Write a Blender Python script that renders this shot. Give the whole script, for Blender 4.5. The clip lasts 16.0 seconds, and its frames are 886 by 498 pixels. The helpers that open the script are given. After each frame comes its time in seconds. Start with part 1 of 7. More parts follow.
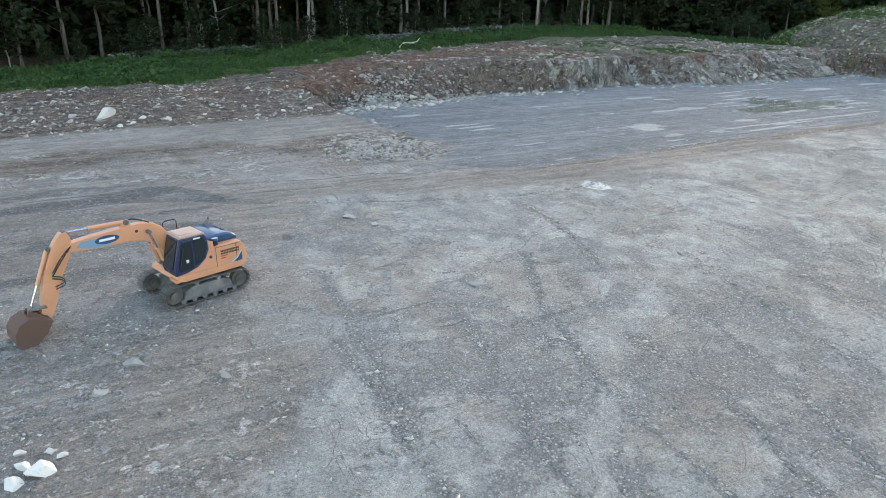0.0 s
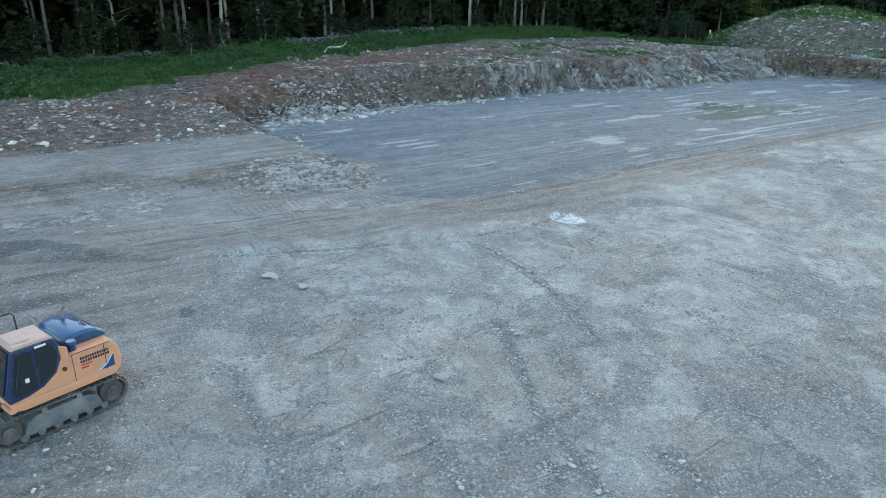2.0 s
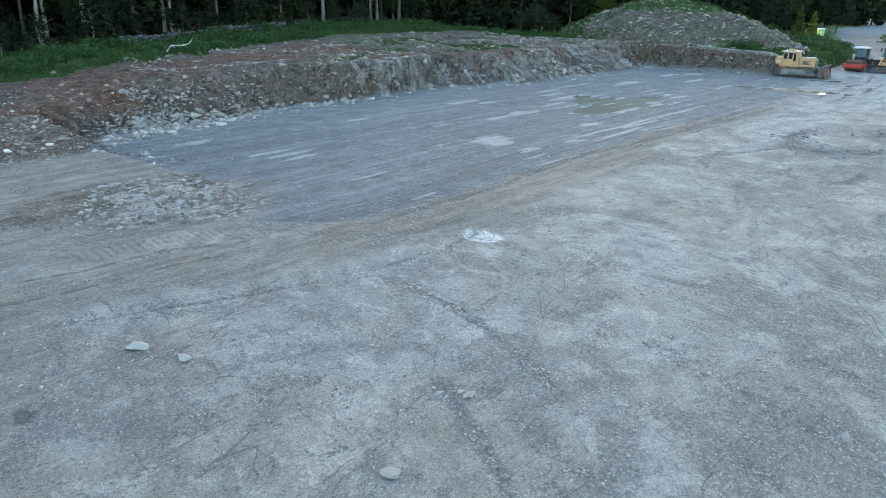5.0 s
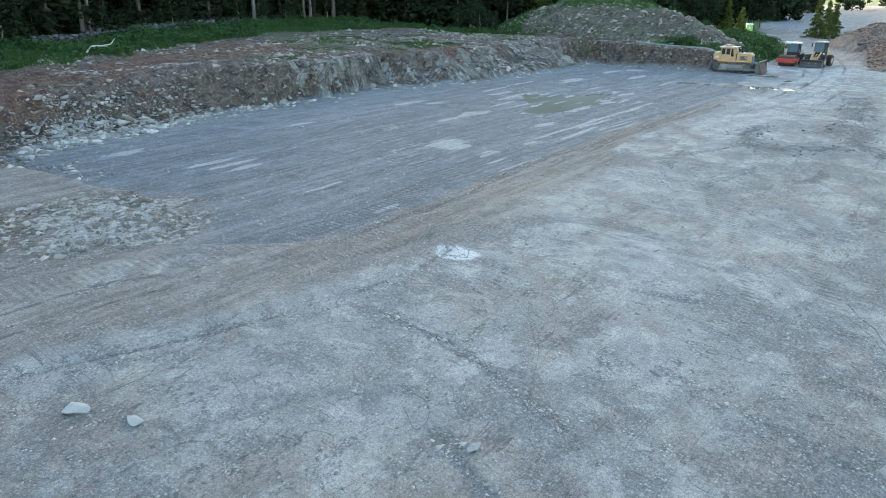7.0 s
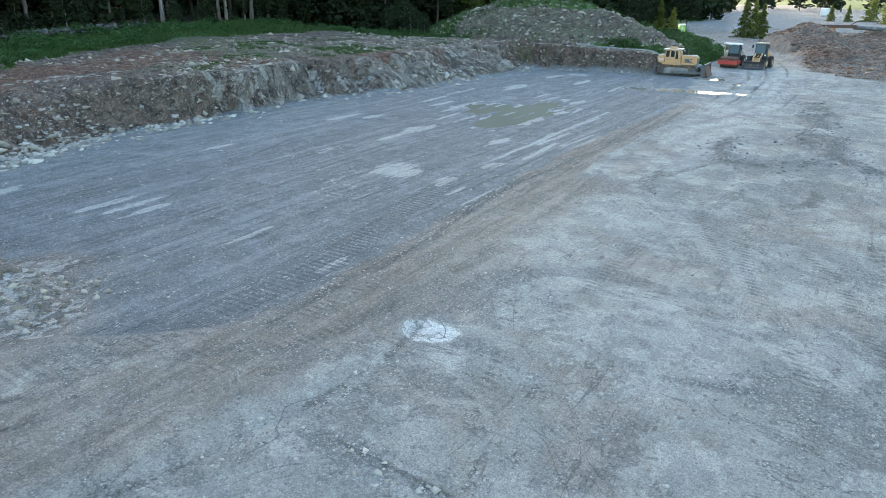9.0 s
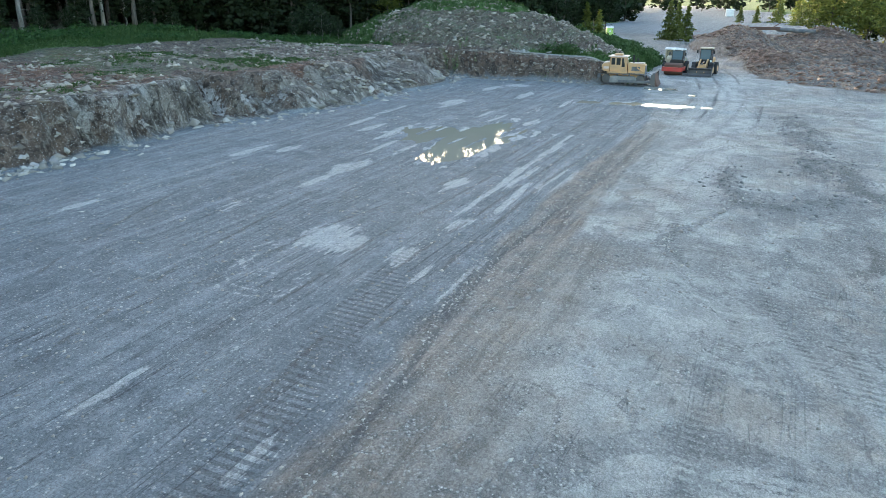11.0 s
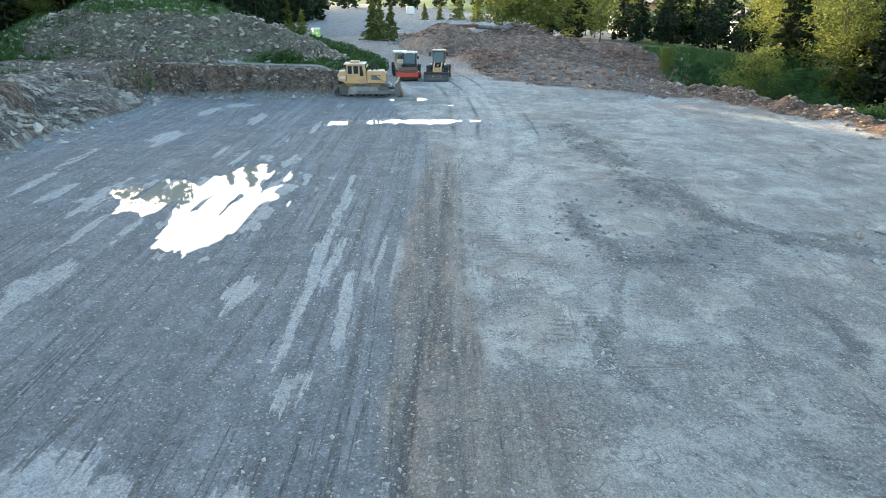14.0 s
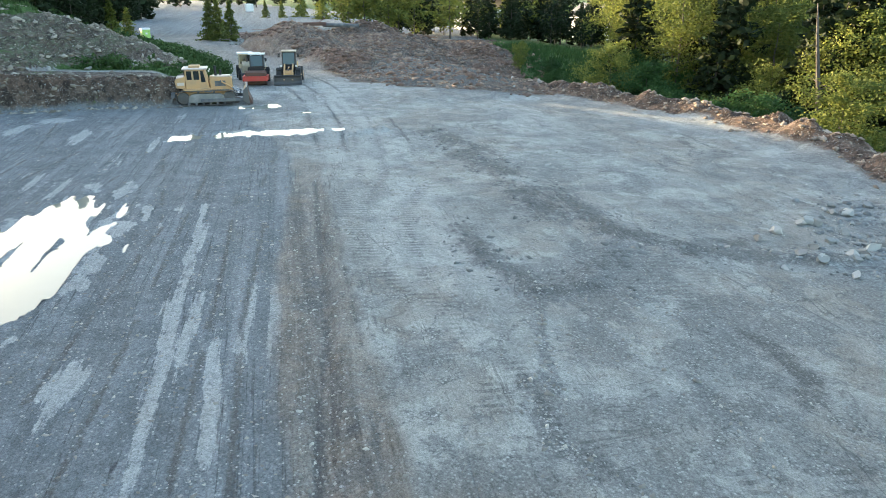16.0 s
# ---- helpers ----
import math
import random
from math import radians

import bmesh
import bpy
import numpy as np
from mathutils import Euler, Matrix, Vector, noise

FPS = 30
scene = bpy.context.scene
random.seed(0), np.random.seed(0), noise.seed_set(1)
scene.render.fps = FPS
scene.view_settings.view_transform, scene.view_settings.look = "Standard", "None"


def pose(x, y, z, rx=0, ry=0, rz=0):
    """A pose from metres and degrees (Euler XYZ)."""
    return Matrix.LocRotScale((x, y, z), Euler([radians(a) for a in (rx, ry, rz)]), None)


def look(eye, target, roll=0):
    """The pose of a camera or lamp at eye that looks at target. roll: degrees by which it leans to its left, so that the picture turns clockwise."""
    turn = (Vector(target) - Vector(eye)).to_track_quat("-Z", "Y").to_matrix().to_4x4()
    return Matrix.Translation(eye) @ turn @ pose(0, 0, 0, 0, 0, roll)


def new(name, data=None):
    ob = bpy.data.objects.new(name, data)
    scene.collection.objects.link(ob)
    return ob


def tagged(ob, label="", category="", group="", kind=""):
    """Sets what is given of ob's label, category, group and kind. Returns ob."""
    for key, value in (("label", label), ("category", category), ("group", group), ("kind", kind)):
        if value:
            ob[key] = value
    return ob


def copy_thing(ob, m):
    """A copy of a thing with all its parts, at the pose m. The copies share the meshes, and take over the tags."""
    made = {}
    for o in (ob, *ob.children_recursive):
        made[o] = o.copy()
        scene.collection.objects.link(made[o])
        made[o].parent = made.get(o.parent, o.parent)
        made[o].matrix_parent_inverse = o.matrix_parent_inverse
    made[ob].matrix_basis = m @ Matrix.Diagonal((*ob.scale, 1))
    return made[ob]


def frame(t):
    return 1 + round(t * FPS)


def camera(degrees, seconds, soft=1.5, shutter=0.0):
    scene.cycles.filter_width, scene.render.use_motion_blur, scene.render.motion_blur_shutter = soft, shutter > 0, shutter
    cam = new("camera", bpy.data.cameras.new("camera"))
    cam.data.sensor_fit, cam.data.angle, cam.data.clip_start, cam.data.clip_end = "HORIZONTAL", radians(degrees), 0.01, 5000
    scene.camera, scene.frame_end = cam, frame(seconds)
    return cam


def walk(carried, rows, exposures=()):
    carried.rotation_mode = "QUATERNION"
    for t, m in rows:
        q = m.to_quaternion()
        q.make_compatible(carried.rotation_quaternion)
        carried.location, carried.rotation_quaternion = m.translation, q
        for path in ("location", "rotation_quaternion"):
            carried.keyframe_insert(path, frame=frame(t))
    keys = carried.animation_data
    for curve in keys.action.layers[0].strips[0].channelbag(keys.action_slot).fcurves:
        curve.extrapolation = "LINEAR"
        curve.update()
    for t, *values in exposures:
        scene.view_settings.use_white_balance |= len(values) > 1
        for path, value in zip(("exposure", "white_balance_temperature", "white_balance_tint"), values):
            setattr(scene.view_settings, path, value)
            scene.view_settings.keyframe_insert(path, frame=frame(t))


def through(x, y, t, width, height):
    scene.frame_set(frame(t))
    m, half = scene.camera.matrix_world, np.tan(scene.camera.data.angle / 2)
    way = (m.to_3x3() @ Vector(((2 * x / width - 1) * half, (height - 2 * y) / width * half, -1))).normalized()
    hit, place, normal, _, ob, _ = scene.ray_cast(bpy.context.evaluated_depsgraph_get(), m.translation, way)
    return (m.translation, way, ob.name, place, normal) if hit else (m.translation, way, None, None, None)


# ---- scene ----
cam = camera(64.9, 16.0, soft=0.6)
EXPOSURES = [(0.0, 2.9, 7100, 18), (0.4, 2.8, 6250, 10), (12.0, 2.82, 6230, 10), (14.0, 2.8, 6300, 9), (16.0, 2.8, 6450, 8)]
METRES, EYE, TILT, LEAN, TURN = 54.878, 12.2, 2.7212, 1.4218, -27.566
ROWS = [
    (0.0, 0.0, 0.0, 0.0, 0.58, -22.41, -1.41),
    (0.5, -0.0029, 0.0425, -0.002, -0.47, -22.29, -1.46),
    (1.0, -0.0062, 0.0784, -0.0038, -1.74, -22.28, -1.51),
    (1.5, -0.0093, 0.1106, -0.0057, -3.36, -22.28, -1.55),
    (2.0, -0.0121, 0.1396, -0.0083, -5.39, -22.21, -1.62),
    (2.5, -0.0145, 0.1635, -0.0106, -7.72, -22.18, -1.71),
    (3.0, -0.0181, 0.1831, -0.0126, -9.96, -22.19, -1.8),
    (3.5, -0.0219, 0.199, -0.0139, -11.79, -22.22, -1.85),
    (4.0, -0.026, 0.2125, -0.0146, -13.72, -22.23, -1.91),
    (4.5, -0.0302, 0.2243, -0.0152, -15.72, -22.25, -1.98),
    (7.0, -0.0447, 0.291, -0.0187, -23.27, -22.34, -2.25),
    (7.5, -0.041, 0.3152, -0.0194, -24.21, -22.32, -2.26),
    (8.0, -0.0344, 0.3444, -0.0204, -25.92, -22.26, -2.3),
    (8.5, -0.0255, 0.3785, -0.0216, -27.9, -22.18, -2.37),
    (11.0, 0.0647, 0.6191, -0.031, -36.98, -21.7, -2.69),
    (11.5, 0.088, 0.6719, -0.0331, -41.31, -21.51, -2.79),
    (12.0, 0.1105, 0.7204, -0.0348, -47.43, -21.23, -2.87),
    (12.5, 0.1314, 0.7633, -0.0363, -52.58, -20.99, -2.91),
    (13.0, 0.1504, 0.8001, -0.0378, -56.5, -20.81, -2.97),
    (13.5, 0.1687, 0.8303, -0.0392, -59.58, -20.66, -3.01),
    (14.0, 0.1864, 0.8541, -0.0409, -62.45, -20.54, -3.01),
    (14.5, 0.2036, 0.8733, -0.0425, -66.27, -20.41, -3.01),
    (15.0, 0.221, 0.8883, -0.0433, -69.7, -20.31, -3.0),
    (15.5, 0.2394, 0.9001, -0.0438, -72.42, -20.22, -3.0),
    (16.0, 0.2585, 0.9075, -0.044, -74.78, -20.13, -2.97),
]
walk(cam, [(t, pose(0, 0, EYE, TILT, LEAN, TURN) @ pose(METRES * x, METRES * y, METRES * z, 90 + pitch, roll, yaw)) for t, x, y, z, yaw, pitch, roll in ROWS],
     exposures=EXPOSURES)

# ---- sky and sun ----
SUN_AZIMUTH, SUN_HEIGHT = 49.0, 7.0  # degrees from +y towards +x, degrees up
world = bpy.data.worlds.new("sky")
scene.world = world
world.use_nodes = True
sky = world.node_tree.nodes.new("ShaderNodeTexSky")
sky.sky_type, sky.sun_disc = "NISHITA", False
sky.sun_elevation, sky.sun_rotation = radians(SUN_HEIGHT), radians(SUN_AZIMUTH)
sky.air_density, sky.dust_density, sky.ozone_density = 1.0, 1.6, 1.2
background = world.node_tree.nodes["Background"]
background.inputs["Strength"].default_value = 0.15
world.node_tree.links.new(sky.outputs[0], background.inputs[0])

sun_data = bpy.data.lights.new("sun", "SUN")
sun_data.energy, sun_data.angle, sun_data.color = 3.6, radians(0.6), (1.0, 0.76, 0.46)
sun = new("sun", sun_data)
_a, _h = radians(SUN_AZIMUTH), radians(SUN_HEIGHT)
sun.matrix_world = look((math.sin(_a) * math.cos(_h) * 90, math.cos(_a) * math.cos(_h) * 90, math.sin(_h) * 90), (0, 0, 0))


# ---- materials ----
def shader(name):
    m = bpy.data.materials.new(name)
    m.use_nodes = True
    t = m.node_tree
    return m, t, t.nodes["Principled BSDF"]


def node(t, kind, **put):
    n = t.nodes.new("ShaderNode" + kind)
    for key, value in put.items():
        if key in n.inputs:
            n.inputs[key].default_value = value
    return n


def noise_node(t, scale, detail=4.0, rough=0.6, vector=None, distort=0.0):
    n = node(t, "TexNoise", Scale=scale, Detail=detail, Roughness=rough, Distortion=distort)
    if vector is not None:
        t.links.new(vector, n.inputs["Vector"])
    return n.outputs["Fac"]


def ramp(t, value, lo, hi, a=0.0, b=1.0):
    n = node(t, "MapRange")
    t.links.new(value, n.inputs["Value"])
    for key, v in (("From Min", lo), ("From Max", hi), ("To Min", a), ("To Max", b)):
        n.inputs[key].default_value = v
    return n.outputs[0]


def calc(t, how, a, b=None, clamp=False):
    n = t.nodes.new("ShaderNodeMath")
    n.operation, n.use_clamp = how, clamp
    for i, v in enumerate((a, b)):
        if v is None:
            continue
        if isinstance(v, (int, float)):
            n.inputs[i].default_value = v
        else:
            t.links.new(v, n.inputs[i])
    return n.outputs[0]


def mix(t, fac, a, b, blend="MIX"):
    n = t.nodes.new("ShaderNodeMix")
    n.data_type, n.blend_type = "RGBA", blend
    for sock, v in ((n.inputs["Factor"], fac), (n.inputs["A"], a), (n.inputs["B"], b)):
        if isinstance(v, (int, float)):
            sock.default_value = v
        elif isinstance(v, tuple):
            sock.default_value = (*v, 1)
        else:
            t.links.new(v, sock)
    return n.outputs["Result"]


def bump(t, bsdf, value, strength, distance=0.05, normal=None):
    n = node(t, "Bump", Strength=strength, Distance=distance)
    t.links.new(value, n.inputs["Height"])
    if normal is not None:
        t.links.new(normal, n.inputs["Normal"])
    t.links.new(n.outputs[0], bsdf.inputs["Normal"])
    return n.outputs[0]


def plain(name, colour, rough=0.6, metal=0.0, dirt=(0.16, 0.14, 0.11), worn=0.35, scale=3.0, coat=0.0):
    """A painted, rubber or metal surface with grime at two scales."""
    m, t, b = shader(name)
    at = node(t, "TexCoord").outputs["Object"]
    big = noise_node(t, scale * 0.5, 5, 0.65, at)
    fine = noise_node(t, scale * 14, 3, 0.6, at)
    fac = calc(t, "MULTIPLY", calc(t, "ADD", ramp(t, big, 0.45, 0.75), ramp(t, fine, 0.5, 0.8, 0, 0.5)), worn, True)
    t.links.new(mix(t, fac, colour, dirt), b.inputs["Base Color"])
    t.links.new(calc(t, "ADD", calc(t, "MULTIPLY", fac, 0.5), rough, True), b.inputs["Roughness"])
    b.inputs["Metallic"].default_value = metal
    b.inputs["Coat Weight"].default_value = coat
    bump(t, b, fine, 0.15, 0.01)
    return m


def stone_material(name, dark, light, scale=2.0, island=True):
    m, t, b = shader(name)
    at = node(t, "TexCoord").outputs["Object"]
    if island:
        rnd = node(t, "NewGeometry").outputs["Random Per Island"]
    else:
        rnd = node(t, "ObjectInfo").outputs["Random"]
    n = noise_node(t, scale, 6, 0.7, at)
    col = mix(t, calc(t, "ADD", calc(t, "MULTIPLY", calc(t, "POWER", rnd, 2.2), 0.8), calc(t, "MULTIPLY", n, 0.35), True), dark, light)
    col = mix(t, ramp(t, noise_node(t, scale * 5, 4, 0.7, at), 0.55, 0.75, 0, 0.5), col, tuple(0.55 * c for c in dark))
    t.links.new(col, b.inputs["Base Color"])
    b.inputs["Roughness"].default_value = 0.9
    bump(t, b, n, 0.5, 0.05)
    return m


def leaf_material(name, dark, light, through=0.25):
    m, t, b = shader(name)
    rnd = node(t, "NewGeometry").outputs["Random Per Island"]
    at = node(t, "TexCoord").outputs["Object"]
    n = noise_node(t, 0.35, 3, 0.6, at)
    each = node(t, "ObjectInfo").outputs["Random"]
    col = mix(t, calc(t, "ADD", calc(t, "MULTIPLY", rnd, 0.55), calc(t, "MULTIPLY", n, 0.5), True), dark, light)
    col = mix(t, calc(t, "MULTIPLY", each, 0.55), col, tuple(0.6 * c for c in dark))
    t.links.new(col, b.inputs["Base Color"])
    b.inputs["Roughness"].default_value = 0.65
    b.inputs["Specular IOR Level"].default_value = 0.18
    glow = node(t, "BsdfTranslucent")
    t.links.new(col, glow.inputs["Color"])
    both = node(t, "MixShader")
    both.inputs[0].default_value = through
    t.links.new(b.outputs[0], both.inputs[1])
    t.links.new(glow.outputs[0], both.inputs[2])
    t.links.new(both.outputs[0], t.nodes["Material Output"].inputs["Surface"])
    return m


def bark_material(name, dark, light):
    m, t, b = shader(name)
    at = node(t, "TexCoord").outputs["Object"]
    stretch = node(t, "Mapping", Scale=(6, 6, 0.9))
    t.links.new(at, stretch.inputs["Vector"])
    n = noise_node(t, 1.0, 6, 0.7, stretch.outputs[0])
    t.links.new(mix(t, ramp(t, n, 0.35, 0.65), dark, light), b.inputs["Base Color"])
    b.inputs["Roughness"].default_value = 0.95
    bump(t, b, n, 0.7, 0.05)
    return m


def ground_material():
    m, t, b = shader("gravel_ground")
    at = node(t, "TexCoord").outputs["Object"]

    def masks(name):
        n, c = node(t, "Attribute"), node(t, "SeparateColor")
        n.attribute_name = name
        t.links.new(n.outputs["Color"], c.inputs[0])
        return c.outputs

    def drawn(scale, turn=0.0):
        n = node(t, "Mapping", Scale=scale, Rotation=(0, 0, radians(turn)))
        t.links.new(at, n.inputs["Vector"])
        return n.outputs[0]

    def pebbles(scale, where=None):
        n, c = node(t, "TexVoronoi", Scale=scale), node(t, "SeparateColor")
        t.links.new(where or at, n.inputs["Vector"])
        t.links.new(n.outputs["Color"], c.inputs[0])
        return n.outputs["Distance"], c.outputs

    def times(*v):
        out = v[0]
        for x in v[1:]:
            out = calc(t, "MULTIPLY", out, x)
        return out

    def plus(*v):
        out = v[0]
        for x in v[1:]:
            out = calc(t, "ADD", out, x)
        return out

    def off(v, k):
        """A noise about zero, times k."""
        return times(calc(t, "SUBTRACT", v, 0.5), k)

    def contour(field, level, width, chance):
        return times(ramp(t, calc(t, "ABSOLUTE", calc(t, "SUBTRACT", field, level)), width * 0.3, width, 1, 0), chance)

    pit, soil, grass = masks("zone")
    dust, coarse, red = masks("wear")
    dark, strip, tread = masks("mark")
    rock, moss, crust = masks("cut")
    wide = noise_node(t, 0.13, 6, 0.65, at, 0.6)
    mid = noise_node(t, 0.7, 9, 0.72, at, 0.5)
    small = noise_node(t, 3.2, 8, 0.78, at, 0.3)
    fine = noise_node(t, 14.0, 5, 0.8, at)
    silk = noise_node(t, 0.45, 4, 0.5, at, 1.2)
    far_d, far_c = pebbles(5.0)
    near_d, near_c = pebbles(13.0)
    grit_d, grit_c = pebbles(34.0)
    # long marks of machines along the pit, and bent ones over the pad
    rut = noise_node(t, 1.0, 4, 0.5, drawn((0.02, 1.0, 1), -1.5), 0.25)
    thin_rut = noise_node(t, 1.0, 3, 0.5, drawn((0.03, 2.2, 1), -1.5), 0.2)
    streak = noise_node(t, 1.0, 7, 0.7, drawn((0.28, 4.5, 1), -1.0), 0.3)
    scrape = noise_node(t, 1.0, 3, 0.5, drawn((0.1, 0.7, 1), 24), 1.0)
    rake = noise_node(t, 1.0, 3, 0.5, drawn((0.8, 0.1, 1), 6), 1.0)
    bends = noise_node(t, 0.09, 2, 0.4, at, 2.5)
    some = ramp(t, noise_node(t, 0.3, 4, 0.6, at), 0.46, 0.56)
    others = ramp(t, noise_node(t, 0.21, 4, 0.6, at, 0.5), 0.5, 0.6)
    comb = node(t, "TexWave", Scale=1.0, Distortion=1.6, Detail=3.0)
    comb.inputs["Detail Scale"].default_value = 1.5
    t.links.new(drawn((0.95, 0.15, 1), 0), comb.inputs["Vector"])

    # trodden pad: smooth pale dust that goes brown in places, with thin paler films
    pad = mix(t, ramp(t, silk, 0.36, 0.64), (0.255, 0.261, 0.25), (0.342, 0.348, 0.333))
    pad = mix(t, ramp(t, wide, 0.45, 0.56, 0, 0.85), pad, mix(t, ramp(t, silk, 0.36, 0.64), (0.25, 0.23, 0.203), (0.34, 0.32, 0.29)))
    cloud = noise_node(t, 0.3, 5, 0.55, at, 1.8)
    pad = mix(t, ramp(t, plus(cloud, off(mid, 0.5), off(small, 0.4)), 0.53, 0.6, 0, 0.55), pad, (0.45, 0.452, 0.427))
    loose = plus(noise_node(t, 0.17, 4, 0.55, at, 1.5), off(mid, 0.7), off(small, 0.5), times(coarse, 0.16))
    loose = ramp(t, loose, 0.56, 0.62)
    pad = mix(t, times(loose, 0.62), pad, mix(t, near_c[1], (0.12, 0.126, 0.126), (0.24, 0.247, 0.245)))
    pad = mix(t, ramp(t, plus(dust, off(mid, 0.9), off(small, 0.5)), 0.45, 0.75, 0, 0.6), pad, (0.46, 0.46, 0.435))
    pad = mix(t, ramp(t, dust, 0.95, 1.0, 0, 0.9), pad, (0.66, 0.67, 0.66))
    pad = mix(t, times(ramp(t, coarse, 0.4, 0.95), ramp(t, plus(small, off(mid, 1.0)), 0.38, 0.62, 0.12, 0.6)), pad, (0.17, 0.178, 0.178))
    lines = calc(t, "MAXIMUM", contour(scrape, 0.5, 0.011, times(some, ramp(t, wide, 0.44, 0.52))), contour(rake, 0.5, 0.009, times(others, ramp(t, wide, 0.56, 0.48))))
    lines = calc(t, "MAXIMUM", lines, calc(t, "MAXIMUM", contour(bends, 0.47, 0.0025, others), contour(bends, 0.5, 0.0025, some)))
    pad = mix(t, times(lines, ramp(t, fine, 0.35, 0.6, 0.35, 0.85)), pad, (0.1, 0.102, 0.1))
    # pit floor: blue-grey crushed stone pressed flat, pulled into long faint lines
    body = plus(times(rut, 0.16), times(mid, 0.62), times(thin_rut, 0.22))
    floor = mix(t, ramp(t, body, 0.4, 0.6), (0.116, 0.133, 0.144), (0.224, 0.248, 0.263))
    gouge = calc(t, "MAXIMUM", contour(rut, 0.47, 0.009, ramp(t, mid, 0.44, 0.56)), contour(thin_rut, 0.46, 0.013, ramp(t, wide, 0.45, 0.55, 0.2, 0.9)))
    film = times(ramp(t, plus(times(rut, 0.4), times(thin_rut, 0.6)), 0.535, 0.56), ramp(t, noise_node(t, 1.0, 5, 0.65, drawn((0.07, 0.26, 1)), 0.6), 0.5, 0.6))
    floor = mix(t, times(film, ramp(t, streak, 0.4, 0.6, 0.15, 0.55)), floor, (0.3, 0.318, 0.325))
    floor = mix(t, times(gouge, ramp(t, small, 0.4, 0.55, 0.3, 0.85)), floor, (0.045, 0.05, 0.055))
    # dried silt with torn, drawn-out edges
    pale = ramp(t, plus(dust, off(streak, 2.0), off(small, 0.9), off(mid, 0.8)), 0.5, 0.62)
    pale = times(pale, ramp(t, dust, 0.1, 0.3), ramp(t, plus(small, off(streak, 0.8)), 0.3, 0.6, 0.5, 0.9))
    floor = mix(t, pale, floor, (0.415, 0.43, 0.428))
    col = mix(t, pit, pad, floor)
    # bare earth in many tones, rust-red earth, brown trodden earth
    clod_d, clod_c = pebbles(2.1)
    tone = plus(times(mid, 0.45), times(small, 0.35), times(clod_c[0], 0.2))
    earth = mix(t, ramp(t, tone, 0.36, 0.64), (0.03, 0.022, 0.017), (0.165, 0.119, 0.09))
    earth = mix(t, ramp(t, plus(small, off(fine, 0.8)), 0.58, 0.68, 0, 0.7), earth, (0.27, 0.23, 0.192))
    rust = mix(t, ramp(t, tone, 0.35, 0.64), (0.055, 0.026, 0.018), (0.2, 0.108, 0.068))
    turf = mix(t, ramp(t, small, 0.3, 0.7), (0.028, 0.06, 0.016), (0.09, 0.165, 0.04))
    ragged = calc(t, "SUBTRACT", small, 0.5)
    col = mix(t, ramp(t, plus(soil, times(ragged, 1.2)), 0.3, 0.7), col, earth)
    col = mix(t, ramp(t, plus(red, times(ragged, 1.4)), 0.25, 0.85, 0, 0.9), col, rust)
    drag = noise_node(t, 1.0, 8, 0.7, drawn((0.12, 1.6, 1), 6), 0.7)
    brown = mix(t, ramp(t, plus(drag, off(mid, 0.5)), 0.38, 0.62), (0.108, 0.089, 0.074), (0.292, 0.252, 0.212))
    brown = mix(t, ramp(t, small, 0.56, 0.66, 0, 0.6), brown, (0.36, 0.345, 0.32))
    col = mix(t, times(strip, ramp(t, mid, 0.35, 0.6, 0.45, 1.0)), col, brown)
    # broken pale crust
    slab_d, slab_c = pebbles(3.4, drawn((0.8, 1.3, 1), 12))
    plate = ramp(t, plus(crust, off(mid, 1.0), off(slab_c[0], 0.35), off(small, 1.3)), 0.5, 0.6)
    plate = times(plate, ramp(t, crust, 0.05, 0.25))
    col = mix(t, times(plate, ramp(t, fine, 0.3, 0.5, 0.6, 1.0)), col, mix(t, slab_c[1], (0.3, 0.28, 0.255), (0.47, 0.45, 0.425)))
    # the cut face: pale slabs with drip lines and dark cracks
    fall = noise_node(t, 1.0, 7, 0.7, drawn((1.6, 0.5, 0.4), 0), 0.8)
    crack_n = node(t, "TexVoronoi", Scale=0.9)
    crack_n.feature = "DISTANCE_TO_EDGE"
    t.links.new(drawn((1.0, 0.7, 0.7), 8), crack_n.inputs["Vector"])
    face = mix(t, ramp(t, plus(fall, off(mid, 0.9)), 0.36, 0.62), (0.055, 0.047, 0.04), (0.245, 0.222, 0.19))
    face = mix(t, ramp(t, plus(fall, off(wide, 1.2)), 0.55, 0.61, 0, 0.8), face, (0.38, 0.36, 0.325))
    face = mix(t, ramp(t, crack_n.outputs["Distance"], 0.01, 0.04, 0.6, 0), face, (0.035, 0.028, 0.023))
    col = mix(t, ramp(t, plus(rock, times(ragged, 1.0), off(mid, 1.0)), 0.4, 0.6, 0, 0.95), col, face)
    col = mix(t, ramp(t, plus(moss, times(ragged, 1.6), off(mid, 0.8)), 0.45, 0.7, 0, 0.75), col, mix(t, fine, (0.05, 0.08, 0.035), (0.12, 0.15, 0.08)))
    col = mix(t, ramp(t, plus(grass, times(ragged, 1.2)), 0.4, 0.6), col, turf)
    # churned scars and the prints of tracks
    shade = ramp(t, plus(dark, times(ragged, 1.3), off(mid, 0.9), off(fine, 0.9)), 0.4, 0.56)
    shade = times(shade, ramp(t, dark, 0.02, 0.2))
    col = mix(t, times(shade, 0.8), col, mix(t, ramp(t, small, 0.3, 0.7), (0.05, 0.05, 0.049), (0.14, 0.138, 0.134)))
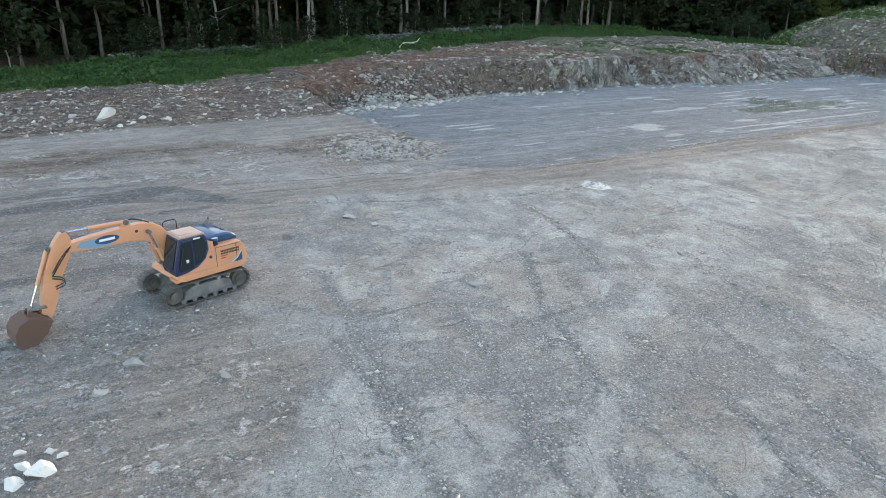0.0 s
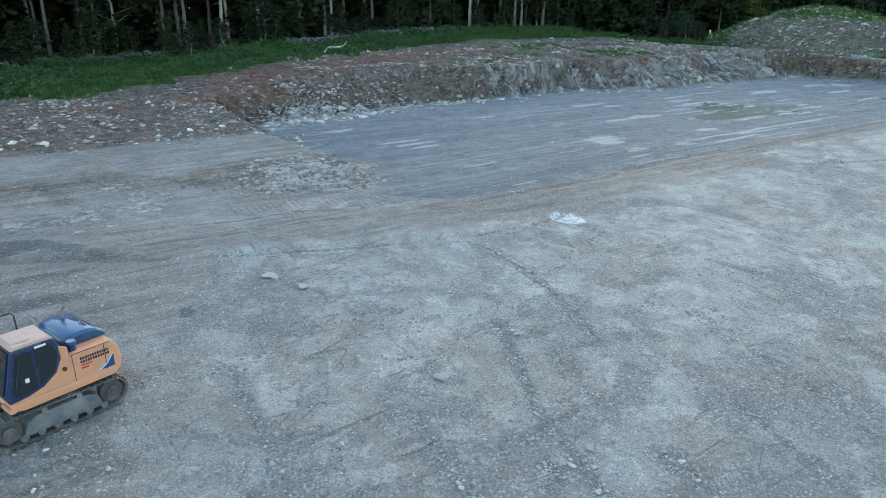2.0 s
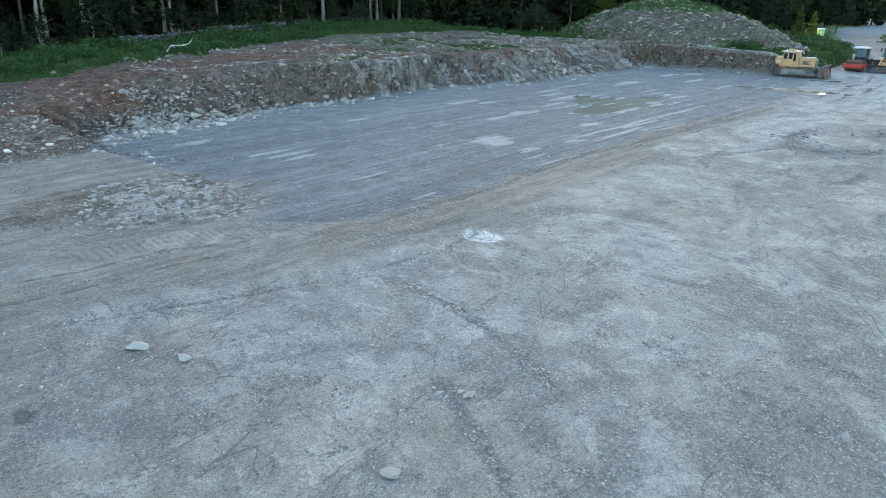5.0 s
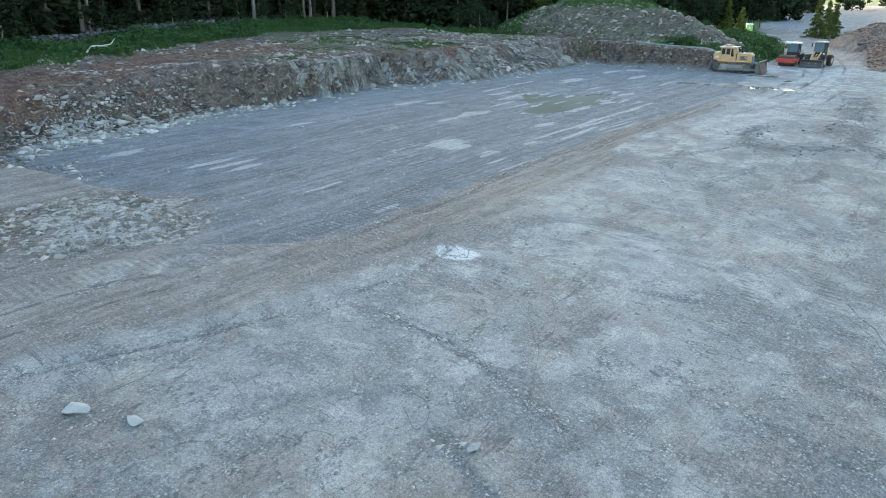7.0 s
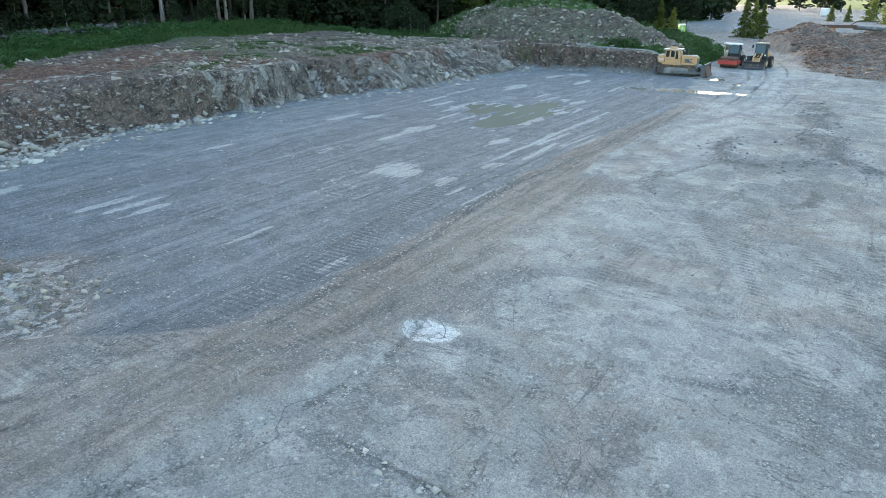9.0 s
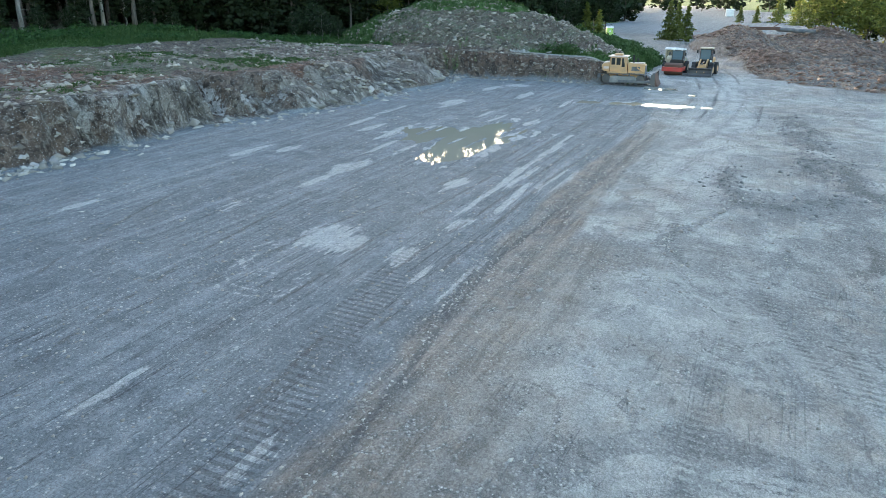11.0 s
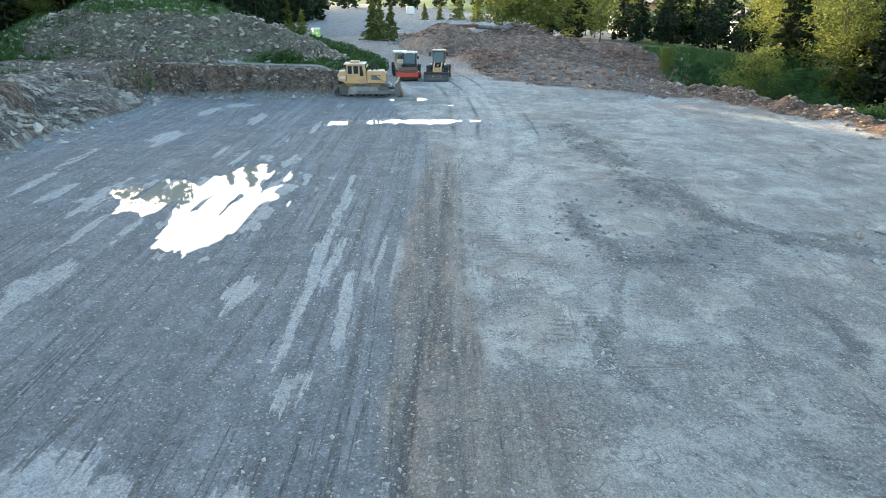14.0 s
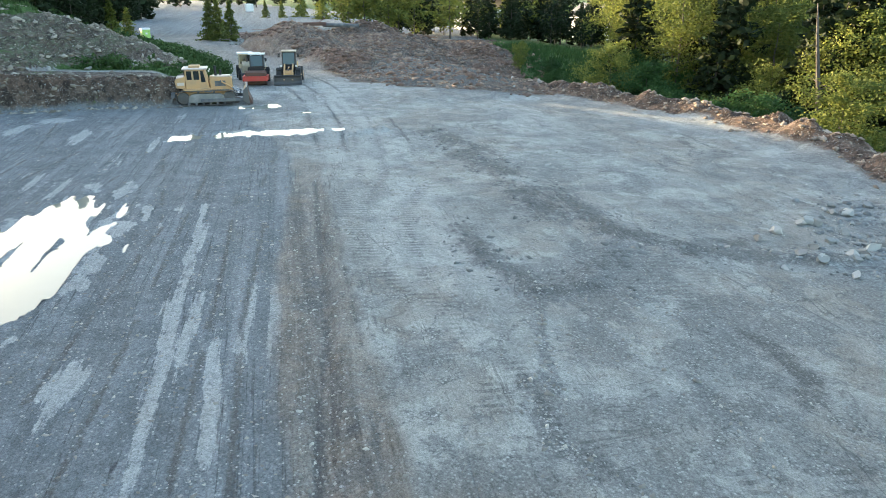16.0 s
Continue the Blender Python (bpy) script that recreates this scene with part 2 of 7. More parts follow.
    print_ = times(tread, ramp(t, comb.outputs["Fac"], 0.5, 0.6), ramp(t, mid, 0.4, 0.5))
    col = mix(t, times(print_, 0.55), col, (0.062, 0.066, 0.068))
    # seams of gravel: crisp pale crumbs on dark grit
    seam = noise_node(t, 0.22, 6, 0.6, at, 1.4)
    seams = times(ramp(t, calc(t, "ABSOLUTE", calc(t, "SUBTRACT", seam, 0.5)), 0.006, 0.03, 1, 0), ramp(t, noise_node(t, 0.5, 4, 0.6, at), 0.44, 0.54))
    seams = times(seams, ramp(t, pit, 0.2, 0.8, 0.9, 0.2))
    gritty = calc(t, "MAXIMUM", seams, calc(t, "MAXIMUM", times(ramp(t, coarse, 0.6, 1.0), 0.7), calc(t, "MAXIMUM", times(loose, 0.35), times(dark, 0.2))))
    gritty = times(gritty, ramp(t, plus(times(small, 0.6), times(fine, 0.4)), 0.44, 0.54), ramp(t, grass, 0.3, 0.7, 1, 0), ramp(t, soil, 0.25, 0.7, 1, 0.12), ramp(t, pit, 0.2, 0.8, 1, 0.3), ramp(t, red, 0.1, 0.5, 1, 0.1), ramp(t, rock, 0.1, 0.5, 1, 0.1))
    crumbs = mix(t, calc(t, "POWER", near_c[2], 1.7), (0.11, 0.112, 0.11), (0.6, 0.6, 0.58))
    crumbs = mix(t, ramp(t, near_d, 0.3, 0.6, 0, 0.75), crumbs, (0.07, 0.072, 0.072))
    col = mix(t, gritty, col, crumbs)
    # single stones pressed into the ground
    stones = calc(t, "ADD", times(coarse, 0.85), 0.15, True)
    bare = ramp(t, grass, 0.3, 0.7, 1, 0.1)
    big = times(ramp(t, far_c[0], 0.93, 0.94), ramp(t, far_d, 0.3, 0.25), stones, bare)
    col = mix(t, times(big, 0.8), col, mix(t, far_c[1], (0.24, 0.24, 0.23), (0.54, 0.53, 0.51)))
    little = times(ramp(t, near_c[0], 0.8, 0.81), ramp(t, near_d, 0.4, 0.33), calc(t, "ADD", times(coarse, 0.65), 0.35, True), bare)
    col = mix(t, times(little, 0.8), col, mix(t, near_c[1], (0.1, 0.102, 0.1), (0.5, 0.5, 0.48)))
    # grain
    rough_ground = calc(t, "MAXIMUM", times(soil, 0.9), times(coarse, 0.55))
    speck = plus(1.0, off(grit_c[0], 0.5), off(fine, 0.8), times(off(near_c[0], 1.0), ramp(t, rough_ground, 0.2, 0.9, 0.26, 0.6)), times(off(small, 1.0), ramp(t, rough_ground, 0.2, 0.9, 0.5, 0.9)))
    col = mix(t, 1.0, col, calc_grey(t, speck), "MULTIPLY")
    t.links.new(col, b.inputs["Base Color"])
    b.inputs["Specular IOR Level"].default_value = 0.3
    t.links.new(ramp(t, small, 0.3, 0.7, 0.72, 0.92), b.inputs["Roughness"])
    relief = plus(times(mid, 1.2), times(small, 0.6), times(big, 0.35), times(rut, pit, 0.7), times(little, 0.25), times(fine, 0.12), times(rock, fall, 1.5), times(plate, 0.4))
    relief = calc(t, "SUBTRACT", relief, plus(times(print_, 0.35), times(gouge, 0.2), times(lines, 0.12)))
    bump(t, b, relief, 1.0, 0.18)
    return m


def calc_grey(t, v):
    n = node(t, "CombineColor")
    for i in range(3):
        t.links.new(v, n.inputs[i])
    return n.outputs[0]


def water_material():
    m, t, b = shader("muddy_water")
    at = node(t, "TexCoord").outputs["Object"]
    n = noise_node(t, 0.5, 3, 0.5, at)
    t.links.new(mix(t, n, (0.26, 0.255, 0.2), (0.3, 0.29, 0.235)), b.inputs["Base Color"])
    b.inputs["Roughness"].default_value = 0.02
    b.inputs["IOR"].default_value = 1.33
    bump(t, b, noise_node(t, 6.0, 2, 0.5, at), 0.01, 0.01)
    return m


GROUND = ground_material()
WATER = water_material()
PALE_STONE = stone_material("pale_stone", (0.15, 0.138, 0.118), (0.56, 0.53, 0.47))
WARM_STONE = stone_material("earthy_stone", (0.09, 0.072, 0.056), (0.48, 0.43, 0.36))
RUSTY_STONE = stone_material("rusty_stone", (0.1, 0.056, 0.04), (0.32, 0.23, 0.175))
GREY_STONE = stone_material("grey_stone", (0.12, 0.12, 0.118), (0.3, 0.3, 0.29))
BOULDER = stone_material("boulder_stone", (0.2, 0.195, 0.18), (0.44, 0.43, 0.4), 1.2, False)
WHITE_STONE = stone_material("white_stone", (0.5, 0.48, 0.44), (0.78, 0.75, 0.7), 1.2, False)
WALL_STONE = stone_material("field_stone", (0.05, 0.052, 0.055), (0.17, 0.175, 0.18), 2.0, True)
PINE_BARK = bark_material("pine_bark", (0.05, 0.042, 0.037), (0.165, 0.143, 0.125))
BIRCH_BARK = bark_material("birch_bark", (0.15, 0.143, 0.133), (0.38, 0.365, 0.34))
# forest shade is put into these near-black leaf colours, NEEDLE's too
SHADED_LEAF = leaf_material("shaded_foliage", (0.009, 0.018, 0.008), (0.034, 0.055, 0.022))
# low sun on the crowns is put into this bright leaf colour
SUNLIT_LEAF = leaf_material("sunlit_foliage", (0.04, 0.076, 0.018), (0.34, 0.36, 0.088), 0.44)
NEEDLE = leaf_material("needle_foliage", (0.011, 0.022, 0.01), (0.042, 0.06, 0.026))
GRASS = leaf_material("grass_blades", (0.034, 0.075, 0.024), (0.11, 0.185, 0.057), 0.32)
WEED = leaf_material("weed_leaves", (0.02, 0.055, 0.02), (0.085, 0.17, 0.05), 0.3)
# ---- the lie of the land ----
def vnoise(x, y, seed=0):
    """Smooth value noise in -1..1."""
    x, y = np.asarray(x, float), np.asarray(y, float)
    ix, iy = np.floor(x).astype(np.int64), np.floor(y).astype(np.int64)
    fx, fy = x - ix, y - iy
    fx, fy = fx * fx * (3 - 2 * fx), fy * fy * (3 - 2 * fy)

    def h(a, b):
        n = (a * 374761393 + b * 668265263 + seed * 974634777) & 0xFFFFFFFF
        n = ((n ^ (n >> 13)) * 1274126177) & 0xFFFFFFFF
        n = ((n ^ (n >> 15)) * 2246822519) & 0xFFFFFFFF
        return ((n ^ (n >> 16)) & 0xFFFF) / 32767.5 - 1

    a = h(ix, iy) * (1 - fx) + h(ix + 1, iy) * fx
    b = h(ix, iy + 1) * (1 - fx) + h(ix + 1, iy + 1) * fx
    return a * (1 - fy) + b * fy


def fbm(x, y, octaves=4, seed=0):
    v, a, n = 0, 1, 0
    for i in range(octaves):
        v = v + a * vnoise(x * 2 ** i + 17.3 * i, y * 2 ** i - 9.1 * i, seed + i)
        n, a = n + a, a * 0.5
    return v / n


def step(a, b, v):
    """Smooth step from 0 at a to 1 at b."""
    t = np.clip((np.asarray(v, float) - a) / (b - a), 0, 1)
    return t * t * (3 - 2 * t)


def away(x, y, line):
    """Signed distance to an open polyline (left of its way is positive)."""
    best = np.full(np.shape(x), 1e9)
    sign = np.ones(np.shape(x))
    for (ax, ay), (bx, by) in zip(line, line[1:]):
        dx, dy = bx - ax, by - ay
        t = np.clip(((x - ax) * dx + (y - ay) * dy) / (dx * dx + dy * dy), 0, 1)
        d = np.hypot(x - ax - t * dx, y - ay - t * dy)
        s = np.sign(dx * (y - ay) - dy * (x - ax))
        near = d < best
        best, sign = np.where(near, d, best), np.where(near, s, sign)
    return best * sign


PIT_BACK = ([20, 23, 27, 35, 43, 48, 54, 60, 64, 68, 75, 85, 93, 101], [65, 66, 67.4, 68.6, 69.8, 69.2, 69.4, 70.3, 69.8, 67.6, 66, 66, 65.9, 65.5])
PIT_NEAR = ([19, 21, 23, 26, 29, 65, 80, 103], [41.5, 39.4, 37.0, 36.2, 36.4, 36.4, 37.8, 43])
ROAD = [(60, 33), (85, 34), (100, 35), (112, 36.3), (124, 38), (138, 42), (153, 47.4), (172, 53.5), (186, 60), (230, 72)]
EDGE = [(112, 14), (105, 10.5), (97, 6.6), (90, 2.6), (81, 0.4), (75, 0.2), (69, 1.2), (65, 4), (61, 8), (55, 9), (48, 2), (40, -12), (30, -40)]
TOE = [(230, 66), (190, 56), (172, 49), (160, 44.5), (140, 38), (126, 35.2), (116, 33.5), (110.4, 31.2), (106, 27), (102.9, 20.5), (100.6, 15.5), (102, 10), (112, 7)]

# small ledges and windrows that the machines left: line, half width, depth (negative: raised)
SCARS = [
    ([(9, 36), (12, 35.1), (15.4, 33.8), (18.2, 33), (21, 32.5), (24, 32.1), (26.6, 32.6)], 0.3, 0.14),
    ([(5.6, 31.5), (6.6, 31.2), (7.6, 31.2)], 0.35, 0.2),
    ([(-6, 42.5), (-1, 43.4), (3.6, 40.8), (6, 38)], 0.5, -0.22),
    ([(-8, 39.5), (0, 39.8), (4.2, 38.6), (8, 36.4)], 0.4, 0.15),
    ([(86, 27.2), (78, 26.6), (73, 25.6), (66, 25.8)], 1.2, -0.2),
    ([(64, 30.6), (60, 30.4), (57.2, 29.4), (57.8, 27.2), (60.5, 25)], 0.6, -0.2),
    ([(70, 24.4), (63, 23.6), (60.6, 21), (59.6, 18.2), (59, 15)], 0.8, -0.25),
    ([(23, 36.6), (30, 36.4), (38, 37.4), (44, 37.85), (47, 37.7), (51, 37.45), (54, 37.1), (61, 36.9), (72, 36.6)], 0.24, 0.16),
    ([(40, 36.2), (46, 36.4), (54, 36.1), (60, 36.1), (68, 35.9)], 0.2, 0.1),
]


def hillside(x, y):
    z = -0.312 + 0.0019 * np.minimum(x, 110) + 0.0619 * np.clip(y, -60, 130)
    flat = 0.95 + 0.024 * np.clip(y, -20, 60)
    return z + (flat - z) * step(58, 92, x) * step(75, 50, y)


def heap(x, y, cx, cy, rx, ry, h, turn=0, seed=0, rough=0.16):
    c, s = np.cos(turn), np.sin(turn)
    u, v = ((x - cx) * c + (y - cy) * s) / rx, (-(x - cx) * s + (y - cy) * c) / ry
    r = np.hypot(u, v) + rough * fbm(x * 0.18, y * 0.18, 3, seed)
    top = np.clip(1 - r, 0, 1)
    return h * np.clip(1 - (1 - top) ** 1.5, 0, 1) * (1 + (0.12 * fbm(x * 0.25, y * 0.25, 3, seed + 5) + 0.07 * fbm(x * 0.9, y * 0.9, 3, seed + 6)) * (top > 0))


def pit_inside(x, y):
    """Metres inside the pit's floor (negative outside), by its left, back and right walls."""
    w = 1.5 * fbm(x * 0.22, y * 0.22, 4, 3)
    left = x - np.interp(y, [34, 38, 41, 43, 45, 47, 50, 55, 60], [6, 13, 18.2, 20.6, 22.0, 22.0, 21.0, 20.0, 20.0]) + 0.5 * fbm(x * 0.4, y * 0.4, 2, 8)
    bed = step(43, 50, x) * step(98, 90, x)
    flute = np.abs(fbm(x * 0.34 + 0.5 * fbm(x * 0.15, y * 0.15, 2, 7), y * 0.05, 3, 5))
    back = np.interp(x, *PIT_BACK) - y + w + bed * (1.7 * flute - 0.5)
    right = 100 - x + 0.7 * w
    near = y - np.interp(x, *PIT_NEAR) + 0.35 * fbm(x * 0.5, y * 0.5, 2, 9)
    return left, back, right, near


def hollows(x, y):
    """Under 1 inside the hollows of the pit floor that hold rain: the wide one and the narrow ones."""
    w = 0.3 * fbm(x * 0.3, y * 0.35, 4, 80) + 0.6 * fbm(x * 0.14, y * 1.6, 3, 81)
    big = np.minimum(np.minimum(np.hypot((x - 66.4) / 5.4, (y - 47.6) / 2.8), np.hypot((x - 60.6) / 3.4, (y - 47.6) / 1.8)), np.hypot((x - 65.6) / 2.8, (y - 51.4) / 2.5)) + w
    thin = np.minimum(np.minimum(np.hypot((x - 86.2 - 0.1 * (40 - y)) / 1.1, (y - 40.4) / 5.6), np.hypot((x - 94) / 0.9, (y - 36.2) / 1.0)), np.hypot((x - 98) / 1.0, (y - 39.8) / 2.0)) + 0.6 * w + 0.9 * fbm(x * 0.35, y * 1.6, 3, 82)
    small = np.hypot((x - 26.7) / 0.8, (y - 32.05) / 1.0) + 0.5 * w
    return big, np.minimum(thin, small)


def slumps(x, y):
    """Soil that slid from the bank, in rounded spurs."""
    s = heap(x, y, 91, 67.6, 6.5, 4.4, 3.0, 0.1, 64) + heap(x, y, 78.5, 67.8, 6, 3.2, 2.3, 0, 65) + heap(x, y, 71.5, 68.6, 3.5, 2.6, 2.2, 0, 66)
    return np.where((x > 66) & (x < 101) & (y > 60) & (y < 73), s, 0)


def height(x, y):
    x, y = np.asarray(x, float), np.asarray(y, float)
    hill = hillside(x, y)
    left, back, right, near = pit_inside(x, y)
    road = away(x, y, ROAD)
    # the upper ground behind the pit and beyond its far wall
    upper = hill + 0.95 * step(66, 71, y) * step(14, 34, x) + 0.15
    bench = 4.5 - 0.75 * step(118, 146, x) + 0.03 * np.clip(y - 50, -10, 25) + 0.2 * fbm(x * 0.1, y * 0.1, 3, 11)
    upper = upper + (bench - upper) * step(88, 99, x) * step(42, 46, y)
    # floor of the pit: cut level into the slope
    floor = np.minimum(hill - 0.02, 2.0 + 0.1 * fbm(x * 0.08, y * 0.08, 2, 12)) - 0.06 * step(0, 1, near)
    gully = fbm(x * 0.55 + 0.3 * fbm(x * 0.3, y * 0.3, 2, 6), y * 0.12, 3, 21)
    loose = step(50, 36, x) + 0.75 * step(60, 70, x) * step(97, 88, x)
    face = 1.7 + 3.6 * loose + 1.7 * gully
    up_back = step(0, 1, -back / np.maximum(face, 0.6)) ** (0.75 + 0.5 * (1 - loose.clip(0, 1)))
    up_right = step(0, 1, -right / (1.5 + 0.7 * fbm(x * 0.4, y * 0.5, 3, 23))) * step(44.2, 46.5, y)
    up_left = step(0, 1, -left / 0.9)
    rise = np.maximum(np.maximum(up_back, up_right), up_left * step(41, 49, y))
    z = np.where(y > np.interp(x, *PIT_NEAR) - 0.6, floor + (upper - floor) * rise, hill)
    k = step(-0.6, 0.6, near)
    z = np.where(np.abs(near) < 0.8, hill * (1 - k) + (floor + (upper - floor) * rise) * k, z)
    on_face = np.clip(rise * (1 - rise) * 4, 0, 1) * step(56, 60, y)
    for line, wide, dig in SCARS:
        z = z - dig * np.exp(-(away(x, y, line) / wide) ** 2) * (0.6 + 0.5 * fbm(x * 0.7, y * 0.7, 2, 33))
    z = z + np.clip(4 * up_right * (1 - up_right), 0, 1) * (0.5 * fbm(x * 0.8, y * 0.5, 4, 35) - 0.3 * np.abs(fbm(x * 0.4, y * 0.9, 3, 36)))
    z = z + on_face * (0.5 * fbm(x * 0.9, y * 0.9, 4, 31) + 0.5 * gully - 0.9 * np.abs(fbm(x * 0.7, y * 0.25, 3, 34)) + 0.35 * np.round(2 * fbm(x * 0.45, y * 0.8, 2, 37)))
    # beyond the pit: the road out, its grassy left side, the lot at its end
    out = step(99, 104, x)
    lane = 2.05 + 0.009 * np.clip(x - 100, 0, 100)
    grass_side = lane + (bench - lane) * step(178, 152, x) * step(6.0, 12.5, road - 2.2 * step(118, 106, x) + 0.8 * fbm(x * 0.2, y * 0.2, 2, 40))
    z_out = np.where(road > 0, grass_side, lane)
    toe = away(x, y, TOE)
    tip = step(0, 1, toe / 9) * 0.7 + step(5, 45, toe) * 0.5 + 0.25 * fbm(x * 0.25, y * 0.25, 3, 42) * step(0, 6, toe)
    z_out = z_out + np.where(road < -2, tip * step(-2, -4, road) * step(186, 164, x), 0)
    z = np.where(((y < 46) | (x > 140)) & (road <= 0), z + (z_out - z) * step(99, 104, x) * step(10, 20, y), z)
    z = np.where((road > 0) & (x > 99), z + (z_out - z) * step(101, 106, x), z)
    z = z + heap(x, y, 114, 70, 12, 21, 6.0, 0.05, 51) + heap(x, y, 111.5, 51.0, 4.8, 5.0, 1.2, 0.3, 52)
    z = z + heap(x, y, 149, 36.5, 19, 7.2, 3.6, 0.2, 53) + heap(x, y, 127, 31.2, 8, 5, 1.7, 0.3, 54)
    z = z + heap(x, y, 172, 23, 5, 8, 2.4, 0, 55) + heap(x, y, 160, 14, 4, 5.5, 1.6, 0, 56) + heap(x, y, 151, 6, 4, 6, 1.6, 0, 57)
    # the outer edge: a low ridge of tipped soil, then the drop to the wood
    e = away(x, y, EDGE) * -1
    e = e + 0.5 * fbm(x * 0.3, y * 0.3, 2, 60)
    lump = 1.05 + 0.95 * fbm(x * 0.35, y * 0.35, 3, 61) + 1.0 * np.abs(fbm((x - y) * 0.5, (x + y) * 0.16, 3, 62)) - 0.5 * np.abs(fbm((x - 0.8 * y) * 0.8, (x + y) * 0.2, 2, 63))
    on = step(118, 104, x)
    z = z + lump * np.exp(-((e + 0.6) / 1.5) ** 2) * on * step(40, 60, x)
    z = z - step(-0.8, -15, e) * 9.0 * step(45, 62, x) * step(150, 108, x)
    z = z - step(4, 40, -y) * 3.0 * step(108, 150, x)
    slid = slumps(x, y)
    z = np.maximum(z, np.where(slid > 0, np.minimum(1.95 + slid, upper), -50))
    # hollows that hold rain
    big, thin = hollows(x, y)
    level = np.maximum(step(1.9, 1.2, big), step(2.2, 1.4, thin))
    z = z + (2.0 - z) * level * (x > 40)
    z = z - 0.09 * step(1.05, 0.75, big) - 0.06 * step(1.0, 0.75, thin) + 0.02 * step(1.5, 1.1, big) * fbm(x * 0.2, y * 2.0, 3, 83) + 0.075 * step(1.1, 0.9, big) * step(0.32, 0.46, fbm(x * 0.22, y * 1.5, 3, 84))
    rough = (rise > 0.02) * (x > 20) * (x < 102) * (y > 42) * (y < 90) + (y > 56) * (x <= 22) * (x > -25) * (y < 80)
    z = z + np.clip(rough, 0, 1) * (0.13 * fbm(x * 1.4, y * 1.4, 3, 73) + 0.16 * fbm(x * 0.5, y * 0.8, 2, 74))
    # fine unevenness
    calm = step(140, 105, x) * step(-20, 5, y) * step(90, 70, y)
    z = z + 0.05 * (1 - level) * fbm(x * 0.35, y * 0.35, 4, 70) + 0.012 * fbm(x * 1.3, y * 1.3, 3, 72) + 0.25 * (1 - calm) * step(4, 12, np.abs(road)) * step(175, 150, x) * step(8, 20, np.abs(road)) * fbm(x * 0.12, y * 0.12, 3, 71)
    return z


# ---- ground ----
def axis(spans, lo, hi, grow=1.025):
    """Grid lines: even within each span, wider and wider beyond the first and the last."""
    inner = []
    for a, b, fine in spans:
        inner += list(np.linspace(a, b, round((b - a) / fine), endpoint=False))
    a, b = spans[0][0], spans[-1][1]
    inner.append(b)
    s, v = spans[0][2], a
    while v > lo:
        s = min(s * (grow if a - v < 14 else 1.14), 30)
        v -= s
        inner.insert(0, v)
    s, v = spans[-1][2], b
    while v < hi:
        s = min(s * (grow if v < 190 and v - b < 90 else 1.14), 30)
        v += s
        inner.append(v)
    return np.array(inner)


def ways(x, y):
    """Wheel ruts that run along the pit's near side and out to the road: 0..1."""
    r = np.zeros_like(x)
    for k, (y0, lift, width) in enumerate(((37.2, 0.35, 0.3), (38.3, 0.5, 0.22), (39.3, 0.6, 0.3), (40.5, 0.5, 0.25), (41.3, 0.6, 0.3), (43.0, 0.6, 0.25), (44.6, 0.5, 0.4), (47.2, 0.4, 0.3))):
        line = y0 + lift * np.sin(x * 0.05 + k) + 0.12 * vnoise(x * 0.35, x * 0 + k, 90 + k) - 0.035 * (x - 60) * (k - 3) / 4
        r = np.maximum(r, np.exp(-((y - line) / width) ** 2) * step(0.0, 0.5, vnoise(x * 0.09, x * 0 + 7 * k, 99) + 0.55))
    return r


def road_ruts(x, y):
    d = away(x, y, [(40, 32.5), (57, 33.2), (66, 32.6), (76, 31.9), (90, 31.8), (102, 32), (113, 34), (126, 37.5), (140, 41), (154, 45.5), (186, 59)])
    r = np.zeros_like(x)
    for o in (0.0, 2.2, -2.2, 4.3):
        r = np.maximum(r, np.exp(-((d - o - 0.35 * vnoise(x * 0.1, x * 0 + o, 77)) / 0.24) ** 2) * step(-0.2, 0.2, vnoise(x * 0.06, x * 0 + 5 * o, 78)))
    return r * step(70, 84, x)


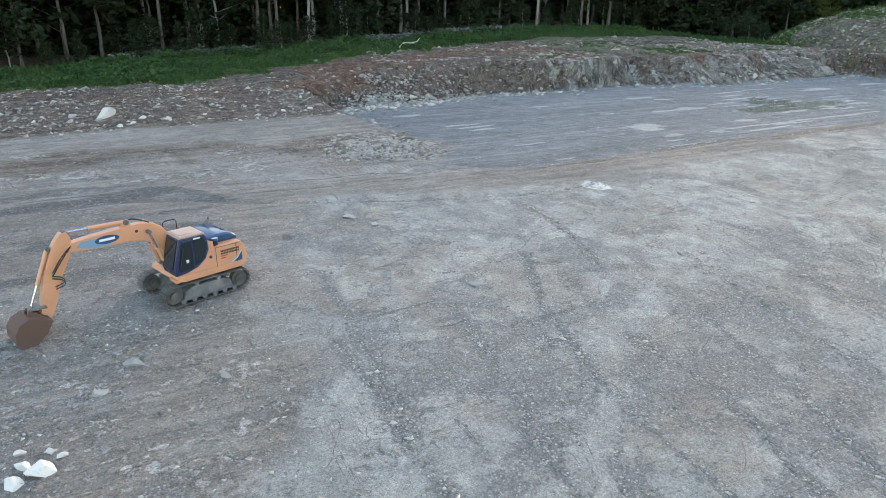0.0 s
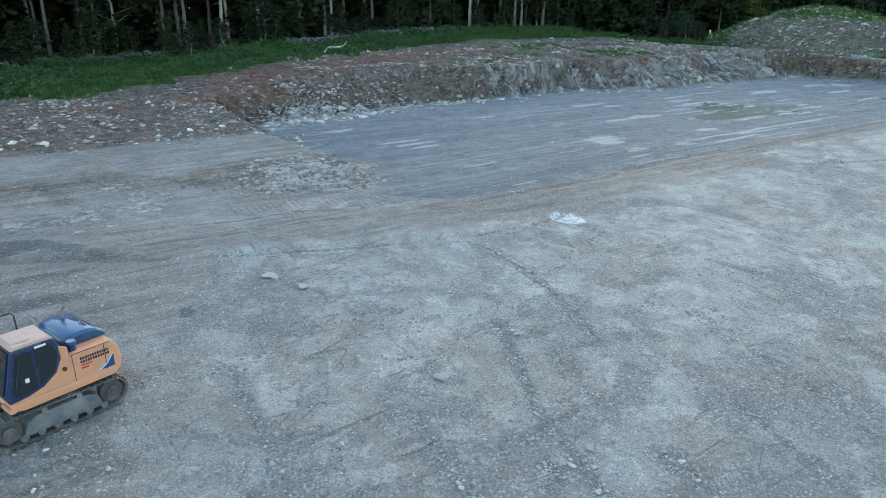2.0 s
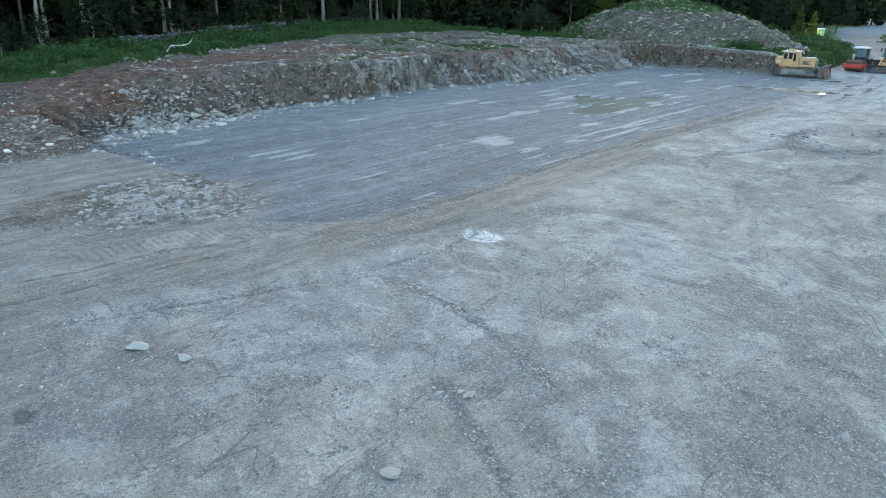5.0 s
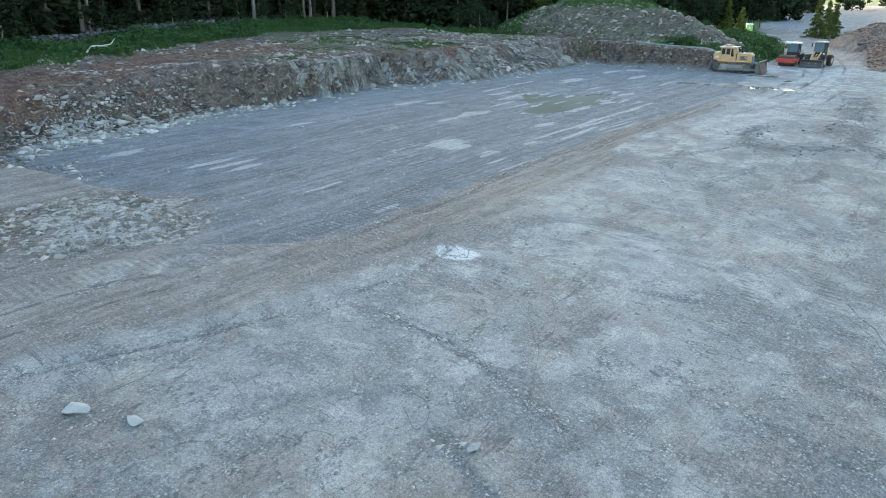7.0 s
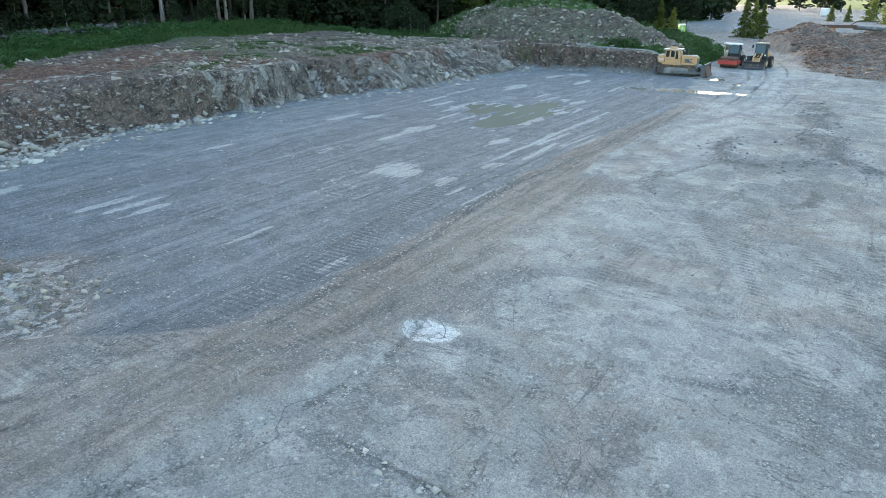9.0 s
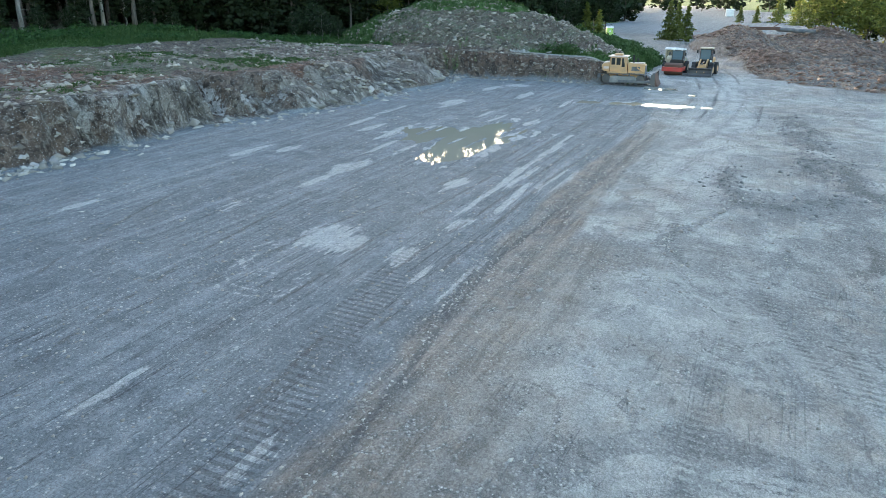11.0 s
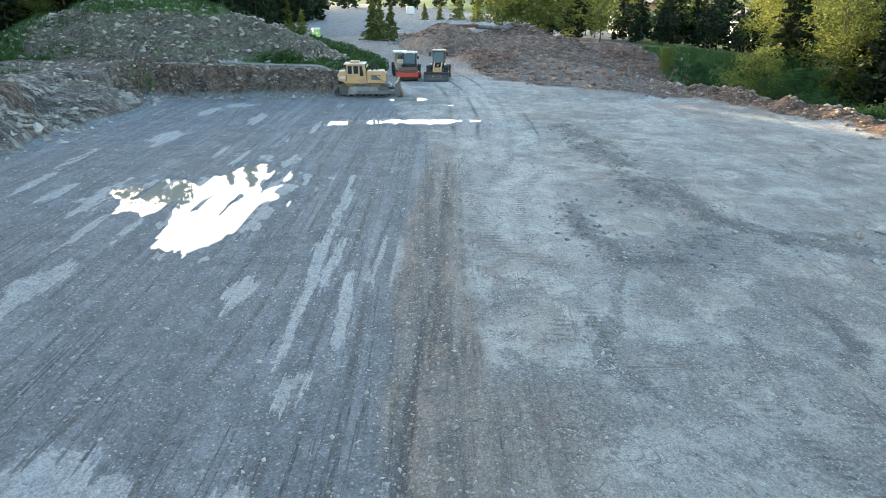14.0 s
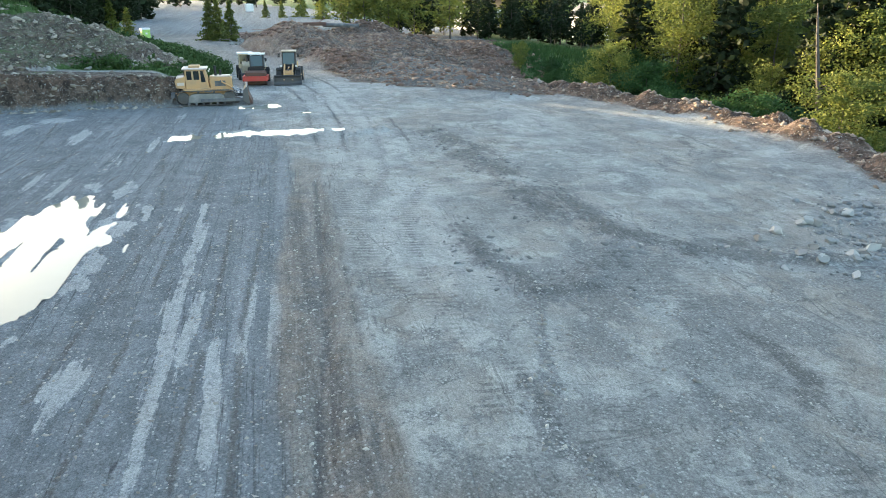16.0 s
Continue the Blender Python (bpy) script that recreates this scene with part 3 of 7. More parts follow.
# single wheel and track marks on the pad
TRACKS = [
    [(46.5, 26), (38.7, 24.8), (33.5, 22.6), (30.6, 21.3)], [(43.3, 23.7), (40.2, 21.3), (35.8, 20.3), (32.9, 19)],
    [(30.4, 29), (36.3, 29.2), (42.2, 28.7)], [(28.2, 29.4), (24.3, 29.1)], [(20.6, 30.6), (20.7, 28.5), (20.4, 27)],
    [(6, 40.5), (12, 39.4), (15.7, 39.2), (19.6, 37.2), (25, 36), (29.8, 35.5)], [(5, 38.6), (11.4, 37.8), (15.9, 37.6), (20.5, 35.7), (24.9, 34.5)],
    [(46.7, 28.4), (41.9, 27), (39, 25.5)],
    [(71.3, 35.4), (64.6, 35.4), (59.3, 35.3), (57.2, 34.2)], [(62.5, 35.1), (58.3, 34.7), (55.6, 33)], [(52, 32), (50.4, 31.9), (48, 31.8), (47.3, 31.1)],
    [(101.2, 32), (98.5, 31.3), (83.7, 31.8), (74.4, 32.5), (65.8, 35), (61.1, 35.1), (57.6, 34.2)], [(100.6, 33.6), (92, 32.8), (84, 33.4), (74, 34)],
    [(71, 31), (65.3, 32.9), (56.5, 33.4), (50, 33.1)],
    [(71, 40.6), (60.5, 40.5), (49.8, 40.7), (45.3, 40.8), (40, 40.9), (30, 39.6)], [(76, 42.4), (62, 42.7), (50, 43), (45, 43.5), (36, 43)], [(66, 39.1), (56, 39.6), (45, 39.4), (36, 39)],
    [(80, 45.4), (66, 43.4), (52, 44.8), (44, 46.2), (36, 46.6)], [(78, 47), (72, 47.6)], [(60, 50.6), (48, 50.2), (38, 48.8), (30, 47)], [(90, 36.6), (80, 38.6), (72, 39.4)], [(92, 44), (80, 43.8)],
    [(46, 57), (38, 54.6), (30, 51)], [(94, 55), (82, 53.4), (74, 53.8)], [(92, 48.6), (84, 50.6), (76, 52.2)], [(84, 58), (70, 60.6), (56, 61)],
]
# rows of coarse gravel that the machines left on the pad
GRAVEL_LINES = [
    [(7.9, 26.8), (7.4, 20.8), (7.2, 17.3), (6.9, 15), (6.6, 11)], [(6.6, 21.3), (6.7, 17), (6.5, 12)], [(11.6, 21.9), (10.8, 16.4), (10, 13.4), (9.3, 10)],
    [(17, 25), (14.8, 20.4), (13.6, 15.8), (13.2, 12.7), (13.1, 8)], [(20.1, 17.1), (19, 12.5), (17.3, 8)], [(16.2, 17.1), (16.6, 13.2), (15.1, 8)], [(30.7, 17.7), (29.9, 21), (28.6, 25)],
    [(20.6, 31), (20.6, 28.5), (20.4, 26.2), (19, 22)], [(24, 22), (22.5, 15), (22, 9)], [(27, 18), (26, 12), (25.6, 8)],
    [(51.2, 32), (48.3, 32), (46.6, 31)], [(58, 29), (54, 30.5), (50.5, 31.4)], [(46, 27.9), (48.2, 27.2), (51, 27.2)],
]
# dried pale silt on the pit floor: x, y, half length along x, half width
SILT = [(42.6, 45.6, 1.3, 0.9), (42.2, 44.1, 1.2, 0.8), (42.2, 41.2, 0.9, 0.5), (47, 40.9, 1.1, 0.4), (41.4, 38.2, 2.6, 0.16), (40.8, 39.7, 1.1, 0.16), (53.4, 44.1, 1.0, 0.5), (56.3, 41.1, 3.6, 0.18), (54, 51.4, 2.2, 0.7), (51, 51.4, 1.8, 0.35),
        (66.2, 57, 2.4, 0.4), (68, 59.4, 2.2, 0.4), (80.8, 56.7, 2.0, 0.9), (55, 59.9, 1.6, 0.4), (56.5, 58, 1.2, 0.4), (29.2, 53.3, 1.5, 0.28), (29.9, 52, 1.6, 0.3), (29.6, 50.7, 1.4, 0.28), (29.2, 38.2, 1.0, 0.25), (29.7, 43.6, 1.1, 0.2), (54.2, 51.8, 1.0, 0.8),
        (27, 60.4, 1.6, 0.6), (63, 41.8, 6, 0.22), (54, 41.65, 6, 0.2), (51.6, 40.2, 3.6, 0.2), (56.5, 39.45, 3.0, 0.18), (56, 38.6, 2.0, 0.18), (53, 44, 1.6, 0.3), (79, 56.6, 2.2, 0.4), (74, 60, 2.4, 0.4), (60, 52.6, 2.4, 0.25), (74, 49.6, 2.4, 0.25), (76, 51.4, 2, 0.25), (88, 52, 2.4, 0.5), (84, 46.5, 2, 0.25), (92, 57, 2.4, 0.5), (95, 55.5, 1.2, 1.8), (92, 36.3, 0.6, 1.0), (41.3, 59.4, 1.8, 0.35)]


def spread(x, y):
    """Which ground lies where: masks in 0..1."""
    left, back, right, near = pit_inside(x, y)
    road = away(x, y, ROAD)
    f1, f2, f3 = fbm(x * 0.12, y * 0.12, 4, 101), fbm(x * 0.35, y * 0.35, 4, 102), fbm(x * 0.9, y * 0.9, 3, 103)
    inside = np.minimum(np.minimum(left + 0.3, back + 0.6), np.minimum(right + 0.8, near + 0.5 * f2))
    pit = step(-0.3, 0.5, inside) * step(104, 92, x - 0.3 * (y - 40))
    pit = np.maximum(pit, step(172, 182, x) * step(66, 58, np.abs(away(x, y, [(180, 30), (230, 60), (420, 120)]))))
    # grass
    verge = np.interp(x, [-40, -6, 8, 20, 35, 45, 57, 68, 90, 104], [70, 74, 74, 79, 82, 86, 91, 92.5, 91, 80])
    grass = step(-0.8, 1.2, y - verge + 2.2 * f2)
    grass = np.maximum(grass, 0.85 * step(-0.1, 0.4, f2 + 0.25 * f1) * step(72, 77, y) * step(50, 62, x) * step(104, 95, x) * 0.47)
    mound = heap(x, y, 114, 70, 12, 21, 6.0, 0.05, 51)
    grass = np.where((x > 101) & (y > 44), step(5.0, 6.5, road - 2.2 * step(118, 106, x) + 1.2 * f2) * 0.95, grass)
    grass = np.where(mound > 0.3, step(0.3, 0.6, np.maximum(np.maximum((x - 115) / 8, (y - 76) / 11), (mound - 4.3) * 0.9) + 0.28 + 0.5 * f2) * 0.95, grass)
    cone = heap(x, y, 111.5, 51.0, 4.8, 5.0, 1.2, 0.3, 52)
    grass = grass * step(0.5, 0.15, cone)
    grass = np.where((x > 100.5) & (x < 105.5) & (y > 46) & (y < 75), step(0.0, 0.5, f2 + 0.1) * 0.46, grass)
    e = -away(x, y, EDGE)
    grass = np.where((x > 118) & (y < 6 - 0.15 * (x - 118)), 0.9, grass)
    grass = np.where((x > 182) & (np.abs(away(x, y, [(180, 30), (230, 60), (420, 120)])) > 62), 0.9, grass)
    grass = np.maximum(grass, step(-3.2, -4.6, e + 0.6 * f2) * step(50, 60, x) * step(140, 110, x) * 0.9)
    grass = np.maximum(grass, step(-35, -60, y) * 0.9)
    grass = np.maximum(grass, step(-60, -90, x) * 0.9)
    litter = y - np.interp(x, [-80, -6, 10, 30, 48, 58, 66, 90, 104], [84, 87, 95, 93.5, 99, 104, 106, 106, 102])
    grass = np.where(x < 150, grass * step(3, 0.5, litter + f2), grass)
    # bare soil: the cut faces, the strip above them, the brown patch by the digger, the tipped bank
    soil = step(0.2, -0.8, np.minimum(back, right)) * (y > 42) * (x < 104) * (x > 21)
    soil = np.maximum(soil, step(54.9, 56.3, y + 0.9 * f2) * step(23, 20, x))
    soil = np.maximum(soil, step(1, 3, litter) * (x < 150))
    near_brown = step(0.25, 0.7, 0.45 * f1 + 0.5 * f2 + 0.95 * step(11, 1, np.hypot(x + 1.5, (y - 20.5) * 0.85))) * step(16, 11, np.hypot(x + 1, y - 20))
    soil = soil * (1 - 0.4 * step(0.1, 0.4, fbm(x * 0.9, y * 0.25, 4, 150) + 0.3 * f3) * step(0.3, -0.6, back) * step(-4.5, -2.0, back) * step(46, 52, x) * step(92, 84, x))
    strip = step(1.25, 0.75, np.abs(y - np.interp(x, [18, 26, 34, 42, 60, 75], [37, 35.6, 36, 36.9, 37.3, 37]) + 0.5 * f2) / np.interp(x, [30, 60, 75], [1.5, 1.3, 0.7])) * step(18, 28, x) * step(85, 68, x)
    strip = np.maximum(strip, 0.75 * step(57, 55, y + f2) * step(39, 42, y + f2) * step(23, 20, x))
    strip = np.maximum(strip, 0.6 * step(1.1, 0.4, np.hypot((x + 2) / 8, (y - 27) / 6.5) + 0.6 * f2))
    strip = np.maximum(strip, 0.85 * step(1.1, 0.5, np.hypot((x - 0) / 15, (y - 36.5) / 8) + 0.5 * f2))
    strip = np.maximum(strip, 0.9 * near_brown)
    toe = away(x, y, TOE)
    strip = np.maximum(strip, 0.8 * step(1.3, 0.3, np.abs(away(x, y, [(-4, 39.5), (12, 37.6), (20, 35.8), (28, 34.6), (45, 35.2)])) / 2.2 + 0.5 * f2))
    tipped = step(0, 2.0, toe + f2) * (road < -3) * (x > 98) * step(188, 178, x)
    tipped = np.maximum(tipped, step(0.05, 0.3, heap(x, y, 149, 36.5, 19, 7.2, 3.6, 0.2, 53)))
    soil = np.maximum(soil, tipped)
    soil = np.maximum(soil, step(1.6, 0.6, e + 0.6 * f2) * step(-7, -6, e) * step(55, 66, x) * step(118, 110, x))
    soil = np.maximum(soil, 0.8 * step(0.1, 0.4, slumps(x, y)))
    soil = np.where((mound > 0.2) | ((cone > 0.1) & (x > 100)), 0.9, soil)
    tongue = step(1.15, 0.7, np.hypot((x - 18.2) / 6.2, (y - 45.8) / 4.4) + 0.45 * f2)
    strip = np.maximum(strip, 0.95 * tongue)
    crust = 0.6 * step(1.3, 0.6, np.hypot((x - 18.8) / 5.2, (y - 45.6) / 3.6) + 0.6 * f2)
    crust = np.maximum(crust, 0.42 * near_brown)
    crust = np.maximum(crust, 0.55 * step(0.0, 0.4, fbm(x * 0.2, y * 0.5, 3, 152)) * step(14, 10, np.hypot(x + 1, (y - 43) * 1.2)))
    crust = np.maximum(crust, 0.62 * step(4.5, 1.5, np.abs(x - 29 - 0.4 * (y - 70))) * step(2.5, 0.5, back) * step(-3.4, -1.2, back) * (y > 60))
    crust = np.maximum(crust, 0.5 * step(-0.1, 0.3, fbm(x * 0.12, y * 0.3, 3, 153)) * step(-2, -3.5, back) * step(24, 28, x) * step(52, 44, x) * (y > 60) * step(80, 76, y))
    band = np.abs(y - np.interp(x, [-8, 2, 8, 12, 16, 23], [47, 49.4, 48.4, 46.8, 47.4, 46]))
    soil = np.maximum(soil, 0.7 * step(1.1, 0.3, band / 2.6 + 0.9 * f2 + 0.3 * f1 + step(-2, -10, x)) * step(24, 21, x))
    red = step(0.15, 0.55, f1 + 0.5 * f2 + 0.1) * step(0, -1.5, back + 1.5) * step(88, 74, x) * (y > 60) * 0.8
    red = np.maximum(red, 0.85 * step(4.2, 1.5, np.abs(away(x, y, [(24, 74.5), (37, 77.5), (45, 80), (57, 84)])) + 3 * f2))
    red = np.maximum(red, 0.8 * step(0.1, 0.5, f2 + 0.4 * f1 + 0.1) * (mound < 0.3) * step(122, 130, x) * step(-3.5, -6, road) * (toe > 1) * (x < 200))
    red = np.maximum(red, step(0.3, 0.8, heap(x, y, 127, 31.2, 8, 5, 1.7, 0.3, 54) + 0.5 * f2) * 0.8)
    red = np.maximum(red, tipped * step(-0.1, 0.5, f1 + 0.3 * f2) * 0.7)
    # berm crest reddened: its orange sunlight is put into the soil colour
    red = np.maximum(red, step(2.4, 1.4, np.abs(e + 0.4)) * step(66, 74, x) * step(112, 104, x) * 0.45)
    red = np.maximum(red, step(1.0, 0.3, np.abs(np.minimum(right, 9) + 1.4 + 0.4 * f2)) * step(46, 48, y) * 0.4 * (y < 68))
    # dry pale dust, and one small white patch over a hollow
    rut = ways(x, y)
    patch = np.exp(-(((x - 42.5) / 1.6) ** 2 + ((y - 45.2) / 1.7) ** 2)) * step(-0.2, 0.3, f3)
    silt = np.minimum(*hollows(x, y))
    patch = np.maximum(patch, step(1.6, 1.2, silt + 0.5 * f3) * step(0.1, 0.3, fbm(x * 0.5, y * 1.6, 3, 113)) * 0.9)
    for cx, cy, rx, ry in SILT:
        patch = np.maximum(patch, 0.92 * step(1.9, 0.3, np.hypot((x - cx + 0.5 * f3) / rx, (y - cy + 0.25 * f2) / ry) + 0.4 * f2))
    patch = np.maximum(patch, 0.42 * step(0.4, 0.6, fbm(x * 0.07, y * 0.5, 3, 110)))
    dust = pit * np.clip(0.3 * rut * step(-0.1, 0.35, fbm(x * 0.12, y * 1.4, 3, 112)) + patch, 0, 1)
    lane = step(5.5, 1.5, np.abs(road + 0.5 + 1.2 * f2)) * step(30, 55, x)
    strip = np.maximum(strip, 0.7 * step(5.5, 4, np.abs(road)) * step(108, 124, x) * step(190, 180, x))
    dust = np.maximum(dust, 0.95 * lane * (1 - 0.55 * road_ruts(x, y)) * (0.75 + 0.4 * f2) * step(125, 112, x))
    dust = np.maximum(dust, (1 - pit) * np.clip(0.25 + 0.7 * f2 + 0.3 * f1, 0, 0.8) * (1 - soil))
    white = step(1.15, 0.8, np.hypot((x - 26.7) / 0.85, (y - 32.05) / 1.1) + 0.3 * f3)
    # lines of coarse gravel on the pad
    lines = 0.3 * step(0.2, 0.5, fbm((x - 0.06 * y) * 0.5, y * 0.06, 3, 120)) * step(32, 24, y)
    for line in GRAVEL_LINES:
        lines = np.maximum(lines, step(1.2, 0.4, np.abs(away(x, y, line)) / 0.3 + 0.9 * f2 + 0.6 * f3))
    coarse = np.clip(0.25 + 0.5 * pit + 0.9 * lines + 0.8 * soil + 0.5 * (mound > 0.3) + 0.3 * f2, 0, 1)
    coarse = np.maximum(coarse, 0.8 * tongue)
    gravelly = np.maximum(step(1.1, 0.6, np.hypot((x - 31) / 24, (y - 13) / 11.5) + 0.35 * f1 + 0.3 * f2), step(1.1, 0.6, np.hypot((x - 52) / 11, (y - 25) / 5) + 0.4 * f1 + 0.2 * f2))
    coarse = np.maximum(coarse, 0.62 * gravelly)
    dust = dust * (1 - 0.6 * lines) * (1 - 0.5 * gravelly)
    dust = np.where((x < 23) & (y > 38), dust * 0.35, dust)
    dust = dust * step(126, 112, x)
    dust = np.maximum(dust, 1.3 * white)
    coarse = coarse * (1 - white)
    # dark scars, churned ground, prints of tracks
    dark = np.zeros_like(x)
    for (line, wide, dig), k, deep in zip(SCARS, (0.8, 1.5, 1.5, 1.5, 1.9, 2.2, 1.9, 0.9, 1.0), (0.6, 0.9, 0.6, 0.6, 0.6, 0.6, 0.62, 0.66, 0.5)):
        dark = np.maximum(dark, deep * np.exp(-(away(x, y, line) / (wide * k)) ** 2) * step(-0.7, -0.1, f2 + 0.5 * f3))
    churn = np.hypot((x + 2) / 11, (y - 36) / 9) + 0.45 * fbm(x * 0.18, y * 0.6, 3, 130)
    dark = np.maximum(dark, 0.8 * step(1.0, 0.6, churn) * step(-0.05, 0.3, fbm(x * 0.1, y * 0.7, 4, 131)))
    dark = np.maximum(dark, 0.42 * step(1.15, 0.6, np.hypot((x + 3) / 10, (y - 33.5) / 7) + 0.4 * f2))
    dark = np.maximum(dark, 0.4 * step(0.0, 0.5, fbm(x * 0.22, y * 0.45, 4, 132) - 0.1) * step(0.35, 0.6, (x - 52) / 40) * step(33, 28, y))
    dark = np.maximum(dark, 0.3 * step(0.1, 0.5, fbm(x * 0.25, y * 0.25, 4, 133)) * (1 - pit) * (y < 36))
    dark = np.maximum(dark, 0.62 * road_ruts(x, y) * step(-0.5, -0.1, f2))
    for cx, cy, rx, ry in ((74, 25.9, 10, 1.9), (61, 19.5, 2.6, 4.5), (59, 28.6, 3.4, 2.2), (82, 9, 9, 1.2), (52, 24.5, 5, 1.6), (47, 20, 6, 1.2)):
        dark = np.maximum(dark, 0.62 * step(1.3, 0.3, np.hypot((x - cx) / rx, (y - cy) / ry) + 0.6 * f2) * step(-0.4, 0.2, fbm(x * 0.35, y * 0.9, 3, 134)))
    prints = np.zeros_like(x)
    for line in TRACKS:
        d = away(x, y, line)
        dark = np.maximum(dark, np.where(y > 37, 0.66, 0.42) * np.exp(-(d / 0.17) ** 2) * step(-0.7, 0.0, f2 + f3))
        prints = np.maximum(prints, np.where(y > 37, 0.0, 0.95) * np.exp(-(d / 0.3) ** 2) * step(-0.6, 0.0, f2))
    dark = np.maximum(dark, step(1.1, 0.6, np.hypot((x - 116) / 13, (y - 21) / 8.5) + 0.4 * f2) * tipped)
    dark = dark * step(0.5, 0.2, grass)
    tread = np.maximum(step(1.2, 0.7, np.abs(away(x, y, [(12, 41), (22, 38.5), (30, 38.6), (36, 40.2), (42, 40.8)])) / 0.8 + 0.3 * f2) * step(46, 38, x) * (0.5 + 0.5 * step(20, 30, x)), 0.45 * step(1.1, 0.6, np.hypot((x - 58) / 3.4, (y - 24.5) / 3.2) + 0.6 * f2))
    tread = np.maximum(tread, prints)
    for cx, cy, r in ((38.6, 44.8, 2.0), (38.6, 44.8, 2.5), (40.2, 44.9, 2.0), (40.2, 44.9, 2.4), (46.2, 58.6, 2.0), (46.4, 58.6, 2.7), (77, 50, 1.6), (77, 50, 2.2)):
        arc = np.exp(-((np.hypot(x - cx, y - cy) - r) / 0.15) ** 2) * step(-0.4, 0.2, (cx - x) / r + 0.5 * (y - cy) / r)
        dust = np.maximum(dust, 0.58 * arc)
    # bedrock and clay laid bare in the cut face, thin growth on the bench above it, the worn edge of the pad
    rock = step(0.9, -0.1, back) * step(-4.6, -2.2, back + 0.8 * f2) * step(40, 48, x + 2 * f2) * step(101, 93, x) * (y > 60) * (0.28 + 0.22 * step(50, 62, x) + 0.6 * f1 + 0.6 * f2)
    rock = np.maximum(rock, (0.5 + 0.4 * f2) * step(0.1, 0.4, slumps(x, y)))
    red = np.maximum(red * (1 - 0.8 * rock), 0.5 * step(0.9, 0.2, np.abs(back + 4.4 + 0.8 * f2)) * step(43, 50, x) * step(101, 95, x) * (y > 60))
    moss = 0.62 * step(-3.4, -5, back) * step(52, 62, x) * step(99, 95, x) * step(70, 73, y) * (0.8 + 0.5 * f1)
    moss = np.maximum(moss, 0.5 * step(-2.5, -4, back) * step(40, 48, x) * step(64, 54, x) * (y > 70) * step(78, 76, y))
    moss = np.maximum(moss, 0.52 * (mound > 0.3))
    moss = np.maximum(moss, 0.6 * step(103.8, 105, x) * step(109, 106, x) * (y > 45) * step(84, 78, y))
    for cx, r in ((55, 1.2), (57.4, 0.9), (60.2, 1.0), (61.4, 0.6), (64, 1.1), (67, 1.2), (69.4, 1.6), (72, 0.9), (76, 1.0), (81, 1.1), (86, 0.9)):
        crust = np.maximum(crust, 0.62 * step(1.35, 0.5, np.hypot((x - cx) / r, (back + 1.5) / 1.1) + 0.7 * f2) * (y > 60))
    return [np.clip(v, 0, 1) for v in (pit, soil, grass, dust, coarse, red, dark, strip, tread, rock, moss, crust)]


gx, gy = axis([(-6, 12, 0.26), (12, 80, 0.17), (80, 104, 0.24)], -420, 900), axis([(-2, 22, 0.26), (22, 56, 0.17), (56, 84, 0.2)], -420, 700)
X, Y = np.meshgrid(gx, gy, indexing="ij")
Z = height(X, Y)
nx, ny = X.shape


def sheet(name, X, Y, Z):
    nx, ny = X.shape
    me = bpy.data.meshes.new(name)
    idx = np.arange(nx * ny).reshape(nx, ny)
    quads = np.stack([idx[:-1, :-1], idx[1:, :-1], idx[1:, 1:], idx[:-1, 1:]], -1).reshape(-1, 4)
    quick(me, np.stack([X, Y, Z], -1).reshape(-1, 3), quads)
    me.polygons.foreach_set("use_smooth", np.ones(len(me.polygons), bool))
    return me


def quick(me, verts, faces):
    """Fill a mesh from arrays: verts (n, 3), faces (m, k)."""
    k = faces.shape[1]
    me.vertices.add(len(verts))
    me.vertices.foreach_set("co", np.ascontiguousarray(verts, np.float32).ravel())
    me.loops.add(faces.size)
    me.loops.foreach_set("vertex_index", np.ascontiguousarray(faces, np.int32).ravel())
    me.polygons.add(len(faces))
    me.polygons.foreach_set("loop_start", np.arange(0, faces.size, k, dtype=np.int32))
    me.update(calc_edges=True)
    return me


ground_mesh = sheet("ground", X, Y, Z)
pit, soil, grass, dust, coarse, red, dark, strip, tread, rock, moss, crust = spread(X, Y)
for key, cols in (("zone", (pit, soil, grass)), ("wear", (dust, coarse, red)), ("mark", (dark, strip, tread)), ("cut", (rock, moss, crust))):
    att = ground_mesh.attributes.new(key, "FLOAT_COLOR", "POINT")
    att.data.foreach_set("color", np.stack([*cols, np.ones_like(X)], -1).astype(np.float32).ravel())
ground_mesh.materials.append(GROUND)
ground = tagged(new("ground", ground_mesh), "grey gravel quarry floor with a pit cut into a soil slope", "ground", kind="structure")


def ground_z(x, y):
    return float(height(np.array([float(x)]), np.array([float(y)]))[0])


def part(name, bm, material, parent=None, label="", smooth=False):
    me = bpy.data.meshes.new(name)
    bm.to_mesh(me)
    bm.free()
    me.materials.append(material)
    if smooth:
        me.polygons.foreach_set("use_smooth", np.ones(len(me.polygons), bool))
    ob = new(name, me)
    ob.parent = parent
    if label:
        tagged(ob, label)
    return ob


# ---- standing water ----
WATER_LEVEL = 1.965


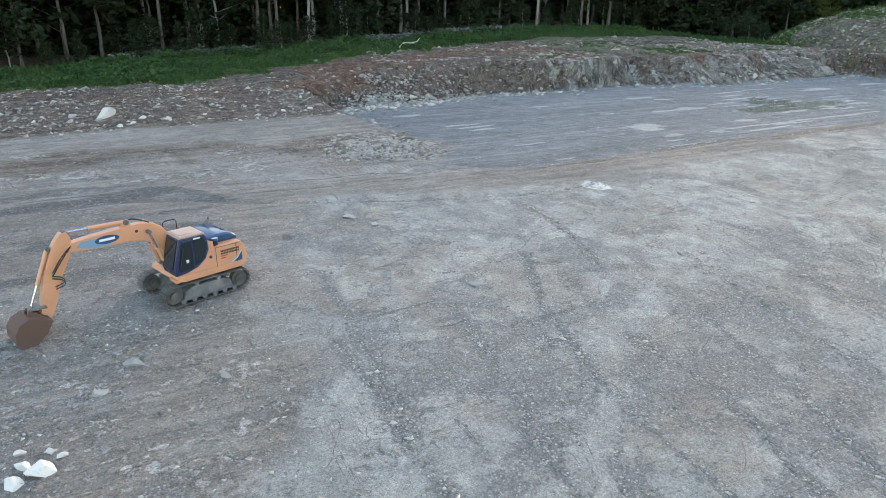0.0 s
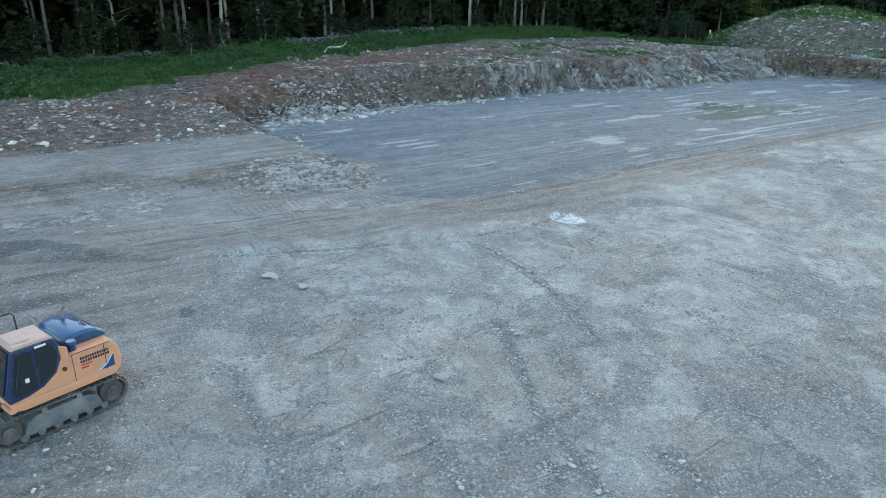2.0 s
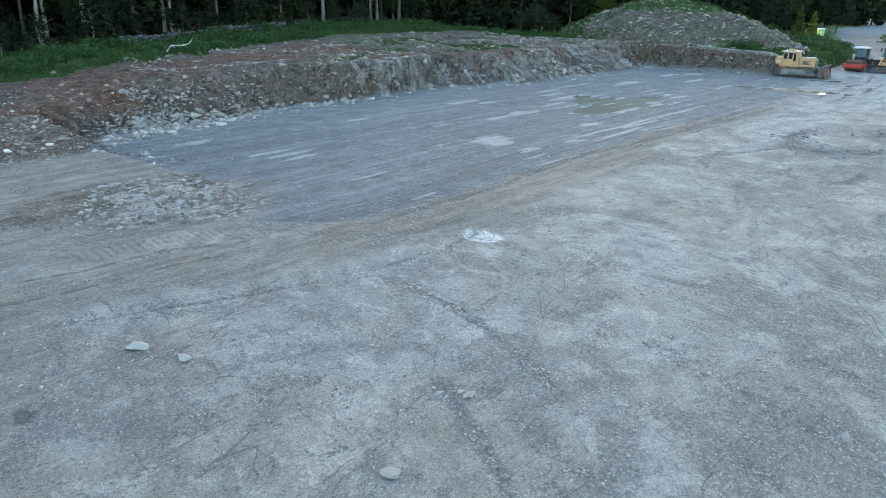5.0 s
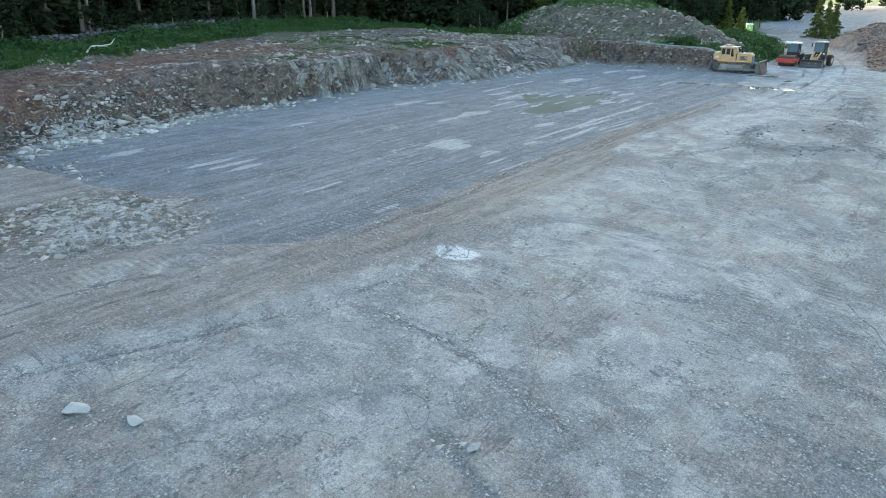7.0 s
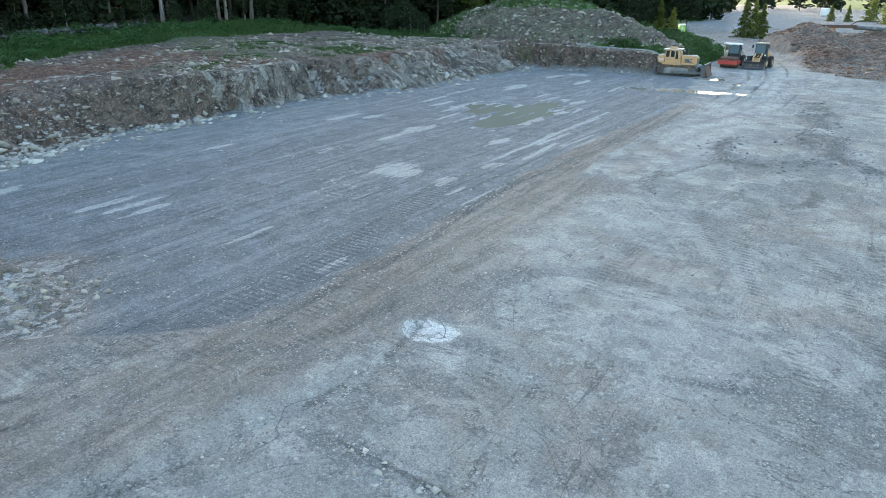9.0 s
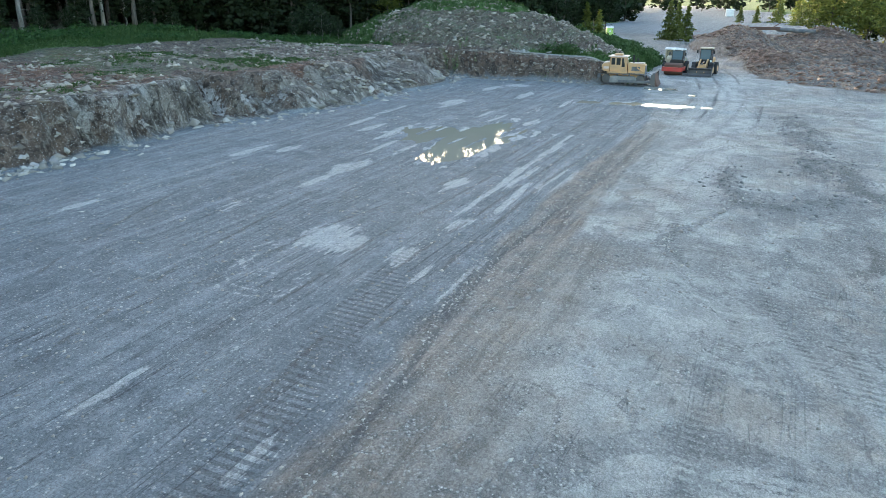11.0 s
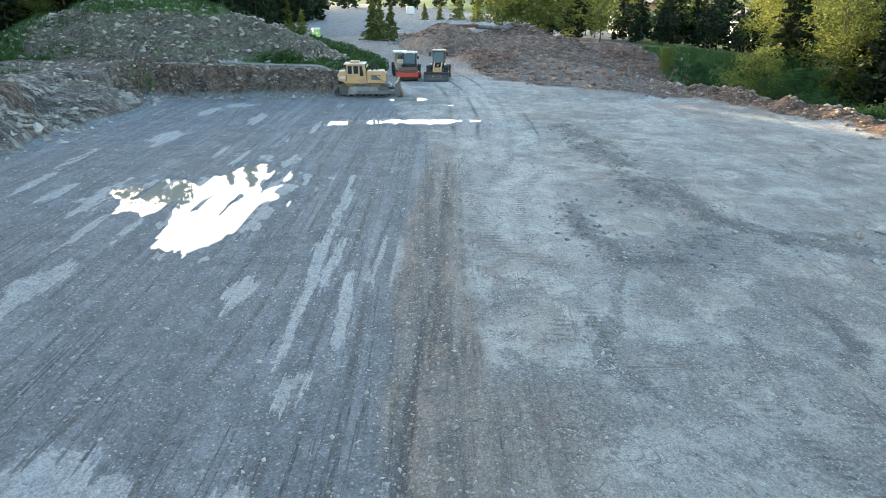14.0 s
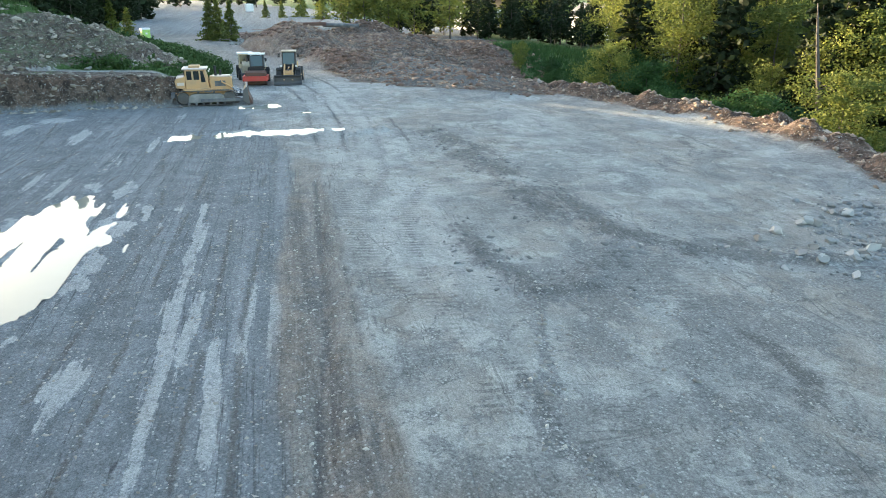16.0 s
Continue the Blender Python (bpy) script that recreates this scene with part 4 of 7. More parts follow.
def pool(name, x0, x1, y0, y1, level, label):
    """A level sheet of water that reaches a little way under the rim of its hollow."""
    px, py = np.meshgrid(np.arange(x0, x1, 0.3), np.arange(y0, y1, 0.3), indexing="ij")
    inside = np.minimum(*hollows(px, py)) < 1.1
    idx = np.arange(px.size).reshape(px.shape)
    quads = np.stack([idx[:-1, :-1], idx[1:, :-1], idx[1:, 1:], idx[:-1, 1:]], -1)[inside[:-1, :-1] & inside[1:, 1:] & inside[1:, :-1] & inside[:-1, 1:]]
    used, quads = np.unique(quads, return_inverse=True)
    me = bpy.data.meshes.new(name)
    quick(me, np.stack([px, py, np.full_like(px, level)], -1).reshape(-1, 3)[used], quads.reshape(-1, 4))
    me.materials.append(WATER)
    return tagged(new(name, me), label, "puddle", kind="structure")


pool("water", 52, 76, 42, 58, WATER_LEVEL, "shallow muddy rain puddle on the pit floor")
pool("water", 80, 92, 32, 48, WATER_LEVEL, "thin strip of standing rainwater on the gravel")
pool("water", 94, 101, 35, 44, WATER_LEVEL, "small bright puddles beside the bulldozer")


# ---- loose stones ----
def stone_shape(rng, rough=0.25, subdivisions=1):
    bm = bmesh.new()
    bmesh.ops.create_icosphere(bm, subdivisions=subdivisions, radius=1)
    v = np.array([p.co for p in bm.verts])
    f = np.array([[q.index for q in p.verts] for p in bm.faces])
    bm.free()
    return v * (1 + rough * rng.normal(size=(len(v), 1))), f


def chip_shape(rng):
    v = np.array([(1, 0, 0), (-1, 0, 0), (0, 1, 0), (0, -1, 0), (0, 0, 1), (0, 0, -1)], float)
    f = np.array([(0, 2, 4), (2, 1, 4), (1, 3, 4), (3, 0, 4), (2, 0, 5), (1, 2, 5), (3, 1, 5), (0, 3, 5)])
    return (v + 0.28 * rng.normal(size=(6, 3))) * 1.15, f


def strew(name, xs, ys, size, material, label, seed, sink=0.25, category="stones", chips=True):
    """Many stones on the ground, as one object."""
    rng = np.random.default_rng(seed)
    n = len(xs)
    shapes = [chip_shape(rng) if chips else stone_shape(rng) for _ in range(8)]
    zs = height(xs, ys)
    verts, faces, count = [], [], 0
    kind = rng.integers(8, size=n)
    for k, (v, f) in enumerate(shapes):
        sel = np.where(kind == k)[0]
        if not len(sel):
            continue
        s = size[sel][:, None, None] * rng.uniform([0.7, 0.6, 0.35], [1.3, 1.1, 0.75], (len(sel), 3))[:, None, :] * 0.5
        p = v[None] * s
        a = rng.uniform(0, 6.283, len(sel))[:, None]
        p = np.stack([p[..., 0] * np.cos(a) - p[..., 1] * np.sin(a), p[..., 0] * np.sin(a) + p[..., 1] * np.cos(a), p[..., 2]], -1)
        p = p + np.stack([xs[sel], ys[sel], zs[sel] + size[sel] * (0.25 - sink)], -1)[:, None, :]
        verts.append(p.reshape(-1, 3))
        faces.append((f[None] + (np.arange(len(sel)) * len(v))[:, None, None] + count).reshape(-1, 3))
        count += len(sel) * len(v)
    me = bpy.data.meshes.new(name)
    quick(me, np.concatenate(verts), np.concatenate(faces))
    me.materials.append(material)
    return tagged(new(name, me), label, category, kind="stuff")


def scatter(rng, n, x0, x1, y0, y1, chance=None, clump=0.0):
    x, y = rng.uniform(x0, x1, n), rng.uniform(y0, y1, n)
    if chance is not None:
        keep = rng.uniform(size=n) < np.clip(chance(x, y), 0, 1)
        x, y = x[keep], y[keep]
    return x, y


def sizes(rng, n, small, large, power=3.0):
    return small + (large - small) * rng.uniform(size=n) ** power


def above_back(x, y):
    return y - np.interp(x, *PIT_BACK)


rng = np.random.default_rng(11)
x, y = scatter(rng, 50000, 22, 101, 66, 92, lambda x, y: step(-0.5, 3, above_back(x, y)) * step(20, 60, x + 8) * (0.3 + 0.9 * fbm(x * 0.25, y * 0.25, 3, 140)) * step(92, 84, y + 0.08 * (60 - x)))
strew("bank_stones", x, y, sizes(rng, len(x), 0.06, 0.8, 8), WARM_STONE, "pale stones strewn over the soil bank", 1)
x, y = scatter(rng, 26000, -14, 24, 54, 78, lambda x, y: step(54.6, 55.6, y) * step(78, 70, y) * (0.45 + 0.8 * fbm(x * 0.3, y * 0.3, 3, 141)))
strew("soil_stones", x, y, sizes(rng, len(x), 0.04, 0.45, 9), PALE_STONE, "pale stones in dark soil beside the pit", 2)
x, y = scatter(rng, 1100, 99.2, 102.4, 46, 69)
strew("wall_stones", x, y, sizes(rng, len(x), 0.08, 0.7, 5), WARM_STONE, "stones in the dark soil wall at the pit's end", 14)
x, y = scatter(rng, 18000, 22, 100, 62, 72, lambda x, y: np.exp(-((above_back(x, y) + 0.8) / 1.6) ** 2) * (0.25 + 0.75 * step(48, 30, x) + 0.5 * fbm(x * 0.3, y * 0.3, 2, 142)))
strew("rubble", x, y, sizes(rng, len(x), 0.06, 0.9, 4), PALE_STONE, "broken stone fallen to the foot of the bank", 3)
x, y = scatter(rng, 5000, 23, 40, 64, 75, lambda x, y: np.exp(-((above_back(x, y) - 1.0) / 2.0) ** 2) * step(-0.5, 0.3, fbm(x * 0.4, y * 0.4, 3, 148)))
strew("rubble", x, y, sizes(rng, len(x), 0.08, 0.45, 3), stone_material("rubble_stone", (0.2, 0.18, 0.165), (0.47, 0.44, 0.41)), "pale rubble heaped at the foot of the soil bank", 15, chips=False)
x, y = scatter(rng, 2200, 54, 70, 4, 20, lambda x, y: np.exp(-(away(x, y, [(66.5, 7), (61.5, 12), (56, 14)]) / 1.5) ** 2))
strew("rubble", x, y, sizes(rng, len(x), 0.08, 0.5, 3), GREY_STONE, "grey broken rock tipped over the pad's edge", 16, chips=False)
x, y = scatter(rng, 26000, 22, 100, 37, 67, lambda x, y: 0.45 + 0.8 * fbm(x * 0.4, y * 0.4, 3, 146))
strew("pit_gravel", x, y, sizes(rng, len(x), 0.04, 0.17, 3.6), PALE_STONE, "loose pale gravel on the dark pit floor", 4)
x, y = scatter(rng, 60000, -10, 100, 5, 38, lambda x, y: 0.12 + 0.9 * step(0.05, 0.5, fbm(x * 0.25, y * 0.25, 4, 143)))
strew("pad_gravel", x, y, sizes(rng, len(x), 0.035, 0.17, 3.4), PALE_STONE, "scattered pale gravel on the trodden pad", 5)
x, y = scatter(rng, 60000, 3, 60, 6, 33, lambda x, y: sum(np.exp(-(away(x, y, line) / 0.34) ** 2) for line in GRAVEL_LINES) * (0.55 + 0.9 * fbm(x * 0.5, y * 0.5, 3, 147)))
strew("gravel_lines", x, y, sizes(rng, len(x), 0.035, 0.24, 3), PALE_STONE, "coarse gravel in lines across the pad", 6)
x, y = scatter(rng, 6000, 6, 25, 40, 52, lambda x, y: step(0.9, 0.5, np.hypot((x - 17.5) / 8, (y - 46) / 4.6) + 0.5 * fbm(x * 0.4, y * 0.4, 3, 144)))
strew("rubble", x, y, sizes(rng, len(x), 0.04, 0.5, 6), WARM_STONE, "pale broken rock on the tongue beside the pit", 7)
x, y = scatter(rng, 8000, -8, 6, 12, 28, lambda x, y: 0.4 + 0.8 * fbm(x * 0.4, y * 0.4, 3, 145))
strew("soil_stones", x, y, sizes(rng, len(x), 0.03, 0.2, 5), PALE_STONE, "stones in brown soil near the excavator", 8)
x, y = scatter(rng, 15000, 101, 124, 46, 92, lambda x, y: step(0.2, 0.6, heap(x, y, 114, 70, 12, 21, 6.0, 0.05, 51) + 2 * heap(x, y, 111.5, 51, 4.8, 5, 1.2, 0.3, 52) + 0.25))
strew("mound_stones", x, y, sizes(rng, len(x), 0.08, 0.75, 8), WARM_STONE, "stones all over the soil mound", 9)
x, y = scatter(rng, 20000, 100, 182, -6, 48, lambda x, y: step(0, 3, away(x, y, TOE)) * (away(x, y, ROAD) < -4) * 0.9)
strew("heap_stones", x, y, sizes(rng, len(x), 0.14, 1.1, 3.6), RUSTY_STONE, "broken rock on the tipped spoil heaps", 10)
x, y = scatter(rng, 18000, 55, 114, -3, 20, lambda x, y: np.exp(-((-away(x, y, EDGE) + 0.6) / 1.3) ** 2))
strew("berm_clods", x, y, sizes(rng, len(x), 0.1, 0.6, 4), stone_material("clod_soil", (0.16, 0.12, 0.09), (0.42, 0.34, 0.27)), "clods and stones along the earth berm", 11)
x, y = scatter(rng, 30000, 5, 70, 31, 38.5, lambda x, y: np.exp(-(away(x, y, SCARS[0][0]) / 0.5) ** 2) + np.exp(-(away(x, y, SCARS[7][0]) / 0.7) ** 2))
strew("edge_gravel", x, y, sizes(rng, len(x), 0.03, 0.16, 5), PALE_STONE, "loose stones along the ledges of the pad", 12)
x, y = scatter(rng, 16000, 54, 96, 12, 33, lambda x, y: sum(np.exp(-(away(x, y, SCARS[i][0]) / 1.3) ** 2) for i in (4, 5, 6)))
strew("windrow_gravel", x, y, sizes(rng, len(x), 0.03, 0.3, 6), GREY_STONE, "grey gravel left in low windrows", 13)


# ---- trees ----
def tube(bm, points, radii, sides=6):
    rings = []
    for i, (p, r) in enumerate(zip(points, radii)):
        p = Vector(p)
        d = (Vector(points[min(i + 1, len(points) - 1)]) - Vector(points[max(i - 1, 0)])).normalized()
        a = d.orthogonal().normalized()
        b = d.cross(a)
        rings.append([bm.verts.new(p + r * (a * math.cos(2 * math.pi * k / sides) + b * math.sin(2 * math.pi * k / sides))) for k in range(sides)])
    for r0, r1 in zip(rings, rings[1:]):
        for k in range(sides):
            bm.faces.new((r0[k], r0[(k + 1) % sides], r1[(k + 1) % sides], r1[k]))
    if radii[-1] > 0.005:
        bm.faces.new(rings[-1])
    bm.faces.new(rings[0][::-1])
    return bm


def leaves(centres, size, rng, flat=0.0, long=1.6):
    """A leaf-shaped quad at each centre, turned at random."""
    n = len(centres)
    a = rng.normal(size=(n, 3))
    a[:, 2] *= 1 - flat
    a /= np.linalg.norm(a, axis=1)[:, None]
    b = np.cross(a, rng.normal(size=(n, 3)))
    b /= np.linalg.norm(b, axis=1)[:, None] + 1e-9
    s = (size * rng.uniform(0.6, 1.3, n))[:, None]
    v = np.stack([centres - a * s * long * 0.5, centres + b * s * 0.4, centres + a * s * long * 0.5, centres - b * s * 0.4], 1).reshape(-1, 3)
    return v, np.arange(4 * n).reshape(n, 4)


def make_tree(kind, tall, seed, leaf_mat, bark, count=2200, leaf=0.4, wide=0.2, bare=0.35, radius=None, fine=True):
    rng = np.random.default_rng(seed)
    bm = bmesh.new()
    r0 = radius or tall * 0.011 + 0.03
    lean = rng.normal(size=2) * 0.012 * tall
    k = 9
    pts = [(lean[0] * (i / k) ** 1.5 + 0.08 * rng.normal() * (i > 0), lean[1] * (i / k) ** 1.5 + 0.08 * rng.normal() * (i > 0), tall * 0.96 * i / k - 0.25 * (i == 0)) for i in range(k + 1)]
    tube(bm, pts, [r0 * (1.25 if i == 0 else 1) * (1 - 0.93 * i / k) for i in range(k + 1)], 7)
    heart = np.array(pts)
    clumps, sizes = [], []

    def on_trunk(h):
        f = np.clip(h / (tall * 0.96), 0, 1) * k
        i = int(min(f, k - 1))
        return heart[i] + (heart[i + 1] - heart[i]) * (f - i)

    n_limbs = {"pine": 26, "spruce": 46, "broad": 24, "bush": 16}[kind]
    for i in range(n_limbs):
        f = (i + rng.uniform(0, 1)) / n_limbs
        h = tall * (bare + (0.97 - bare) * f)
        if kind == "spruce":
            reach, droop = tall * wide * (1.02 - f) ** 0.85, -0.22
        elif kind == "pine":
            reach, droop = tall * wide * (0.35 + 0.75 * math.sin(math.pi * min(1, f * 0.85 + 0.12))), 0.15
        else:
            reach, droop = tall * wide * (0.3 + 0.85 * math.sin(math.pi * min(1, f * 0.8 + 0.18))), 0.5
        reach *= rng.uniform(0.65, 1.2)
        az = i * 2.4 + rng.normal() * 0.4
        base = on_trunk(h)
        tip = base + np.array([math.cos(az) * reach, math.sin(az) * reach, droop * reach * rng.uniform(0.5, 1.3)])
        midp = base * 0.5 + tip * 0.5 + np.array([0, 0, 0.07 * reach])
        if not fine:
            tube(bm, [base, tip], [max(0.012, r0 * 0.25 * (1.1 - f)), 0.006], 3)
        else:
            tube(bm, [base, midp, tip], [max(0.012, r0 * 0.28 * (1.1 - f)), max(0.009, r0 * 0.17 * (1.1 - f)), 0.006], 4)
        for q in np.linspace(0.35, 1.05, 4 if kind != "spruce" else 5):
            c = base + (tip - base) * q + np.array([0, 0, 0.07 * reach * math.sin(math.pi * min(q, 1))])
            clumps.append(c + rng.normal(size=3) * 0.1 * reach)
            sizes.append(reach * (0.2 if kind != "spruce" else 0.13) + 0.12)
    if kind == "pine":
        for i in range(9):  # dead twigs on the bare trunk
            h = tall * bare * rng.uniform(0.25, 1.0)
            base, az, reach = on_trunk(h), rng.uniform(0, 6.28), rng.uniform(0.5, 1.6)
            tube(bm, [base, base + np.array([math.cos(az) * reach, math.sin(az) * reach, rng.uniform(-0.3, 0.3)])], [0.025, 0.006], 4)
    clumps, sizes = np.array(clumps), np.array(sizes)
    pick = rng.choice(len(clumps), count, p=sizes / sizes.sum())
    squash = np.array([1, 1, 0.5 if kind == "spruce" else 0.7])
    centres = clumps[pick] + rng.normal(size=(count, 3)) * sizes[pick][:, None] * 0.75 * squash
    centres[:, 2] = np.maximum(centres[:, 2], 0.15)
    v, f = leaves(centres, leaf, rng, 0.45)
    crown_mesh = bpy.data.meshes.new("crown")
    quick(crown_mesh, v, f)
    crown_mesh.materials.append(leaf_mat)
    base = new("tree", None)
    part("trunk", bm, bark, base, smooth=True)
    crown = new("crown", crown_mesh)
    crown.parent = base
    return base


def plant(proto, x, y, turn, size, name, label, group, sink=0.0):
    ob = copy_thing(proto, pose(x, y, ground_z(x, y) - sink, 0, 0, turn) @ Matrix.Scale(size, 4))
    ob.scale = (size, size, size)
    ob.name = name
    return tagged(ob, label, "tree" if "bush" not in name else "bush", group)


rng = np.random.default_rng(5)
pines = [make_tree("pine", 19, 10 + i, NEEDLE if i % 2 else SHADED_LEAF, PINE_BARK if i != 2 else BIRCH_BARK, 1000, 0.68, 0.19, 0.42 - 0.04 * i, fine=False) for i in range(4)]
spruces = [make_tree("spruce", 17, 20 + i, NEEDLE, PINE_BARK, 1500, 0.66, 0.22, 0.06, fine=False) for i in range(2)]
woods = [make_tree("broad", 15, 30 + i, SHADED_LEAF, BIRCH_BARK if i == 1 else PINE_BARK, 1200, 0.6, 0.26, 0.14, fine=False) for i in range(3)]
young = [make_tree("spruce", 5, 40, NEEDLE, PINE_BARK, 900, 0.28, 0.3, 0.05), make_tree("broad", 5.5, 41, SHADED_LEAF, BIRCH_BARK, 800, 0.28, 0.3, 0.15)]
bright = [make_tree("broad", 13, 50 + i, SUNLIT_LEAF, PINE_BARK, 7500, 0.19, 0.25, 0.16, fine=False) for i in range(3)]
slim = [make_tree("spruce", 8, 60 + i, SUNLIT_LEAF, PINE_BARK, 2400, 0.3, 0.26, 0.03, fine=False) for i in range(2)]
far = [make_tree(("spruce", "broad")[i], 15, 80 + i, SHADED_LEAF, PINE_BARK, 420, 1.1, 0.24, 0.06, fine=False) for i in range(2)]
belt = [make_tree("broad", 12, 90 + i, SUNLIT_LEAF if i else SHADED_LEAF, PINE_BARK, 800, 0.58, 0.25, 0.12, fine=False) for i in range(3)]
bushes = [make_tree("bush", 3.6, 70 + i, SUNLIT_LEAF if i < 2 else WEED, PINE_BARK, 3200, 0.16, 0.42, 0.04) for i in range(3)]
thickets = [make_tree("bush", 8.5, 75 + i, SUNLIT_LEAF if i < 1 else WEED, PINE_BARK, 8500, 0.19, 0.4, 0.03, fine=False) for i in range(2)]
PROTOS = thickets + pines + spruces + woods + young + bright + slim + bushes + far + belt


def wood_edge(x):
    return float(np.interp(x, [-80, -6, 10, 30, 48, 58, 66, 90, 120, 150], [84, 87, 95, 93.5, 99, 104, 106, 106, 112, 115]))


# grass and weeds
def tufts(name, x, y, tall, material, label, seed, blades=6, category="grass"):
    rng = np.random.default_rng(seed)
    n = len(x) * blades
    bx, by = np.repeat(x, blades) + rng.normal(size=n) * 0.14, np.repeat(y, blades) + rng.normal(size=n) * 0.14
    z = np.repeat(height(x, y), blades) - 0.03
    h = np.repeat(tall, blades) * rng.uniform(0.5, 1.2, n)
    a, lean = rng.uniform(0, 6.283, n), rng.normal(size=(n, 2)) * 0.35
    wide = 0.05 + 0.05 * rng.uniform(size=n)
    root = np.stack([bx, by, z], -1)
    side = np.stack([np.cos(a) * wide, np.sin(a) * wide, np.zeros(n)], -1)
    tip = root + np.stack([lean[:, 0] * h, lean[:, 1] * h, h], -1)
    me = bpy.data.meshes.new(name)
    quick(me, np.stack([root - side, root + side, tip], 1).reshape(-1, 3), np.arange(3 * n).reshape(n, 3))
    me.materials.append(material)
    return tagged(new(name, me), label, category, kind="stuff")


rng = np.random.default_rng(6)
x, y = scatter(rng, 36000, -30, 104, 72, 108, lambda x, y: (spread(x, y)[2] > 0.5) * step(113, 100, y))
tufts("grass", x, y, rng.uniform(0.12, 0.5, len(x)) * (1 + 0.7 * fbm(x * 0.25, y * 0.25, 2, 161)), GRASS, "tall green grass between the bank and the forest", 1)
x, y = scatter(rng, 15000, -30, 104, 72, 108, lambda x, y: (spread(x, y)[2] > 0.5) * step(-0.1, 0.4, fbm(x * 0.3, y * 0.3, 3, 160)) * (y < np.array([wood_edge(v) for v in x]) + 1))
centres = np.repeat(np.stack([x, y, height(x, y)], -1), 9, 0)
centres = centres + rng.normal(size=centres.shape) * [0.28, 0.28, 0.1] + [0, 0, 0.35] + np.repeat(rng.uniform(0, 0.5, len(x)), 9)[:, None] * [0, 0, 1]
weed_mesh = bpy.data.meshes.new("weeds")
quick(weed_mesh, *leaves(centres, 0.22, rng, 0.3))
weed_mesh.materials.append(WEED)
tagged(new("weeds", weed_mesh), "leafy weeds and brambles along the forest edge", "weeds", kind="stuff")
x, y = scatter(rng, 22000, 100, 160, 43, 96, lambda x, y: spread(x, y)[2] > 0.5)
tufts("grass", x, y, rng.uniform(0.15, 0.55, len(x)), GRASS, "green grass on the mound and the road's verge", 2)
x, y = scatter(rng, 30000, 48, 110, 70, 86, lambda x, y: 0.8 * step(0.3, 0.6, spread(x, y)[10]) * step(-0.1, 0.3, fbm(x * 0.4, y * 0.4, 3, 163)))
tufts("grass", x, y, rng.uniform(0.05, 0.2, len(x)), GRASS, "thin short growth on the stony bench", 4, 4)
x, y = scatter(rng, 5200, 102, 152, 42, 60, lambda x, y: (spread(x, y)[2] > 0.5) * step(-0.3, 0.3, fbm(x * 0.3, y * 0.3, 3, 162)))
centres = np.repeat(np.stack([x, y, height(x, y)], -1), 9, 0)
centres = centres + rng.normal(size=centres.shape) * [0.3, 0.3, 0.12] + [0, 0, 0.3] + np.repeat(rng.uniform(0, 0.6, len(x)), 9)[:, None] * [0, 0, 1]
verge_mesh = bpy.data.meshes.new("weeds")
quick(verge_mesh, *leaves(centres, 0.24, rng, 0.3))
verge_mesh.materials.append(GRASS)
tagged(new("weeds", verge_mesh), "leafy green weeds on the road's verge", "weeds", kind="stuff")
x, y = scatter(rng, 12000, 60, 170, -30, 8, lambda x, y: spread(x, y)[2] > 0.5)
tufts("grass", x, y, rng.uniform(0.4, 1.2, len(x)), WEED, "rough growth on the slope below the berm", 3)


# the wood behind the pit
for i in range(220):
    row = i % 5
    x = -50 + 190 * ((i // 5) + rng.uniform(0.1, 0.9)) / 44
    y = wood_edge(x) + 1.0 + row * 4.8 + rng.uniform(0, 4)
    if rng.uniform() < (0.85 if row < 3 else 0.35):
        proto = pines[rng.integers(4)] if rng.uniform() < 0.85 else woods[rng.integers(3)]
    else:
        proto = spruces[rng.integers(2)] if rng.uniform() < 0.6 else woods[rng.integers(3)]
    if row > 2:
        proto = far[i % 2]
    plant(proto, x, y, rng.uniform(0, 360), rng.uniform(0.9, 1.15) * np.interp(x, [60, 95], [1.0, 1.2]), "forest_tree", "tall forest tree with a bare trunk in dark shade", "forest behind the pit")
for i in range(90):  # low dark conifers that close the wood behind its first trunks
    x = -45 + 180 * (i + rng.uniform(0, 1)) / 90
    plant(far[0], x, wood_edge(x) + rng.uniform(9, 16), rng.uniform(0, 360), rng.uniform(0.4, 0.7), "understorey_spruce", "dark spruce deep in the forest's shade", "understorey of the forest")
for i in range(60):
    x = -40 + 150 * (i + rng.uniform(0, 1)) / 60
    plant(young[i % 2], x, wood_edge(x) + rng.uniform(-1.5, 3.5), rng.uniform(0, 360), rng.uniform(0.4, 1.1), "young_tree", "young green tree at the forest's edge", "young trees at the forest edge")

# the wood closes round behind the mound
for i in range(85):
    f = (i // 5 + rng.uniform(0, 1)) / 17
    x = np.interp(f, [0, 0.45, 1], [100, 122, 143]) + rng.uniform(0, 3) + 4.0 * (i % 5)
    y = np.interp(f, [0, 0.45, 1], [107, 90, 68]) + rng.uniform(0, 3) + 3.4 * (i % 5)
    proto = (pines[i % 3], woods[i % 3], spruces[i % 2], bright[i % 3])[rng.integers(4) if f > 0.4 else rng.integers(3)]
    plant(proto, x, y, rng.uniform(0, 360), rng.uniform(0.8, 1.15), "woodland_tree", "forest tree on the far side of the soil mound", "trees beyond the mound")

